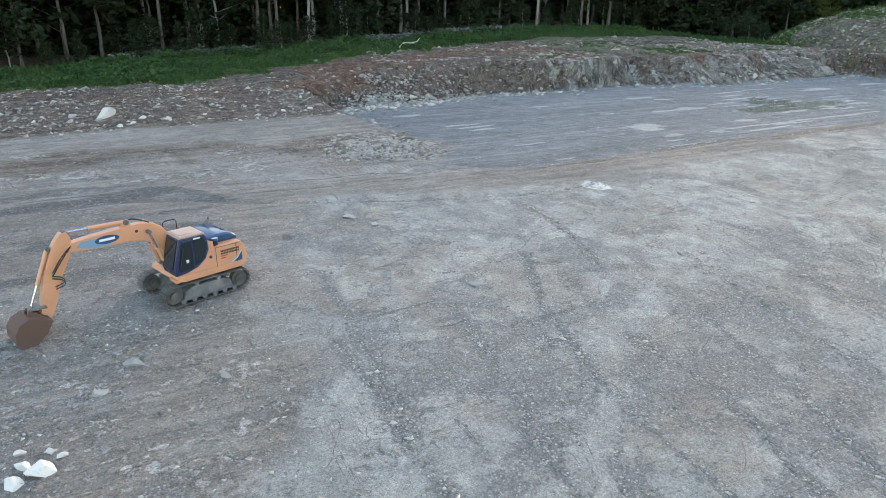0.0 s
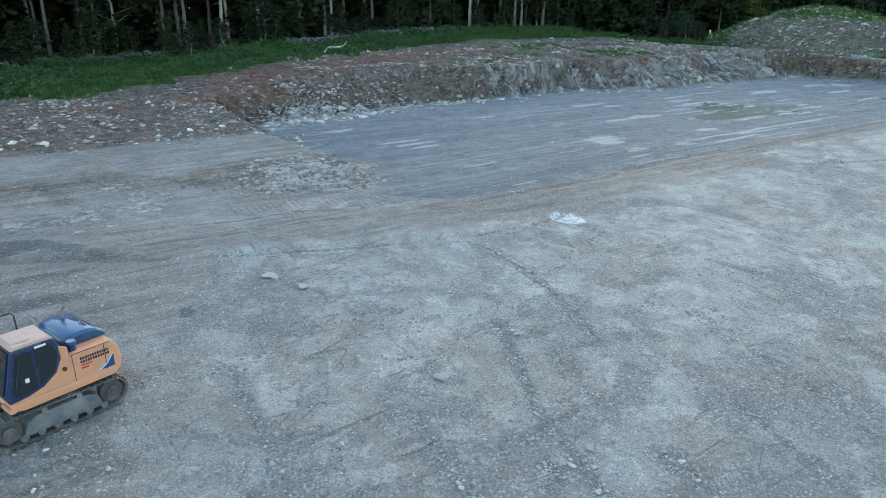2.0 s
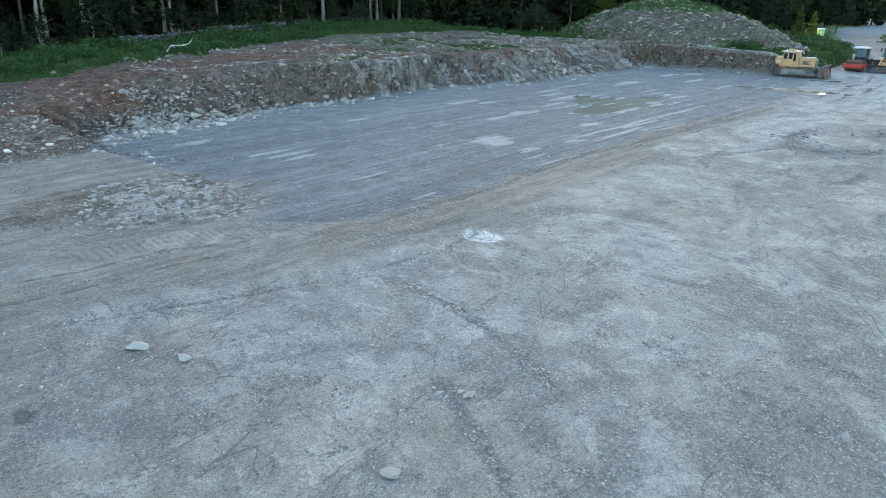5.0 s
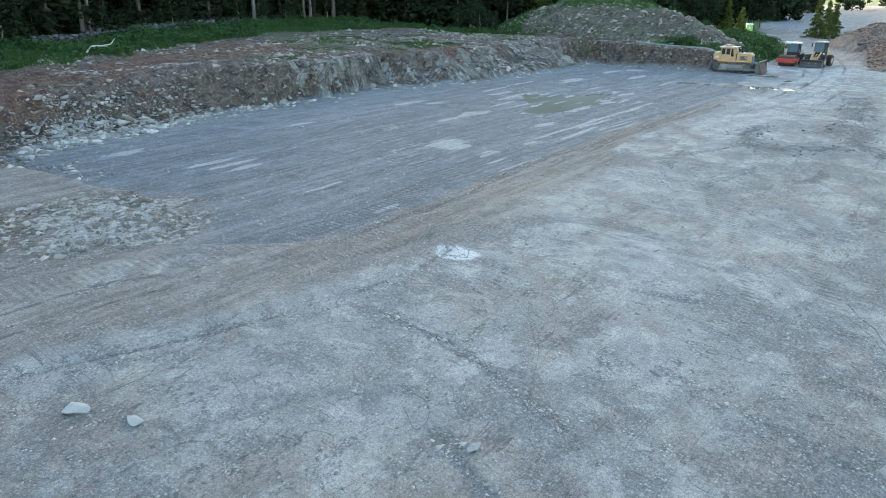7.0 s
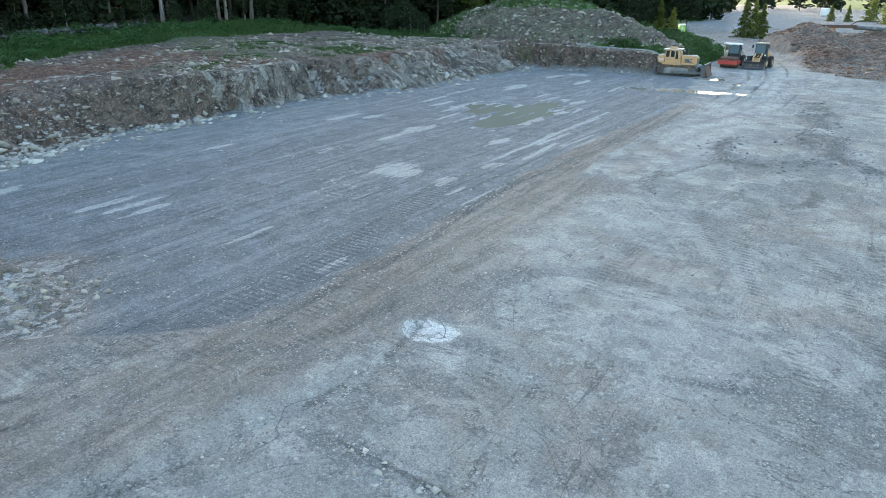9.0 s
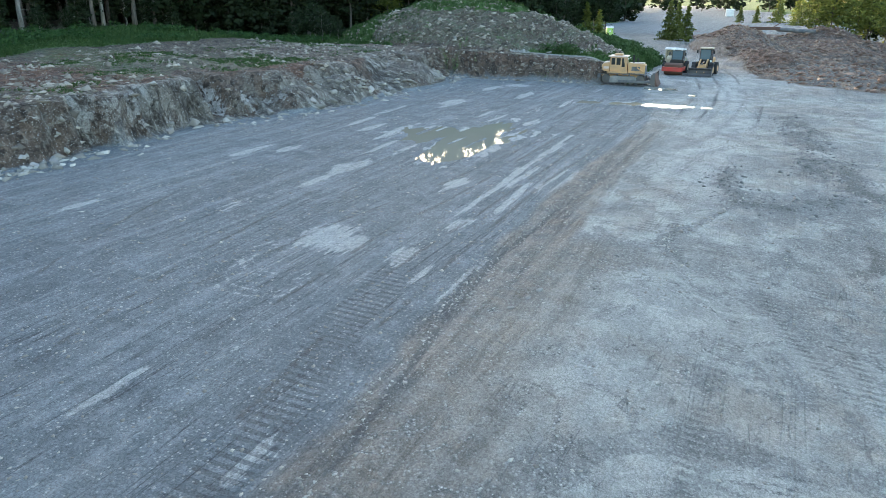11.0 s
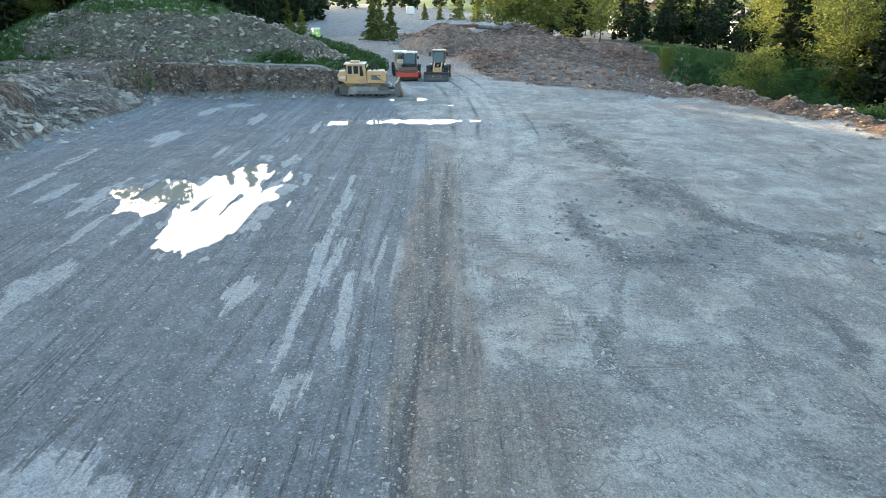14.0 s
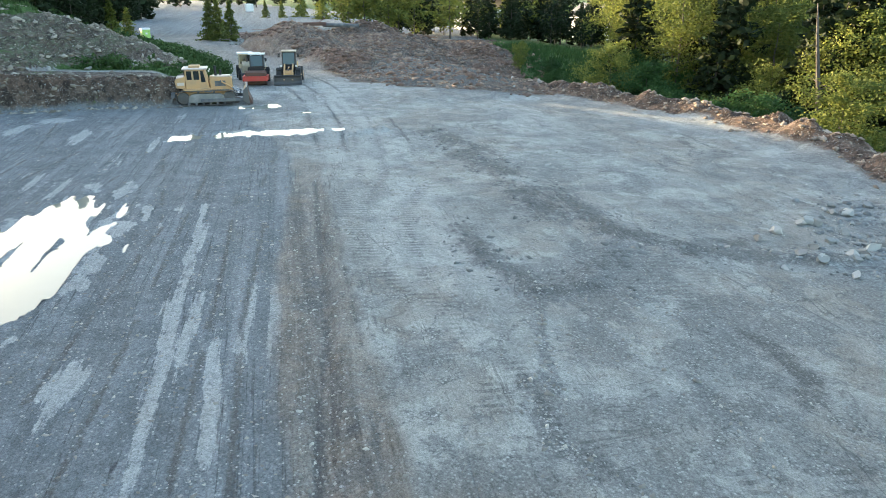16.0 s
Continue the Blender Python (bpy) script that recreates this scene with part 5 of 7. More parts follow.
for x, y, s in ((127, 71, 0.9), (131, 66, 0.85), (134, 70, 1.0), (138, 66.5, 0.9), (141, 68, 1.0), (144, 64.5, 0.8), (146.5, 67, 0.95), (149, 65.5, 0.85), (136, 63.5, 0.7), (152, 68, 0.9), (156, 71, 1.0), (124, 77, 1.0), (160, 75, 1.0), (130, 76, 1.0), (142, 73, 1.1), (150, 74, 1.1), (165, 80, 1.1), (172, 84, 1.1), (158, 82, 1.1), (168, 90, 1.1), (180, 92, 1.1)):
    plant((woods[0], spruces[0], woods[2], spruces[1])[int(x) % 4], x, y, x * 37, s * 0.85, "woodland_tree", "dark tree standing beside the mound and boulders", "trees beyond the mound")

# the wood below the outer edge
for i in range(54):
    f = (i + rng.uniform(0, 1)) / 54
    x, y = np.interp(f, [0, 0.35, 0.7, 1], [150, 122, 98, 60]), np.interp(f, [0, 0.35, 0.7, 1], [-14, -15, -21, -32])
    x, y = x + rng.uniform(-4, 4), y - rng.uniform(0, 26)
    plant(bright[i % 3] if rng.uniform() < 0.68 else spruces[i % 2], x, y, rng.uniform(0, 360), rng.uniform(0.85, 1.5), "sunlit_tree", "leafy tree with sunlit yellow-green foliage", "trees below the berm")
for i in range(30):
    f = (i + rng.uniform(0, 1)) / 30
    x, y = np.interp(f, [0, 0.35, 0.7, 1], [138, 118, 98, 66]), np.interp(f, [0, 0.35, 0.7, 1], [-8, -9, -14, -17])
    plant(bushes[2 if i % 4 else 0], x + rng.uniform(-3, 3), y - rng.uniform(2, 9), rng.uniform(0, 360), rng.uniform(0.8, 1.5), "bush", "green leafy bush on the slope below the berm", "bushes below the berm")
deep = np.random.default_rng(91)
for i in range(46):  # the dark depth of that wood
    plant(far[i % 2] if i % 3 else pines[i % 4], 56 + 118 * (i + deep.uniform(0, 1)) / 46, -52 - deep.uniform(0, 26), deep.uniform(0, 360), deep.uniform(1.1, 1.5), "woodland_tree", "tall dark tree deep in the wood below the berm", "trees below the berm")
# k=0 bushes take the sunlit leaf colour, k=2 the darker weed green
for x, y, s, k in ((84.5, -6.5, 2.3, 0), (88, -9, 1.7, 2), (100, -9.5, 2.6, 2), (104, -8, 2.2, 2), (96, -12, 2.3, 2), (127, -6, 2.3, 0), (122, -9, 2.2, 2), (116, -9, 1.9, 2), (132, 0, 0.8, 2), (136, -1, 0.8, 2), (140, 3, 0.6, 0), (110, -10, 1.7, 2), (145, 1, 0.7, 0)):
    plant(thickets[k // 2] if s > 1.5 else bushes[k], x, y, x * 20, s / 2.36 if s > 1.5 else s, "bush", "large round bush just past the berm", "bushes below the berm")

# small trees by the road and the lot, the belt behind the heaps, the far wood
for x, y, s in ((150, 62, 0.75), (153.5, 60.5, 0.6), (169, 50, 0.95), (166, 46.4, 0.85), (172, 49, 0.9), (254, 32, 1.1), (238, 27, 1.1), (252.5, 42.2, 0.6), (251.5, 37.6, 0.6)):
    plant(slim[int(x) % 2], x, y, x * 31, s, "roadside_tree", "small bright green tree in low sun", "trees by the lot")
for i in range(64):
    x = 182 + 30 * rng.uniform()
    y = 26 - 78 * (i + rng.uniform(0, 1)) / 64
    plant(belt[1 + i % 2] if rng.uniform() < (0.75 if y > 8 else 0.35) else (belt[0] if i % 2 else spruces[i % 2]), x, y, rng.uniform(0, 360), rng.uniform(0.6, 1.0), "far_tree", "tree in the sunlit belt behind the spoil heaps", "tree belt behind the heaps")
for i in range(80):
    x, y = 350 + 70 * rng.uniform(), -140 + 420 * (i + rng.uniform(0, 1)) / 80
    plant(far[i % 2], x, y, rng.uniform(0, 360), rng.uniform(0.8, 1.4), "distant_tree", "dark tree of the distant wood and its added sun screen", "distant wood")
for i in range(66):  # added trees, mostly out of view, that hide the low sun from the lot
    f = (i + rng.uniform(0, 1)) / 66
    x, y = np.interp(f, [0, 0.33, 0.34, 1], [203, 230, 268, 322]), np.interp(f, [0, 0.33, 0.34, 1], [147, 117, 149, 84])
    plant(far[i % 2], x + rng.uniform(-4, 4), y + rng.uniform(-3, 3), rng.uniform(0, 360), rng.uniform(0.85, 1.05), "distant_tree", "dark tree of the distant wood and its added sun screen", "distant wood")
for i in range(11):  # tall trees added past the toilet to lay shade on the heaps
    f = (i + rng.uniform(0, 1)) / 11
    plant(woods[i % 3], 192.5 + 5.5 * f + rng.uniform(-1, 1), 77 - 8 * f + rng.uniform(-1, 1), rng.uniform(0, 360), rng.uniform(0.7, 0.8), "woodland_tree", "tall dark tree added to shade the spoil heaps", "trees beyond the mound")
for i in range(10):  # trees added to the wood past the toilet to keep sun off the heaps
    f = (i + rng.uniform(0, 1)) / 10
    plant(woods[i % 3] if i % 2 else spruces[0], 180 + 14 * f + rng.uniform(-1, 1), 83 - 8 * f + rng.uniform(-1, 1), rng.uniform(0, 360), rng.uniform(0.8, 1.0), "woodland_tree", "tall dark tree added to shade the spoil heaps", "trees beyond the mound")
for i in range(26):  # added tall trees past the lot that shade the foot of the berm wood
    f = (i + rng.uniform(0, 1)) / 26
    plant(far[i % 2], 246 + rng.uniform(-5, 5), 75 + 31 * f, rng.uniform(0, 360), rng.uniform(1.2, 1.38), "distant_tree", "tall dark tree added to shade the berm wood", "distant wood")
for i in range(14):  # trees that close the wood's end behind the mound
    plant((spruces[i % 2], woods[i % 3])[i % 2], 92 + 1.6 * i + rng.uniform(-1, 1), 113 + rng.uniform(-2, 8) - 0.3 * i, rng.uniform(0, 360), rng.uniform(0.8, 1.0), "woodland_tree", "dark tree closing the end of the wood", "trees beyond the mound")
for x, y in ((108.5, 100.5), (111, 103), (113.5, 105), (116, 107), (119, 109.5), (121.5, 111.5), (118, 103.5), (120, 104.5), (122, 103.5), (123.5, 105.5), (121, 106.5)):
    plant(spruces[int(x) % 2], x, y, x * 71, 0.75, "woodland_spruce", "dense dark spruce behind the mound", "trees beyond the mound")
for x, y in ((124, 104), (126, 107), (128, 105), (130, 108), (127, 110), (132, 106), (125, 112), (134, 110)):
    plant(woods[0] if int(x) % 2 else spruces[0], x, y, x * 43, 1.05, "woodland_tree", "dark tree closing the end of the wood", "trees beyond the mound")
for i in range(60):  # the back of the forest
    x = -60 + 190 * (i + rng.uniform(0, 1)) / 60
    plant(far[0], x, wood_edge(x) + rng.uniform(22, 34), rng.uniform(0, 360), rng.uniform(0.8, 1.1), "woodland_spruce", "dark spruce closing the back of the forest", "forest behind the pit")
for x, y, s in ((103, 87, 0.75), (105.5, 90, 0.9), (108, 92.5, 0.8), (110, 90.5, 0.6), (101.5, 90.5, 0.7), (107, 87, 0.5)):
    plant(young[1], x, y, x * 53, s, "thicket_bush", "dense dark green shrub at the mound's end", "shrubs by the mound")


def dead_pine(x, y, turn):
    rng = np.random.default_rng(77)
    bm = bmesh.new()
    spine = [(0, 0, -0.5), (0.3, 0, 4), (1.0, 0.1, 9), (2.1, 0.1, 15), (2.7, 0.3, 18.5)]
    tube(bm, spine, [0.34, 0.3, 0.25, 0.16, 0.05], 9)
    ob = thing_at("dead_pine", "bare leaning pine trunk with a few dry branches", "tree", x, y, ground_z(x, y), turn)
    part("trunk", bm, PINE_BARK, ob, smooth=True)
    for i in range(9):
        h = rng.uniform(6, 17.5)
        bx = float(np.interp(h, [p[2] for p in spine], [p[0] for p in spine]))
        a, r = rng.uniform(0, 6.28), rng.uniform(0.8, 2.4)
        part("branch", tube(bmesh.new(), [(bx, 0.1, h), (bx + r * 0.6 * math.cos(a), r * 0.6 * math.sin(a), h + 0.25), (bx + r * math.cos(a), r * math.sin(a), h + rng.uniform(-0.2, 0.5))], [0.06, 0.04, 0.012], 5), PINE_BARK, ob)
    return ob


def thing_at(name, label, category, x, y, z, turn, group=""):
    ob = tagged(new(name, None), label, category, group)
    ob.matrix_world = pose(x, y, z, 0, 0, turn)
    return ob


dead_pine(102, -20, 60)

for proto in PROTOS:
    for o in (*proto.children_recursive, proto):
        bpy.data.objects.remove(o)


# ---- building blocks of the machines ----
def box(bm, x0, x1, y0, y1, z0, z1, slant=0.0):
    """A box; slant draws its top in towards the middle, as a share."""
    cx, cy = (x0 + x1) / 2, (y0 + y1) / 2
    k = 1 - slant
    low = [bm.verts.new(p) for p in ((x0, y0, z0), (x1, y0, z0), (x1, y1, z0), (x0, y1, z0))]
    top = [bm.verts.new((cx + (p.co.x - cx) * k, cy + (p.co.y - cy) * k, z1)) for p in low]
    bm.faces.new(low[::-1])
    bm.faces.new(top)
    for i in range(4):
        bm.faces.new((low[i], low[(i + 1) % 4], top[(i + 1) % 4], top[i]))
    return bm


def prism(bm, outline, y0, y1):
    """A plate with an outline in x and z, from y0 to y1."""
    a = [bm.verts.new((x, y0, z)) for x, z in outline]
    b = [bm.verts.new((x, y1, z)) for x, z in outline]
    bm.faces.new(a)
    bm.faces.new(b[::-1])
    n = len(a)
    for i in range(n):
        bm.faces.new((a[i], b[i], b[(i + 1) % n], a[(i + 1) % n]))
    bmesh.ops.recalc_face_normals(bm, faces=bm.faces)
    return bm


def rod(bm, p0, p1, r, sides=12, r1=None):
    return tube(bm, [p0, p1], [r, r if r1 is None else r1], sides)


def wheel(bm, x, y0, y1, z, r, sides=20):
    return rod(bm, (x, y0, z), (x, y1, z), r, sides)


def soft(bm, width=0.03, segments=2):
    bmesh.ops.remove_doubles(bm, verts=bm.verts, dist=1e-5)
    bmesh.ops.bevel(bm, geom=bm.edges[:], offset=width, segments=segments, affect="EDGES", clamp_overlap=True, profile=0.6)
    return bm


def made(fn, *args, bevel=0.0, **kw):
    bm = bmesh.new()
    fn(bm, *args, **kw)
    return soft(bm, bevel) if bevel else bm


def belt(x0, x1, z, r, y0, y1, pads, thick=0.035, bar=0.045):
    """Track shoes, one after another, round two wheels."""
    bm = bmesh.new()
    straight, half = x1 - x0, math.pi * r
    total = 2 * straight + 2 * half
    for i in range(pads):
        s = total * i / pads
        if s < straight:
            p, a = (x0 + s, z + r), 0
        elif s < straight + half:
            a = (s - straight) / r
            p = (x1 + r * math.sin(a), z + r * math.cos(a))
        elif s < 2 * straight + half:
            p, a = (x1 - (s - straight - half), z - r), math.pi
        else:
            a = math.pi + (s - 2 * straight - half) / r
            p = (x0 + r * math.sin(a), z + r * math.cos(a))
        m = Matrix.Translation((p[0], 0, p[1])) @ Matrix.Rotation(a, 4, "Y")
        w = total / pads * 0.46
        for q in ((-w, w, y0, y1, 0, thick), (-w, -w * 0.6, y0, y1, thick, thick + bar), (w * 0.25, w * 0.6, y0, y1, thick, thick + bar * 0.7)):
            first = len(bm.verts)
            box(bm, *q)
            bm.verts.ensure_lookup_table()
            bmesh.ops.transform(bm, matrix=m, verts=bm.verts[first:])
    return bm


def window_glass(name, tint=(0.02, 0.03, 0.035)):
    m, t, b = shader(name)
    b.inputs["Base Color"].default_value = (*tint, 1)
    b.inputs["Roughness"].default_value = 0.06
    b.inputs["IOR"].default_value = 1.5
    b.inputs["Transmission Weight"].default_value = 0.25
    at = node(t, "TexCoord").outputs["Object"]
    t.links.new(ramp(t, noise_node(t, 5, 4, 0.6, at), 0.4, 0.8, 0.04, 0.22), b.inputs["Roughness"])
    return m


PEACH = plain("orange_paint", (0.62, 0.285, 0.155), 0.42, dirt=(0.32, 0.2, 0.13), worn=0.4, coat=0.2)
NAVY = plain("navy_paint", (0.014, 0.026, 0.085), 0.25, worn=0.1, coat=0.5)
BLUE = plain("blue_paint", (0.008, 0.06, 0.15), 0.3, worn=0.15, coat=0.5)
OFF_WHITE = plain("off_white_paint", (0.6, 0.49, 0.43), 0.5, worn=0.3)
TRACK = plain("track_steel", (0.085, 0.08, 0.077), 0.6, 0.25, (0.27, 0.255, 0.23), 0.85)
FRAME = plain("frame_steel", (0.1, 0.105, 0.115), 0.6, 0.2, (0.29, 0.28, 0.26), 0.9)
DUSTY = plain("dusty_steel", (0.2, 0.195, 0.185), 0.75, 0.1, (0.36, 0.345, 0.32), 0.9)
PINKISH = plain("faded_roof_paint", (0.5, 0.34, 0.27), 0.5, worn=0.3)
BLACK = plain("black_rubber", (0.018, 0.018, 0.02), 0.7, worn=0.3)
CHROME = plain("piston_chrome", (0.6, 0.62, 0.64), 0.18, 1.0, worn=0.05)
RUSTY = plain("rusty_steel", (0.125, 0.075, 0.06), 0.75, 0.3, (0.22, 0.12, 0.08), 0.8)
CAT = plain("ochre_paint", (0.55, 0.325, 0.15), 0.55, dirt=(0.34, 0.27, 0.19), worn=0.6)
TAN = plain("tan_paint", (0.5, 0.42, 0.3), 0.55, worn=0.4)
RED = plain("red_paint", (0.48, 0.05, 0.035), 0.5, worn=0.35)
DUSTY_BLADE = plain("scraped_steel", (0.12, 0.12, 0.125), 0.45, 0.6, (0.2, 0.17, 0.14), 0.5)
LIME = plain("lime_plastic", (0.4, 0.62, 0.16), 0.45, worn=0.06)
WHITE = plain("white_paint", (0.75, 0.75, 0.73), 0.5, worn=0.15)
GLASS = window_glass("window_glass")
SKY_GLASS = window_glass("windscreen_glass", (0.05, 0.09, 0.11))
SEAT = plain("seat_cloth", (0.05, 0.055, 0.06), 0.9)


def thing(name, label, category, x, y, z, turn, group="", tilt=(0, 0)):
    ob = tagged(new(name, None), label, category, group)
    ob.matrix_world = pose(x, y, z, tilt[0], tilt[1], turn)
    return ob


def track_unit(owner, y0, y1, x0, x1, r, pads, frame_mat, rollers=6):
    """One crawler: belt, side frame, two wheels and the small rollers."""
    z = r + 0.07
    unit = part("track", belt(x0, x1, z, r, y0, y1, pads), TRACK, owner, "worn steel crawler track caked with dust")
    ym = (y0 + y1) / 2
    side = 1 if ym > 0 else -1
    bm = made(prism, [(x0 + 0.3, z - r * 0.72), (x0 + 0.42, z + r * 0.3), (x0 + 0.7, z + r * 0.62), (x1 - 0.7, z + r * 0.62), (x1 - 0.42, z + r * 0.3), (x1 - 0.3, z - r * 0.72)], ym - 0.215, ym + 0.215, bevel=0.04)
    part("track_frame", bm, frame_mat, unit, smooth=False)
    for nm, x in (("sprocket", x0), ("idler", x1)):
        bm = bmesh.new()
        wheel(bm, x, ym - 0.1, ym + 0.1, z, r * 0.86)
        wheel(bm, x, ym - 0.2, ym + 0.2, z, r * 0.46)
        wheel(bm, x, ym - 0.24, ym + 0.24, z, r * 0.25, 10)
        part(nm, bm, TRACK, unit)
    for i in range(rollers):
        x = x0 + (x1 - x0) * (i + 0.7) / (rollers + 0.4)
        part("track_roller", made(wheel, x, ym - 0.225, ym + 0.225, z - r + 0.1, 0.1, 12), FRAME, unit)
    for i in range(2):
        x = x0 + (x1 - x0) * (0.33 + 0.34 * i)
        part("carrier_roller", made(wheel, x, ym - 0.19, ym + 0.19, z + r - 0.09, 0.075, 12), FRAME, unit)
    step_y = ym + side * 0.22
    part("track_step", made(box, (x0 + x1) / 2 - 0.28, (x0 + x1) / 2 + 0.28, min(ym, step_y), max(ym, step_y), z + 0.02, z + 0.1, bevel=0.015), frame_mat, unit)
    return unit


def jack(owner, a, b, share, r, body, y=0.0, name="cylinder"):
    """A hydraulic cylinder from a to b (x, z), with its rod for the rest of the way."""
    a, b = Vector((a[0], y, a[1])), Vector((b[0], y, b[1]))
    m = a.lerp(b, share)
    c = part(name, made(rod, a, m, r, 14), body, owner, smooth=False)
    part("piston_rod", made(rod, m, b, r * 0.55, 12), CHROME, c, "bright chromed piston rod")
    for p in (a, b):
        part("pin", made(rod, p + Vector((0, -r * 1.5, 0)), p + Vector((0, r * 1.5, 0)), r * 1.15, 12), FRAME, c)
    return c


def hose(owner, points, r=0.02):
    pts = [Vector(p) for p in points]
    fine = []
    for i in range(len(pts) - 1):
        p0, p1, p2, p3 = pts[max(i - 1, 0)], pts[i], pts[i + 1], pts[min(i + 2, len(pts) - 1)]
        for k in range(6):
            t = k / 6
            fine.append(0.5 * ((2 * p1) + (p2 - p0) * t + (2 * p0 - 5 * p1 + 4 * p2 - p3) * t * t + (3 * p1 - p0 - 3 * p2 + p3) * t ** 3))
    fine.append(pts[-1])
    return part("hose", made(tube, fine, [r] * len(fine), 6), BLACK, owner, smooth=True)


def pane(owner, corners, material, name="window_pane", thick=0.02):
    """A glass plate through corners in one plane."""
    bm = bmesh.new()
    vs = [bm.verts.new(c) for c in corners]
    f = bm.faces.new(vs)
    bm.normal_update()
    n = f.normal * thick
    r = bmesh.ops.extrude_face_region(bm, geom=[f])
    bmesh.ops.translate(bm, vec=n, verts=[v for v in r["geom"] if isinstance(v, bmesh.types.BMVert)])
    bmesh.ops.recalc_face_normals(bm, faces=bm.faces)
    return part(name, bm, material, owner)


# ---- excavator ----
def excavator(x, y, turn):
    ex = thing("excavator", "orange crawler excavator with a navy cab, bucket resting on gravel", "excavator", x, y, ground_z(x, y) - 0.02, turn, tilt=(0, 0))
    for y0, y1 in ((0.74, 1.22), (-1.22, -0.74)):
        track_unit(ex, y0, y1, -1.3, 1.36, 0.37, 44, FRAME)
    part("car_body", made(box, -0.8, 0.85, -0.8, 0.8, 0.3, 0.75, bevel=0.08), FRAME, ex)
    part("swing_ring", made(rod, (0, 0, 0.72), (0, 0, 0.96), 0.52, 28), FRAME, ex)
    deck = part("deck", made(prism, [(1.2, 0.97), (1.12, 1.16), (-1.45, 1.16), (-1.6, 1.08), (-1.5, 0.93), (0.9, 0.9)], -1.15, 1.15, bevel=0.03), PEACH, ex)
    part("bumper_step", made(box, 1.1, 1.26, 0.6, 1.16, 0.93, 1.05, bevel=0.02), PEACH, deck)
    # engine house and counterweight
    house = part("engine_house", made(prism, [(-0.28, 1.14), (-0.34, 1.9), (-0.5, 1.97), (-1.5, 1.97), (-1.52, 1.14)], -1.12, 1.13, bevel=0.05), PEACH, ex)
    part("counterweight", made(prism, [(-1.35, 1.0), (-1.3, 1.99), (-1.52, 1.96), (-1.68, 1.75), (-1.74, 1.35), (-1.66, 1.05), (-1.5, 0.97)], -1.14, 1.14, bevel=0.09), PEACH, ex)
    for i in range(12):
        for k in range(2):
            x0 = -0.62 - i * 0.066
            part("vent_slot", made(box, x0 - 0.045, x0, 1.125, 1.142, 1.7 - k * 0.1, 1.77 - k * 0.1), BLACK, house, "dark vent slot")
    for z in (1.12, 1.93):
        part("panel_seam", made(box, -1.45, -0.44, 1.127, 1.137, z - 0.008, z + 0.008), BLACK, house)
    for xx in (-0.43, -1.28):
        part("panel_seam", made(box, xx - 0.008, xx + 0.008, 1.127, 1.138, 1.13, 1.93), BLACK, house)
    part("side_decal", made(prism, [(-1.12, 1.2), (-1.32, 1.32), (-1.5, 1.56), (-1.5, 1.2)], 1.132, 1.143), BLUE, house, "blue swoosh panel with illegible marks")
    part("side_decal", made(prism, [(-1.02, 1.2), (-1.3, 1.36), (-1.5, 1.62), (-1.5, 1.57), (-1.3, 1.3), (-1.12, 1.2)], 1.131, 1.141), plain("pale_blue_paint", (0.3, 0.5, 0.62), 0.4, worn=0.1), house, "pale blue swoosh stripe")
    for i, w in enumerate((0.3, 0.2)):
        part("decal_bar", made(box, -0.62 - w, -0.62, 1.131, 1.142, 1.52 - i * 0.09, 1.56 - i * 0.09), RED, house, "small dark red lettering bars")
    part("fuel_cap", made(rod, (-0.2, 1.12, 1.62), (-0.2, 1.16, 1.62), 0.06, 14), BLACK, house)
    hood = part("engine_hood", made(prism, [(-0.42, 1.96), (-0.46, 2.14), (-0.58, 2.25), (-0.78, 2.31), (-1.12, 2.31), (-1.36, 2.25), (-1.54, 2.12), (-1.62, 1.96)], -0.95, 0.72, bevel=0.13), BLUE, ex, "glossy dark blue engine hood", smooth=True)
    for i in range(6):
        part("vent_slot", made(box, -0.85 - i * 0.075, -0.81 - i * 0.075, 0.1, 0.42, 2.292, 2.306), BLACK, hood)
        part("vent_slot", made(box, -0.85 - i * 0.075, -0.81 - i * 0.075, -0.35, -0.03, 2.292, 2.306), BLACK, hood)
        part("vent_slot", made(box, -1.33 - 0.002 * i, -1.27, -0.1 + i * 0.085, -0.05 + i * 0.085, 2.2, 2.262), BLACK, hood)
    part("air_cleaner", made(rod, (-0.55, 0.92, 1.95), (-0.55, 0.92, 2.16), 0.1, 16, 0.11), NAVY, ex)
    part("cleaner_cap", made(rod, (-0.55, 0.92, 2.16), (-0.55, 0.92, 2.24), 0.13, 16, 0.12), BLUE, ex)
    bm = bmesh.new()
    tube(bm, [(-1.0, -0.55, 2.28), (-1.0, -0.55, 2.52), (-1.1, -0.55, 2.62)], [0.06, 0.06, 0.055], 12)
    part("exhaust_pipe", bm, FRAME, ex)
    # cab
    cab = part("cab", made(prism, [(1.2, 1.16), (1.26, 1.4), (0.95, 2.56), (0.85, 2.6), (-0.02, 2.6), (-0.2, 2.3), (-0.22, 1.16)], 0.1, 1.1, bevel=0.05), NAVY, ex, "navy blue cab shell with dark windows")
    part("cab_door", made(prism, [(1.17, 1.24), (1.21, 1.42), (0.93, 2.5), (0.85, 2.55), (0.03, 2.55), (-0.14, 2.28), (-0.16, 1.95), (0.0, 1.62), (0.35, 1.36), (0.75, 1.24)], 1.085, 1.125, bevel=0.015), NAVY, cab, "navy blue cab door frame")
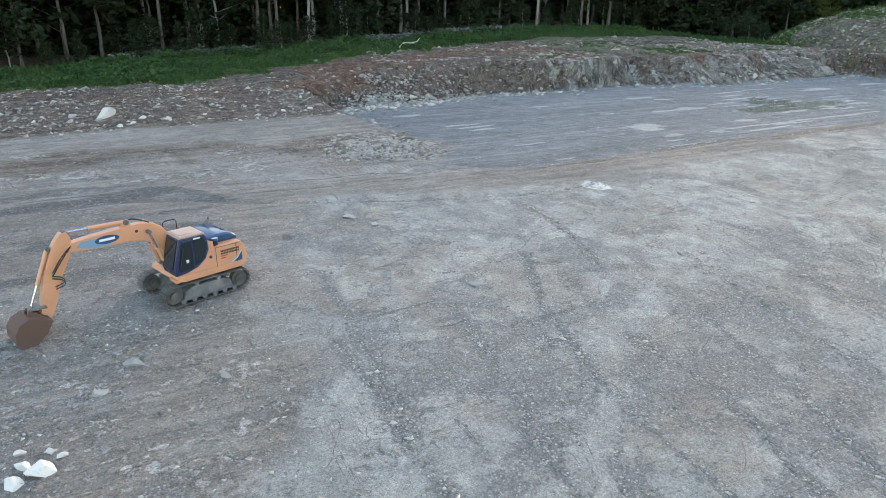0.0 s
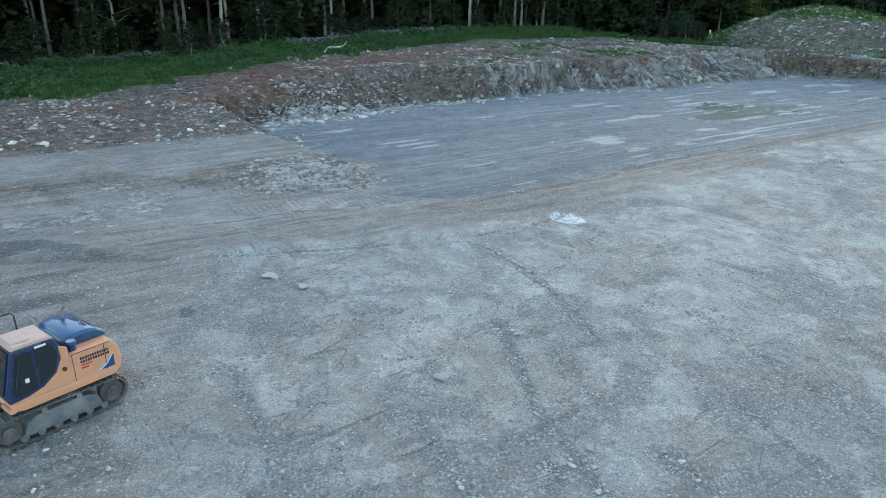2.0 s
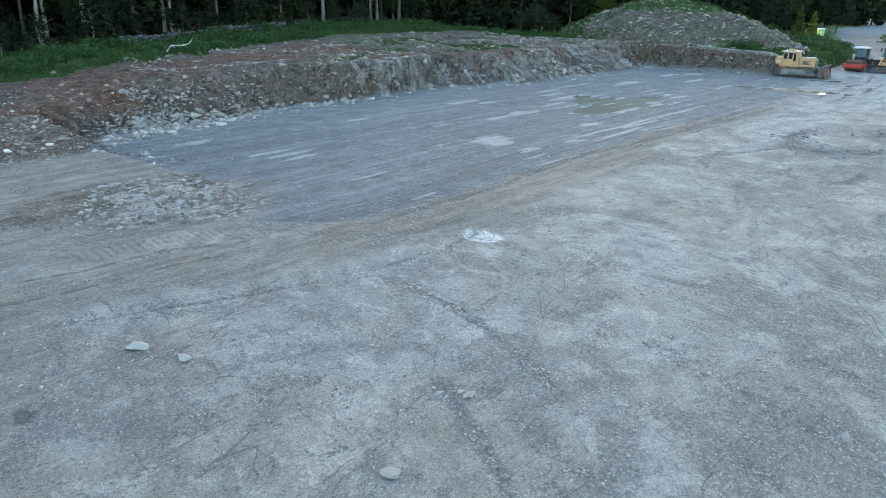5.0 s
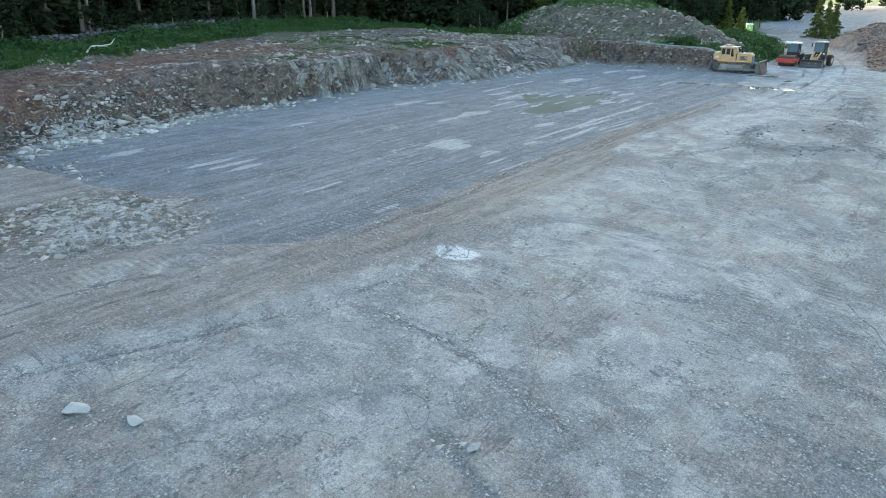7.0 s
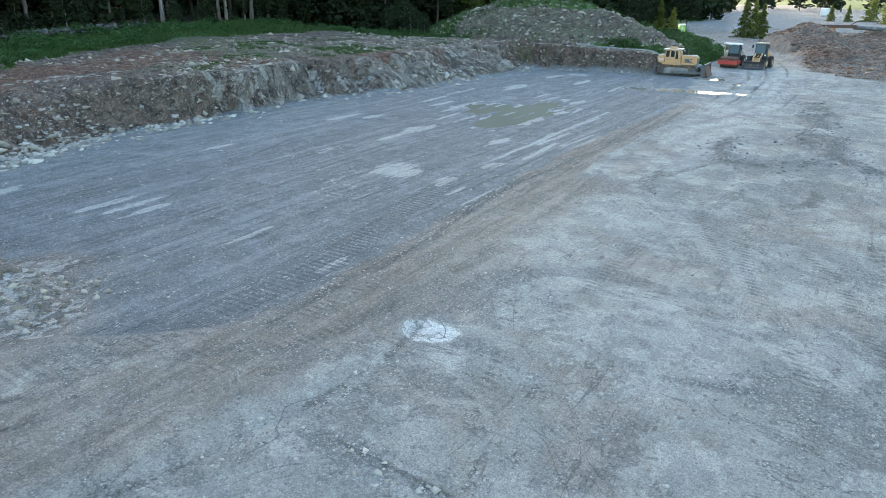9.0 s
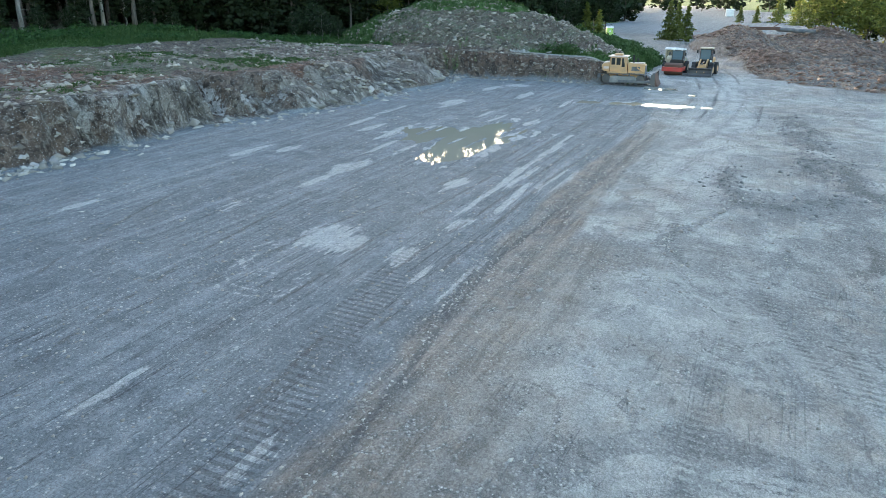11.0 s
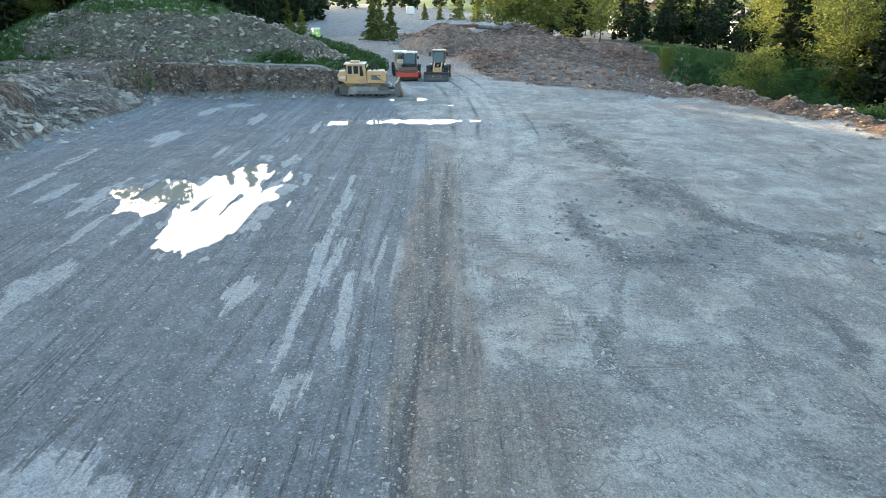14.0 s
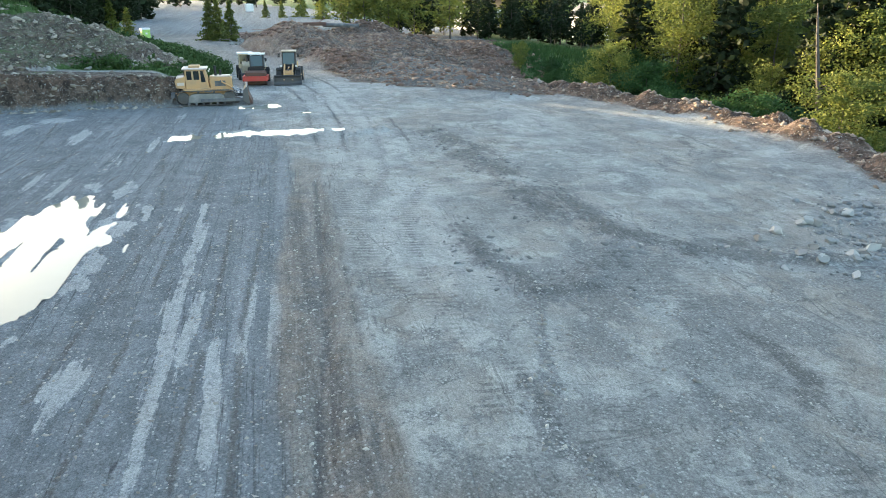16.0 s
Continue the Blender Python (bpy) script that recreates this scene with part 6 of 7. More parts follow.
    part("window_pane", made(prism, [(1.05, 1.32), (1.1, 1.45), (0.87, 2.42), (0.5, 2.44), (0.48, 1.38), (0.75, 1.31)], 1.12, 1.132), GLASS, cab, "dark door glass")
    part("window_pane", made(prism, [(0.42, 1.43), (0.44, 2.44), (0.04, 2.46), (-0.08, 2.24), (-0.09, 1.98), (0.03, 1.7), (0.2, 1.54)], 1.12, 1.132), GLASS, cab, "dark rear side glass")
    pane(cab, [(1.275, 0.2, 1.42), (1.275, 1.02, 1.42), (0.985, 1.02, 2.5), (0.985, 0.2, 2.5)], GLASS, "windscreen")
    part("side_cowl", made(prism, [(1.19, 1.17), (0.75, 1.225), (0.35, 1.345), (0.0, 1.605), (-0.17, 1.95), (-0.15, 2.3), (-0.36, 2.2), (-0.36, 1.17)], 1.09, 1.128), PEACH, cab, "orange cowl curving behind the cab door")
    part("roof", made(prism, [(0.95, 2.57), (0.9, 2.66), (-0.02, 2.66), (-0.08, 2.57)], 0.06, 1.12, bevel=0.03), PINKISH, cab, "faded pinkish cab roof")
    part("roof_hatch", made(box, 0.42, 0.85, 0.22, 0.95, 2.655, 2.685, bevel=0.012), PINKISH, cab)
    part("door_handle", made(rod, (0.44, 1.13, 1.75), (0.44, 1.17, 1.95), 0.015, 6), BLACK, cab)
    part("handrail", made(tube, [(1.02, 1.14, 1.55), (1.0, 1.18, 1.6), (0.84, 1.18, 2.2), (0.84, 1.14, 2.24)], [0.013] * 4, 6), BLACK, cab)
    part("sticker", made(box, 0.66, 0.76, 1.131, 1.136, 1.62, 1.74), WHITE, cab, "small pale sticker")
    part("roof_lettering_bar", made(box, 0.12, 0.4, 1.124, 1.131, 2.45, 2.51), WHITE, cab, "white lettering bar")
    # guard rail on the tool box side
    part("guard_rail", made(tube, [(0.62, -0.95, 1.9), (0.6, -0.95, 2.66), (0.52, -0.95, 2.74), (0.14, -0.95, 2.74), (0.06, -0.95, 2.66), (0.04, -0.95, 1.9)], [0.022] * 6, 8), BLACK, ex, smooth=True)
    part("tool_box", made(box, -0.3, 0.85, -1.12, -0.5, 1.15, 1.92, bevel=0.05), PEACH, ex)
    # boom, arm, bucket
    boom = part("boom", made(prism, [(0.5, 1.25), (0.47, 1.6), (0.72, 2.4), (1.05, 2.88), (1.42, 3.11), (1.9, 3.17), (2.6, 3.14), (3.5, 3.08), (4.25, 3.0), (4.42, 2.86), (4.32, 2.66), (3.3, 2.6), (2.3, 2.6), (1.75, 2.5), (1.38, 2.28), (1.12, 1.95), (0.95, 1.3), (0.72, 1.15)], -0.27, 0.08, bevel=0.03), PEACH, ex)
    part("boom_badge", made(prism, [(3.05 + 0.42 * math.cos(a), 2.86 + 0.15 * math.sin(a)) for a in np.linspace(0, 2 * math.pi, 25)[:-1]], 0.08, 0.094), BLUE, boom, "blue oval badge with white bar")
    part("badge_bar", made(box, 2.78, 3.32, 0.094, 0.1, 2.82, 2.91), WHITE, boom, "white lettering bar")
    part("boom_stripe", made(prism, [(2.9, 2.64), (3.3, 2.98), (3.95, 2.96), (4.1, 2.8), (3.6, 2.66)], 0.081, 0.09), plain("steel_blue_paint", (0.16, 0.3, 0.42), 0.4, worn=0.2), boom, "grey-blue stripe on the boom")
    part("boom_eye", made(rod, (1.62, -0.3, 2.84), (1.62, 0.11, 2.84), 0.09, 18), PEACH, boom)
    part("boom_hole", made(rod, (2.0, 0.078, 2.92), (2.0, 0.086, 2.92), 0.055, 14), BLACK, boom)
    for yy in (-0.42, 0.2):
        jack(ex, (1.1, 1.35), (1.62, 2.84), 0.55, 0.07, PEACH, yy, "boom_cylinder")
    arm = part("arm", made(prism, [(4.32, 3.44), (4.5, 3.4), (4.72, 3.15), (4.9, 2.85), (5.22, 2.1), (5.5, 1.05), (5.54, 0.62), (5.42, 0.42), (5.24, 0.52), (5.02, 0.95), (4.7, 1.85), (4.34, 2.5), (4.2, 2.75), (4.2, 3.2)], -0.24, 0.05, bevel=0.03), PEACH, ex)
    jack(ex, (2.3, 3.3), (4.36, 3.36), 0.62, 0.085, PEACH, -0.09, "arm_cylinder")
    jack(ex, (4.95, 2.95), (5.78, 1.02), 0.62, 0.07, PEACH, -0.09, "bucket_cylinder")
    part("cylinder_bracket", made(prism, [(2.1, 3.1), (2.2, 3.38), (2.4, 3.38), (2.55, 3.1)], -0.18, 0.0, bevel=0.02), PEACH, boom)
    part("link", made(prism, [(5.3, 0.92), (5.36, 1.05), (5.82, 1.06), (5.84, 0.96)], -0.26, 0.08, bevel=0.02), FRAME, arm)
    part("link", made(prism, [(5.76, 1.06), (5.88, 1.02), (5.94, 0.6), (5.82, 0.58)], -0.2, 0.02, bevel=0.02), FRAME, arm)
    for off in (0.0, 0.09):
        hose(arm, [(4.25, 0.07, 2.9), (4.62, 0.17, 2.62 - off), (4.86, 0.16, 2.3 - off), (4.96, 0.07, 2.1 - off)], 0.022)
        hose(boom, [(1.5, 0.05, 3.15), (1.9, -0.02 - off, 3.32), (2.2, -0.06, 3.36), (2.5, -0.09, 3.2)], 0.022)
        hose(arm, [(5.0, 0.07, 2.0 - off), (4.72, 0.12, 1.9 - off), (4.66, 0.13, 1.72 - off), (4.95, 0.07, 1.6 - off)], 0.02)
    bucket = bmesh.new()
    curve = [(5.3, 0.56), (5.62, 0.78), (6.0, 0.84), (6.32, 0.7), (6.5, 0.42), (6.52, 0.08), (6.4, -0.2), (6.2, -0.34)]
    inner = [(5.36, 0.5), (5.63, 0.72), (5.98, 0.77), (6.27, 0.65), (6.44, 0.4), (6.46, 0.1), (6.35, -0.16), (6.18, -0.28)]
    prism(bucket, curve + inner[::-1], -0.62, 0.44)
    bk = part("bucket", bucket, RUSTY, ex, "rust-brown worn digging bucket")
    for yy in (-0.62, 0.41):
        part("bucket_side", made(prism, inner + [(5.9, -0.1), (5.55, 0.2)], yy, yy + 0.03), RUSTY, bk)
    for i in range(5):
        yy = -0.58 + 0.24 * i
        part("bucket_tooth", made(prism, [(6.25, -0.36), (6.17, -0.24), (5.92, -0.36)], yy, yy + 0.09), DUSTY_BLADE, bk)
    part("bucket_ear", made(prism, [(5.3, 0.42), (5.36, 0.66), (5.9, 1.0), (6.0, 0.82), (5.6, 0.74)], -0.3, -0.24), RUSTY, bk)
    part("bucket_ear", made(prism, [(5.3, 0.42), (5.36, 0.66), (5.9, 1.0), (6.0, 0.82), (5.6, 0.74)], 0.06, 0.12), RUSTY, bk)
    return ex


excavator(2.9, 27.2, 198)


# ---- bulldozer ----
def bulldozer(x, y, z, turn):
    dz = thing("bulldozer", "dusty ochre bulldozer parked by the pit wall", "bulldozer", x, y, z, turn)
    for y0, y1 in ((0.75, 1.25), (-1.25, -0.75)):
        track_unit(dz, y0, y1, -1.85, 1.5, 0.5, 42, DUSTY, 6)
        yy = y1 + 0.06 if y0 > 0 else y0 - 0.2
        part("push_arm", made(box, -0.6, 2.55, yy, yy + 0.14, 0.28, 0.52, bevel=0.03), FRAME, dz)
    part("chassis", made(box, -1.9, 1.7, -0.7, 0.7, 0.45, 1.2, bevel=0.06), CAT, dz)
    part("fender", made(box, -1.75, 0.2, -1.2, 1.2, 1.12, 1.24, bevel=0.03), CAT, dz)
    part("engine_hood", made(prism, [(0.15, 1.15), (0.15, 2.1), (1.72, 1.98), (1.8, 1.9), (1.8, 0.8), (0.6, 0.8)], -0.55, 0.55, bevel=0.05), CAT, dz)
    part("hood_top", made(box, 0.3, 1.65, -0.42, 0.42, 2.03, 2.12, bevel=0.02), OFF_WHITE, dz, "pale hood top")
    part("grille", made(box, 1.79, 1.84, -0.48, 0.48, 0.85, 1.85, bevel=0.01), FRAME, dz)
    part("fuel_tank", made(prism, [(-1.65, 1.2), (-1.6, 2.15), (-2.25, 2.0), (-2.4, 1.85), (-2.3, 1.3)], -0.85, 0.85, bevel=0.06), CAT, dz)
    part("tank_top", made(box, -2.25, -1.66, -0.8, 0.8, 2.0, 2.12, bevel=0.03), OFF_WHITE, dz, "pale tank top")
    part("tank_stripe", made(box, -2.2, -1.7, -0.875, -0.855, 1.5, 1.72), OFF_WHITE, dz, "pale lettering panel")
    cab = part("cab", made(prism, [(-1.6, 1.2), (-1.6, 2.66), (-0.18, 2.66), (-0.04, 2.1), (0.12, 1.2)], -0.78, 0.78, bevel=0.05), CAT, dz)
    part("roof", made(box, -1.8, 0.05, -0.92, 0.92, 2.64, 2.75, bevel=0.04), OFF_WHITE, cab, "pale cab roof")
    part("air_conditioner", made(box, -1.3, -0.5, -0.42, 0.42, 2.73, 2.92, bevel=0.05), CAT, cab)
    for side in (-1, 1):
        yy = 0.775 * side
        lo, hi = min(yy, yy + 0.012 * side), max(yy, yy + 0.012 * side)
        part("window_pane", made(prism, [(-1.48, 1.9), (-1.48, 2.54), (-1.12, 2.54), (-1.12, 1.9)], lo, hi), GLASS, cab)
        part("window_pane", made(prism, [(-0.98, 1.9), (-0.98, 2.54), (-0.58, 2.54), (-0.58, 1.9)], lo, hi), GLASS, cab)
        part("window_pane", made(prism, [(-0.46, 1.7), (-0.46, 2.54), (-0.26, 2.54), (-0.17, 2.1), (-0.12, 1.7)], lo, hi), GLASS, cab)
        rodside = 0.62 * side
        jack(dz, (0.95, 1.72), (2.35, 0.85), 0.55, 0.06, CAT, rodside, "lift_cylinder")
    pane(cab, [(-0.1, -0.6, 2.0), (-0.1, 0.6, 2.0), (-0.19, 0.6, 2.56), (-0.19, -0.6, 2.56)], SKY_GLASS, "windscreen")
    pane(cab, [(-1.66, 0.6, 2.15), (-1.66, -0.6, 2.15), (-1.66, -0.6, 2.56), (-1.66, 0.6, 2.56)], GLASS, "rear_window")
    for side in (-1, 1):
        part("handrail", made(tube, [(-0.1, 0.86 * side, 1.3), (-0.12, 0.9 * side, 1.9), (-0.24, 0.9 * side, 2.5), (-0.26, 0.84 * side, 2.6)], [0.018] * 4, 6), CAT, cab)
        part("side_step", made(box, -0.25, 0.25, 1.22 * side - 0.12, 1.22 * side + 0.12, 1.0, 1.06, bevel=0.01), FRAME, dz)
        part("hood_vent", made(box, 0.5, 1.3, 0.545 * side - 0.012, 0.545 * side + 0.012, 1.35, 1.75), FRAME, dz, "dark side grille of the engine")
        part("headlight", made(rod, (0.1, 0.6 * side, 2.5), (0.2, 0.6 * side, 2.5), 0.07, 12), WHITE, dz)
    part("soil_load", made(prism, [(2.62, 0.2), (2.9, 0.05), (3.25, 0.0), (3.05, 0.5), (2.85, 1.0), (2.72, 1.15)], -1.3, 1.2, bevel=0.12), RUSTY, dz, "brown soil caked on the blade")
    part("exhaust_pipe", made(rod, (0.6, -0.2, 2.1), (0.6, -0.2, 2.85), 0.1, 14), BLACK, dz, "black exhaust stack")
    part("air_intake", made(rod, (0.95, 0.25, 2.1), (0.95, 0.25, 2.5), 0.09, 14), BLACK, dz)
    blade = bmesh.new()
    front = [(2.95, 0.02), (2.72, 0.25), (2.62, 0.6), (2.68, 1.0), (2.9, 1.32)]
    prism(blade, front + [(2.82, 1.36), (2.58, 1.03), (2.52, 0.6), (2.62, 0.2), (2.88, 0.0)], -1.65, 1.65)
    bl = part("blade", blade, DUSTY_BLADE, dz, "scraped grey dozer blade")
    for side in (-1, 1):
        part("blade_end", made(prism, [(3.0, 0.02), (2.6, 0.2), (2.5, 0.6), (2.6, 1.1), (2.9, 1.38)], 1.65 * side - 0.02, 1.65 * side + 0.02), DUSTY_BLADE, bl)
    part("ripper_beam", made(box, -2.75, -2.45, -0.9, 0.9, 0.62, 0.95, bevel=0.04), FRAME, dz)
    for side in (-0.7, 0, 0.7):
        part("ripper_shank", made(prism, [(-2.6, 0.95), (-2.5, 0.9), (-2.75, 0.25), (-2.62, 0.12), (-2.9, 0.2)], side - 0.05, side + 0.05), FRAME, dz)
    part("ripper_arm", made(prism, [(-1.8, 0.7), (-1.8, 0.95), (-2.5, 0.9), (-2.5, 0.65)], -0.5, 0.5, bevel=0.03), CAT, dz)
    dz.matrix_world = dz.matrix_world @ Matrix.Scale(1.13, 4)
    return dz


bulldozer(100.9, 44.4, 2.0, -88)


def tyre(owner, x, y0, y1, r, rim):
    bm = bmesh.new()
    tube(bm, [(x, y0, r), (x, y0 + 0.06, r), (x, y1 - 0.06, r), (x, y1, r)], [r * 0.86, r, r, r * 0.86], 24)
    n = 18
    for i in range(n):
        a = 2 * math.pi * i / n
        first = len(bm.verts)
        box(bm, -0.05, 0.05, y0 + 0.02, y1 - 0.02, r - 0.03, r + 0.035)
        bm.verts.ensure_lookup_table()
        bmesh.ops.transform(bm, matrix=Matrix.Translation((x, 0, r)) @ Matrix.Rotation(a, 4, "Y"), verts=bm.verts[first:])
    w = part("wheel", bm, BLACK, owner, "lugged black tyre")
    part("rim", made(wheel, x, y0 - 0.015, y1 + 0.015, r, r * 0.5, 20), rim, w)
    return w


# ---- soil roller ----
def roller(x, y, z, turn):
    ro = thing("soil_compactor", "soil compactor with a red drum frame and glazed cab", "roller", x, y, z, turn)
    drum = part("drum", made(wheel, 1.55, -1.02, 1.02, 0.72, 0.72, 40), RUSTY, ro, "earth-brown steel drum", smooth=False)
    frame_bm = bmesh.new()
    box(frame_bm, 0.7, 2.55, 1.06, 1.22, 0.55, 0.98)
    box(frame_bm, 0.7, 2.55, -1.22, -1.06, 0.55, 0.98)
    box(frame_bm, 2.36, 2.58, -1.22, 1.22, 0.5, 0.98)
    box(frame_bm, 0.6, 0.82, -1.22, 1.22, 0.5, 0.98)
    part("drum_frame", frame_bm, RED, ro, "red drum frame")
    part("scraper", made(box, 2.3, 2.4, -1.0, 1.0, 0.98, 1.3, bevel=0.02), RUSTY, ro, "rusty scraper plate")
    part("hitch", made(box, 0.0, 0.7, -0.35, 0.35, 0.5, 0.95, bevel=0.05), FRAME, ro)
    part("chassis", made(box, -2.3, 0.1, -0.62, 0.62, 0.55, 1.2, bevel=0.06), FRAME, ro)
    part("engine_hood", made(prism, [(-0.95, 1.15), (-0.95, 2.0), (-2.2, 1.75), (-2.5, 1.5), (-2.45, 1.0)], -0.75, 0.75, bevel=0.07), TAN, ro, "tan engine hood")
    cab = part("cab", made(prism, [(0.1, 1.2), (0.12, 1.7), (-0.1, 2.85), (-0.95, 2.85), (-0.98, 1.2)], -0.72, 0.72, bevel=0.05), BLACK, ro, "black cab frame")
    part("roof", made(box, -1.08, 0.05, -0.82, 0.82, 2.84, 2.98, bevel=0.04), WHITE, cab, "white cab roof")
    part("beacon_box", made(box, -0.6, -0.2, -0.35, 0.35, 2.97, 3.08, bevel=0.03), WHITE, cab)
    pane(cab, [(0.14, -0.6, 1.72), (0.14, 0.6, 1.72), (-0.06, 0.6, 2.76), (-0.06, -0.6, 2.76)], SKY_GLASS, "windscreen")
    for side in (-1, 1):
        lo, hi = sorted((0.72 * side, 0.735 * side))
        part("window_pane", made(prism, [(0.0, 1.5), (-0.15, 2.72), (-0.85, 2.72), (-0.85, 1.5)], lo, hi), SKY_GLASS, cab)
        part("mirror", made(box, 0.1, 0.16, 0.95 * side - 0.1, 0.95 * side + 0.1, 2.2, 2.55, bevel=0.02), BLACK, cab)
        part("mirror_arm", made(rod, (0.0, 0.72 * side, 2.6), (0.12, 0.95 * side, 2.5), 0.015, 6), BLACK, cab)
        part("headlight", made(rod, (0.08, 0.5 * side, 2.86), (0.16, 0.5 * side, 2.86), 0.08, 12), WHITE, cab)
    tyre(ro, -1.45, 0.62, 1.12, 0.72, TAN)
    tyre(ro, -1.45, -1.12, -0.62, 0.72, TAN)
    return ro


roller(112.6, 40.6, ground_z(111.5, 40.6), 176)


# ---- wheel loader ----
def loader(x, y, z, turn):
    lo_ = thing("wheel_loader", "wheel loader with a grey bucket lowered to the road", "wheel loader", x, y, z, turn)
    bm = bmesh.new()
    prism(bm, [(2.9, 0.04), (2.1, 0.08), (1.95, 0.3), (2.0, 0.75), (2.25, 1.0), (2.32, 0.97), (2.09, 0.72), (2.04, 0.32), (2.16, 0.14), (2.9, 0.09)], -1.38, 1.38)
    bk = part("bucket", bm, DUSTY_BLADE, lo_, "wide grey steel bucket")
    for side in (-1, 1):
        part("bucket_side", made(prism, [(2.9, 0.05), (2.1, 0.08), (1.95, 0.3), (2.0, 0.75), (2.28, 0.98), (2.55, 0.5)], 1.38 * side - 0.02, 1.38 * side + 0.02), DUSTY_BLADE, bk)
        part("lift_arm", made(prism, [(0.35, 1.75), (0.5, 1.95), (1.3, 1.5), (2.1, 0.55), (2.0, 0.3), (1.75, 0.55), (1.1, 1.25)], 0.42 * side - 0.07, 0.42 * side + 0.07, bevel=0.02), CAT, lo_)
        jack(lo_, (0.4, 1.0), (1.45, 1.2), 0.6, 0.06, CAT, 0.42 * side, "lift_cylinder")
        tyre(lo_, 0.95, 0.72 * side - 0.0 if side > 0 else -1.24, 1.24 if side > 0 else -0.72, 0.7, CAT)
        tyre(lo_, -1.75, 0.72 if side > 0 else -1.24, 1.24 if side > 0 else -0.72, 0.7, CAT)
        part("headlight", made(box, 0.52, 0.62, 0.78 * side - 0.1, 0.78 * side + 0.1, 1.62, 1.8, bevel=0.02), WHITE, lo_)
        part("fender", made(prism, [(0.2, 1.35), (0.3, 1.55), (1.3, 1.6), (1.45, 1.4)], 1.0 * side - 0.25, 1.0 * side + 0.25, bevel=0.02), BLACK, lo_)
    jack(lo_, (0.55, 1.6), (1.6, 1.45), 0.6, 0.07, CAT, 0.0, "tilt_cylinder")
    part("front_frame", made(box, 0.2, 1.5, -0.4, 0.4, 0.5, 1.3, bevel=0.06), CAT, lo_)
    part("rear_frame", made(box, -2.6, 0.0, -0.55, 0.55, 0.5, 1.3, bevel=0.06), FRAME, lo_)
    part("engine_hood", made(prism, [(-1.1, 1.2), (-1.1, 2.1), (-2.5, 1.95), (-2.8, 1.7), (-2.75, 0.9)], -0.7, 0.7, bevel=0.08), CAT, lo_)
    cab = part("cab", made(prism, [(0.1, 1.2), (0.2, 1.8), (0.0, 3.1), (-1.05, 3.1), (-1.1, 1.2)], -0.68, 0.68, bevel=0.05), BLACK, lo_, "black cab frame")
    part("roof", made(box, -1.15, 0.12, -0.75, 0.75, 3.08, 3.22, bevel=0.05), TAN, cab)
    pane(cab, [(0.2, -0.58, 1.85), (0.2, 0.58, 1.85), (0.03, 0.58, 3.0), (0.03, -0.58, 3.0)], SKY_GLASS, "windscreen")
    for side in (-1, 1):
        lo, hi = sorted((0.68 * side, 0.695 * side))
        part("window_pane", made(prism, [(0.05, 1.7), (-0.08, 3.0), (-0.95, 3.0), (-0.95, 1.7)], lo, hi), SKY_GLASS, cab)
        part("mirror", made(box, 0.1, 0.16, 0.98 * side - 0.09, 0.98 * side + 0.09, 2.55, 2.95, bevel=0.02), BLACK, cab)
        part("mirror_arm", made(rod, (0.0, 0.68 * side, 3.0), (0.12, 0.98 * side, 2.9), 0.015, 6), BLACK, cab)
    return lo_


loader(112.6, 37.3, ground_z(112, 37.3), 174)


# ---- a second tractor, half hidden behind the roller ----
def site_tractor(x, y, z, turn):
    st = thing("site_tractor", "tan site tractor parked behind the soil compactor", "tractor", x, y, z, turn)
    part("chassis", made(box, -1.6, 1.6, -0.5, 0.5, 0.55, 1.2, bevel=0.05), TAN, st)
    part("engine_hood", made(prism, [(0.4, 1.1), (0.4, 1.85), (1.6, 1.7), (1.75, 1.5), (1.75, 0.9)], -0.45, 0.45, bevel=0.05), TAN, st)
    cab = part("cab", made(prism, [(0.4, 1.1), (0.3, 2.6), (-1.1, 2.6), (-1.2, 1.1)], -0.75, 0.75, bevel=0.04), TAN, st)
    part("roof", made(box, -1.25, 0.45, -0.85, 0.85, 2.58, 2.72, bevel=0.04), WHITE, cab, "white cab roof")
    for side in (-1, 1):
        lo, hi = sorted((0.75 * side, 0.765 * side))
        part("window_pane", made(prism, [(0.25, 1.7), (0.2, 2.45), (-0.95, 2.45), (-1.0, 1.7)], lo, hi), GLASS, cab)
        tyre(st, -0.9, 0.6 if side > 0 else -1.05, 1.05 if side > 0 else -0.6, 0.66, TAN)
        tyre(st, 1.2, 0.6 if side > 0 else -0.95, 0.95 if side > 0 else -0.6, 0.48, TAN)
    pane(cab, [(0.41, -0.6, 1.6), (0.41, 0.6, 1.6), (0.34, 0.6, 2.5), (0.34, -0.6, 2.5)], GLASS, "windscreen")
    part("rear_bucket", made(prism, [(1.8, 0.1), (2.3, 0.15), (2.35, 0.8), (2.2, 0.8), (1.95, 0.35)], -0.7, 0.7, bevel=0.02), FRAME, st)
    return st


site_tractor(116.6, 41.9, ground_z(116.6, 41.9), 185)


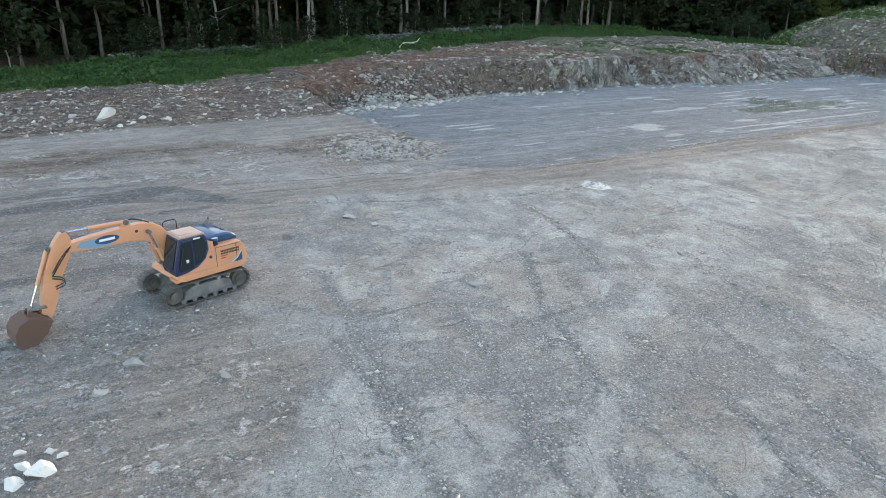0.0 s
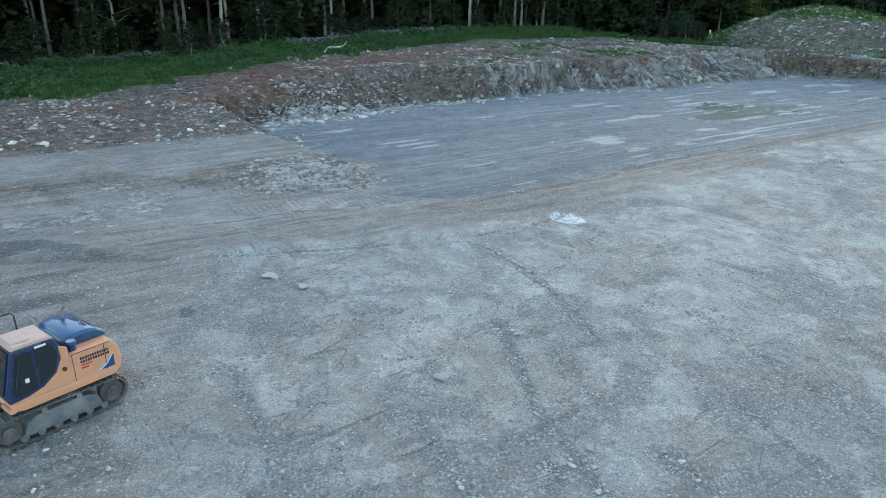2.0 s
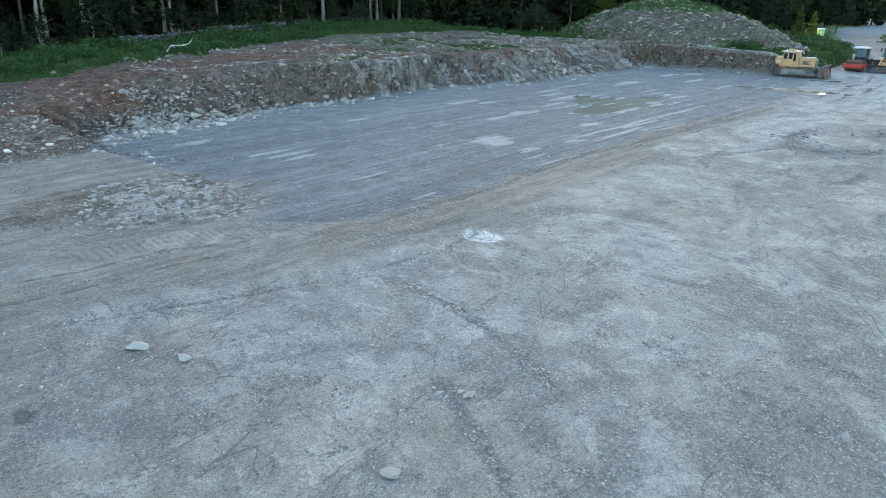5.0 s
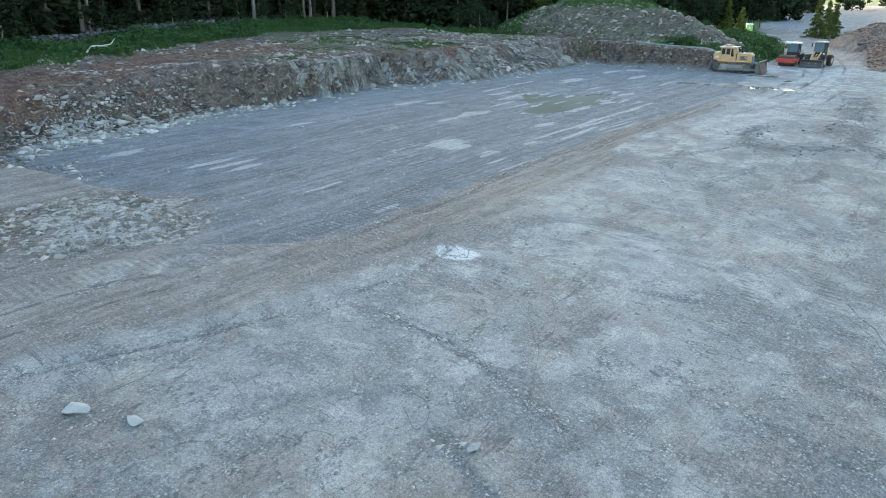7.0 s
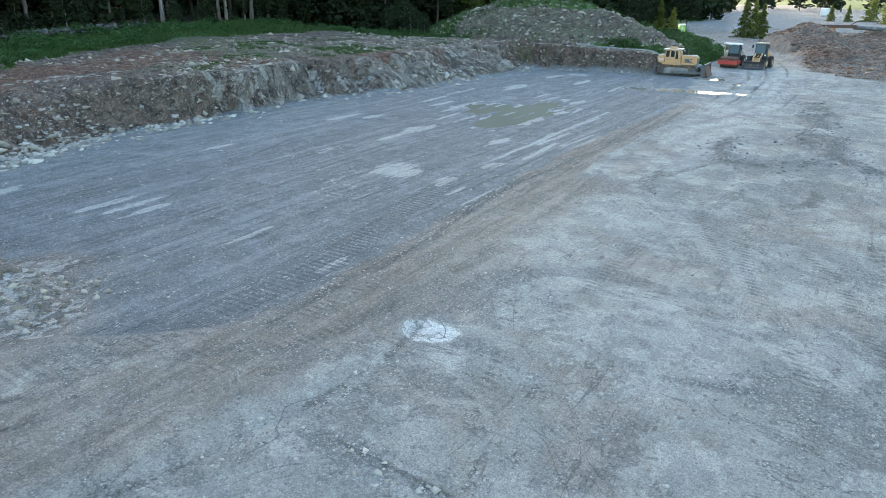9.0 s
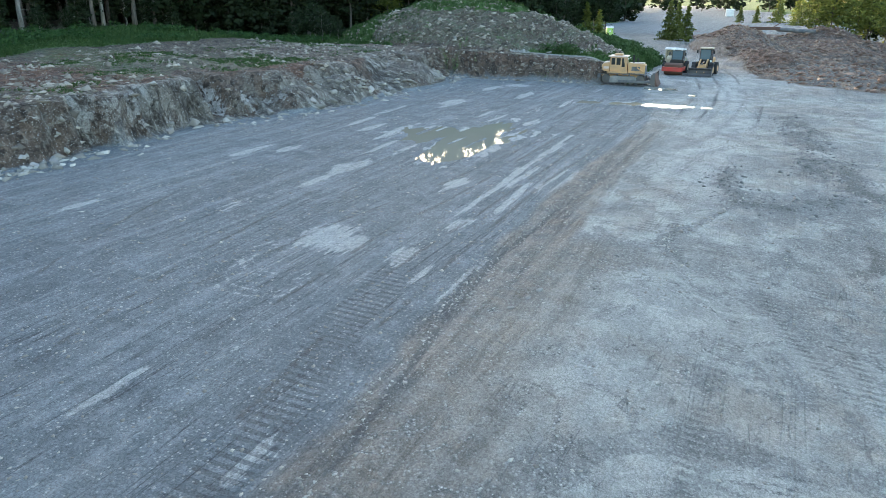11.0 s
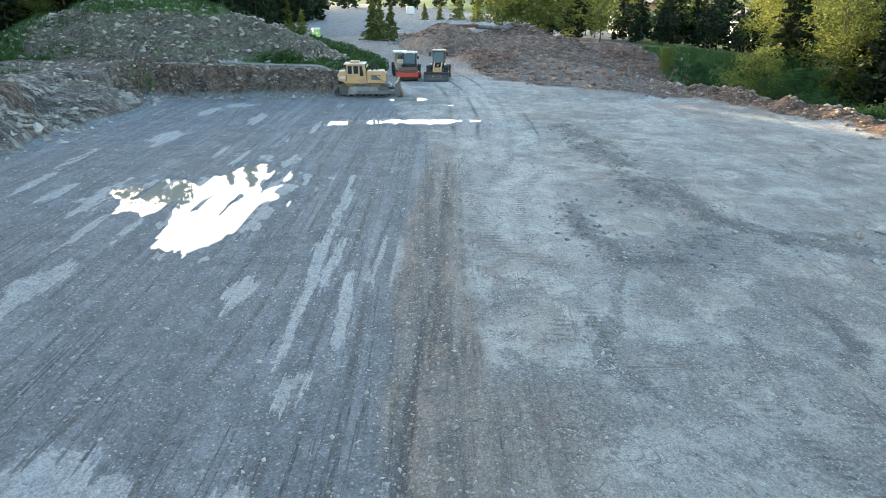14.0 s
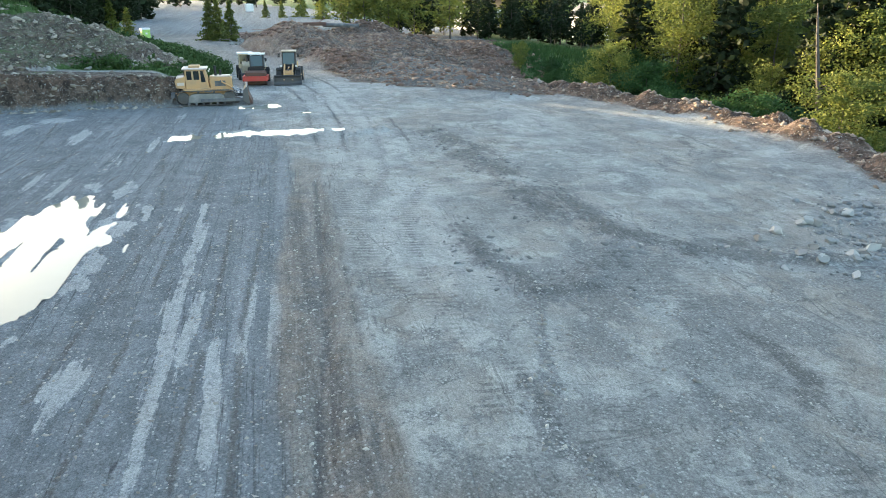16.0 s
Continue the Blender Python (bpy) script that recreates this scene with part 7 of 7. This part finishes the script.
# ---- portable toilet ----
def toilet(x, y, z, turn):
    wc = thing("portable_toilet", "lime green portable toilet with a pale roof", "portable toilet", x, y, z, turn)
    body = part("body", made(box, -0.55, 0.55, -0.55, 0.55, 0.08, 2.0, bevel=0.04), LIME, wc)
    part("base_skid", made(box, -0.6, 0.6, -0.6, 0.6, 0.0, 0.1, bevel=0.02), BLACK, wc)
    bm = bmesh.new()
    prism(bm, [(-0.6, 2.0), (-0.58, 2.12), (-0.35, 2.24), (0.35, 2.24), (0.58, 2.12), (0.6, 2.0)], -0.6, 0.6)
    part("roof", soft(bm, 0.03), WHITE, wc, "translucent white roof")
    door = part("door", made(box, -0.57, -0.545, -0.36, 0.36, 0.16, 1.92, bevel=0.008), LIME, wc)
    part("door_handle", made(box, -0.6, -0.57, 0.22, 0.3, 0.95, 1.15), BLACK, door)
    part("door_sign", made(box, -0.58, -0.572, -0.14, 0.14, 1.35, 1.6), WHITE, door, "white door sign")
    for zz in (0.3, 1.7):
        part("hinge", made(box, -0.585, -0.56, -0.4, -0.34, zz, zz + 0.12), BLACK, door)
    for zz in (1.72, 1.8, 1.88):
        part("vent_slot", made(box, -0.3, 0.3, -0.565, -0.548, zz, zz + 0.03), BLACK, body)
    return wc


toilet(148, 57.2, ground_z(148, 57.2), 25)


# ---- rocks ----
def rock_mesh(seed, material):
    rng = np.random.default_rng(seed)
    bm = bmesh.new()
    bmesh.ops.create_icosphere(bm, subdivisions=3, radius=0.5)
    cuts = rng.normal(size=(14, 3))
    cuts /= np.linalg.norm(cuts, axis=1)[:, None]
    depth = rng.uniform(0.16, 0.36, 14)
    for v in bm.verts:
        p = np.array(v.co)
        for c, d in zip(cuts, depth):
            over = p @ c - d
            if over > 0:
                p = p - c * over
        p = p * (1 + 0.05 * noise.noise(Vector(p) * 4 + Vector((seed, 0, 0))) + 0.03 * noise.noise(Vector(p) * 11 + Vector((0, seed, 0))))
        v.co = p
    span = [max(v.co[k] for v in bm.verts) - min(v.co[k] for v in bm.verts) for k in range(3)]
    for v in bm.verts:
        v.co = [v.co[k] / span[k] for k in range(3)]
    me = bpy.data.meshes.new("rock")
    bm.to_mesh(me)
    bm.free()
    me.materials.append(material)
    return me


ROCKS = [rock_mesh(i, BOULDER) for i in range(7)]
WHITE_ROCKS = [rock_mesh(i, WHITE_STONE) for i in range(3)]
CHALKY = stone_material("chalky_stone", (0.24, 0.222, 0.205), (0.5, 0.47, 0.435), 1.2, False)
CHALKY_ROCKS = [rock_mesh(20 + i, CHALKY) for i in range(5)]
rng = np.random.default_rng(31)


def rock(x, y, size, flat, label, group, white=False, chalky=False):
    k = int(rng.integers(7))
    ob = new("rock", CHALKY_ROCKS[k % 5] if chalky else WHITE_ROCKS[k % 3] if white else ROCKS[k])
    s = np.array([1.0, rng.uniform(0.65, 0.9), flat]) * size
    ob.matrix_world = pose(x, y, ground_z(x, y) + 0.22 * flat * size, rng.uniform(-12, 12), rng.uniform(-12, 12), rng.uniform(0, 360)) @ Matrix.Diagonal((*s, 1))
    return tagged(ob, label, "rock", group)


rock(1.4, 60.3, 1.75, 0.75, "large white boulder on dark soil", "", True)
rock(-0.9, 61.6, 0.7, 0.7, "pale rock near the white boulder", "rocks on the soil strip")
for x, y, s in ((4.0, 59.0, 0.6), (5.7, 57.9, 0.75), (3.1, 57.7, 0.5), (8.5, 58.7, 0.4), (-3.5, 60.4, 0.45), (12.5, 57.6, 0.55), (14.8, 58.2, 0.6), (17, 58.0, 0.5), (2.2, 57.0, 0.5)):
    rock(x, y, s, 0.6, "pale rock on the dark soil strip", "rocks on the soil strip", True)
for x, y, s in ((-2.8, 18.3, 0.55), (-2.4, 17.9, 0.7), (-3.0, 17.7, 0.5), (-2.2, 18.7, 0.35), (-2.9, 19.0, 0.35), (-1.9, 18.4, 0.3)):
    rock(x, y, s, 0.65, "white broken rock in a small heap", "white rocks in the brown soil", True)
for x, y, s in ((11.3, 32.6, 0.75), (12.0, 31.1, 0.6), (13.2, 23.0, 0.55), (23.6, 22.0, 0.4), (17.1, 24.0, 0.45), (23.2, 15.8, 0.45), (5.9, 15.2, 0.35), (0.2, 22.4, 0.7), (2.7, 20.5, 0.5), (-0.9, 21.1, 0.5), (14.9, 18.2, 0.4), (36.9, 30.4, 0.3), (33, 26, 0.3), (46, 33.5, 0.3), (43.2, 30, 0.3), (40.2, 35.4, 0.35), (41.1, 35.2, 0.3), (39.2, 35.6, 0.3), (52, 31, 0.25)):
    rock(x, y, s, 0.32, "flat pale rock pressed into the gravel", "flat rocks on the pad")
for i in range(80):  # tipped rock at the outer edge of the pad
    f = rng.uniform()
    x, y = np.interp(f, [0, 0.5, 1], [66.3, 61.5, 56.5]), np.interp(f, [0, 0.5, 1], [8, 12.4, 14.6])
    rock(x + rng.normal(0, 1.1), y + rng.normal(-0.6, 1.5), 0.14 + 0.62 * rng.uniform() ** 2, 0.65, "grey angular rock tipped at the pad's edge", "tipped rocks at the pad edge")
for x, y, s in ((61.8, 17.2, 0.55), (62.6, 15.6, 0.75), (60.5, 15.2, 0.6), (59.6, 16.6, 0.5), (63.8, 13.4, 0.6), (58.4, 18.4, 0.35), (60.8, 19.4, 0.3), (57.2, 16, 0.5)):
    rock(x, y, s, 0.7, "pale angular rock on the churned pad edge", "tipped rocks at the pad edge", chalky=True)
for i in range(115):  # fallen from the bank
    x = rng.uniform(24, 37) if i < 95 else rng.uniform(37, 50)
    rock(x, float(np.interp(x, *PIT_BACK)) + rng.normal(0.3, 1.0) + (rng.uniform(0, 2.5) if x < 30 else 0), 0.18 + 0.62 * rng.uniform() ** 2.6, 0.55, "pale rock fallen from the bank", "rocks at the foot of the bank", chalky=True)
for x, y, s in ((60.4, 70.0, 0.9), (57.2, 69.5, 0.8), (67.5, 68.2, 0.8), (79.5, 65.2, 0.8), (63, 69.2, 0.6), (71.5, 66.6, 0.7)):
    rock(x, y, s, 0.8, "pale rock fallen from the cut bank", "bedrock in the cut bank", chalky=True)
for x, y, s in ((141, 62.6, 2.2), (141.6, 60.4, 1.9), (138.5, 64.2, 1.2), (107, 51.5, 0.8), (105.5, 55, 0.7), (106.2, 53.4, 0.55), (108.5, 49.5, 0.7), (103.5, 67, 0.6), (104.5, 58, 0.6)):
    rock(x, y, s, 0.75, "pale rounded boulder in the grass", "boulders by the mound")
for i in range(16):
    rock(158 + rng.uniform(0, 9), 45.5 + rng.uniform(-1.0, 1.6), rng.uniform(0.5, 1.1), 0.7, "grey rock at the foot of the spoil heap", "rocks by the spoil heap")
for i in range(14):
    rock(103 + rng.uniform(0, 14), 9 + rng.uniform(-1, 9), rng.uniform(0.3, 0.7), 0.6, "grey rock on the tipped bank", "rocks on the tipped bank")


# ---- old field-stone wall along the wood ----
def stone_wall():
    rng = np.random.default_rng(8)
    xs, ys = [], []
    n = 2600
    x = rng.uniform(-14, 70, n)
    y = np.array([wood_edge(v) for v in x]) - 0.6 + rng.normal(size=n) * 0.45
    keep = vnoise(x * 0.08, x * 0, 5) > -0.25
    x, y = x[keep], y[keep]
    ob = strew("stone_wall", x, y, sizes(rng, len(x), 0.2, 0.6, 1.6), WALL_STONE, "tumbled grey field-stone wall along the forest edge", 21, -0.05, "stone wall", False)
    co = np.empty(len(ob.data.vertices) * 3, np.float32)
    ob.data.vertices.foreach_get("co", co)
    co = co.reshape(-1, 12, 3)
    co[:, :, 2] += (rng.uniform(0, 0.6, len(co)))[:, None]
    ob.data.vertices.foreach_set("co", co.ravel())
    ob.data.update()
    ob["kind"] = "structure"
    return ob


stone_wall()


# ---- a bleached fallen branch in the grass ----
def fallen_branch(x, y, turn):
    ob = thing("fallen_branch", "bleached fallen branch lying in the grass", "branch", x, y, ground_z(x, y), turn)
    pale = bark_material("bleached_wood", (0.42, 0.4, 0.36), (0.6, 0.58, 0.53))
    part("stem", tube(bmesh.new(), [(-1.6, 0, 0.25), (-0.8, 0.2, 0.75), (0.3, 0.05, 0.7), (1.2, -0.2, 0.85), (2.0, 0.1, 1.35)], [0.09, 0.08, 0.07, 0.05, 0.02], 7), pale, ob, smooth=True)
    part("twig", tube(bmesh.new(), [(-0.6, 0.2, 0.74), (0.1, 0.9, 0.45), (0.9, 1.3, 0.5)], [0.05, 0.04, 0.015], 6), pale, ob, smooth=True)
    part("twig", tube(bmesh.new(), [(0.5, 0.0, 0.7), (1.1, -0.7, 0.35), (1.9, -0.8, 0.3)], [0.05, 0.035, 0.012], 6), pale, ob, smooth=True)
    return ob


fallen_branch(38.6, 85.2, 15)


# ---- rusty steel beside the spoil heap ----
def steel_frame(x, y, turn):
    ob = thing("steel_conveyor", "rusty steel conveyor frame lying on the spoil heap", "steel frame", x, y, ground_z(x, y) + 0.9, turn)
    part("beam", made(box, -5.0, 2.5, -0.45, -0.3, 0.6, 1.15, bevel=0.02), RUSTY, ob)
    part("beam", made(box, -5.0, 2.5, 0.3, 0.45, 0.6, 1.15, bevel=0.02), RUSTY, ob)
    for i in range(7):
        part("cross_bar", made(box, -4.7 + i * 1.15, -4.55 + i * 1.15, -0.32, 0.32, 0.7, 0.85), RUSTY, ob)
    part("pipe", made(rod, (2.0, 0.0, 0.75), (8.5, 0.2, 0.35), 0.38, 18), FRAME, ob, "dark steel pipe")
    part("pipe_flange", made(rod, (8.4, 0.2, 0.36), (8.6, 0.2, 0.35), 0.52, 18), FRAME, ob)
    part("hopper", made(box, -4.2, -1.0, -0.9, 0.9, 0.0, 0.62, bevel=0.03), plain("orange_primer", (0.42, 0.16, 0.05), 0.7, worn=0.5), ob, "orange-painted hopper box")
    part("stay", made(rod, (1.4, 0.35, 1.1), (2.6, 0.35, 1.9), 0.08, 8), RUSTY, ob)
    return ob


steel_frame(168, 32.6, -80)


# ---- white house behind the tree belt ----
def white_house(x, y, turn):
    ob = thing("white_house", "white gabled house half hidden by trees", "house", x, y, ground_z(x, y), turn)
    part("wall", made(box, -7, 7, -4.5, 4.5, 0, 6.0), WHITE, ob)
    bm = bmesh.new()
    roof = [(-5.2, 5.8), (0, 9.2), (5.2, 5.8), (5.2, 6.1), (0, 9.5), (-5.2, 6.1)]
    prism(bm, roof, -7.5, 7.5)
    bmesh.ops.rotate(bm, verts=bm.verts, cent=(0, 0, 0), matrix=Matrix.Rotation(math.pi / 2, 3, "Z"))
    part("roof", bm, FRAME, ob, "dark grey pitched roof")
    for side in (-1, 1):
        for i in range(4):
            for z in (1.2, 3.9):
                lo, hi = sorted((4.48 * side, 4.54 * side))
                w = part("window", made(box, -5.4 + i * 3.2, -4.3 + i * 3.2, lo, hi, z, z + 1.5), WHITE, ob)
                lo, hi = sorted((4.52 * side, 4.56 * side))
                part("pane", made(box, -5.3 + i * 3.2, -4.4 + i * 3.2, lo, hi, z + 0.1, z + 1.4), GLASS, w)
    for z in (1.2, 3.9):
        for yy in (-2.2, 1.2):
            w = part("window", made(box, -7.05, -6.99, yy, yy + 1.1, z, z + 1.5), WHITE, ob)
            part("pane", made(box, -7.07, -7.03, yy + 0.1, yy + 1.0, z + 0.1, z + 1.4), GLASS, w)
    return ob


def container(x, y, turn):
    ob = thing("site_container", "white site container at the far side of the lot", "container", x, y, ground_z(x, y), turn)
    body = part("body", made(box, -3.0, 3.0, -1.2, 1.2, 0.15, 2.6, bevel=0.04), WHITE, ob)
    for i in range(14):
        for side in (-1, 1):
            part("rib", made(box, -2.8 + 0.42 * i, -2.68 + 0.42 * i, 1.2 * side - 0.03, 1.2 * side + 0.03, 0.3, 2.45), WHITE, body)
    part("door", made(box, -3.03, -2.99, -1.0, 1.0, 0.3, 2.45, bevel=0.01), WHITE, ob)
    part("skid", made(box, -3.0, 3.0, -1.1, 1.1, 0.0, 0.16), FRAME, ob)
    return ob


container(300, 48.6, 8)
white_house(222, -14, 20)
white_house(228, -48, 5)
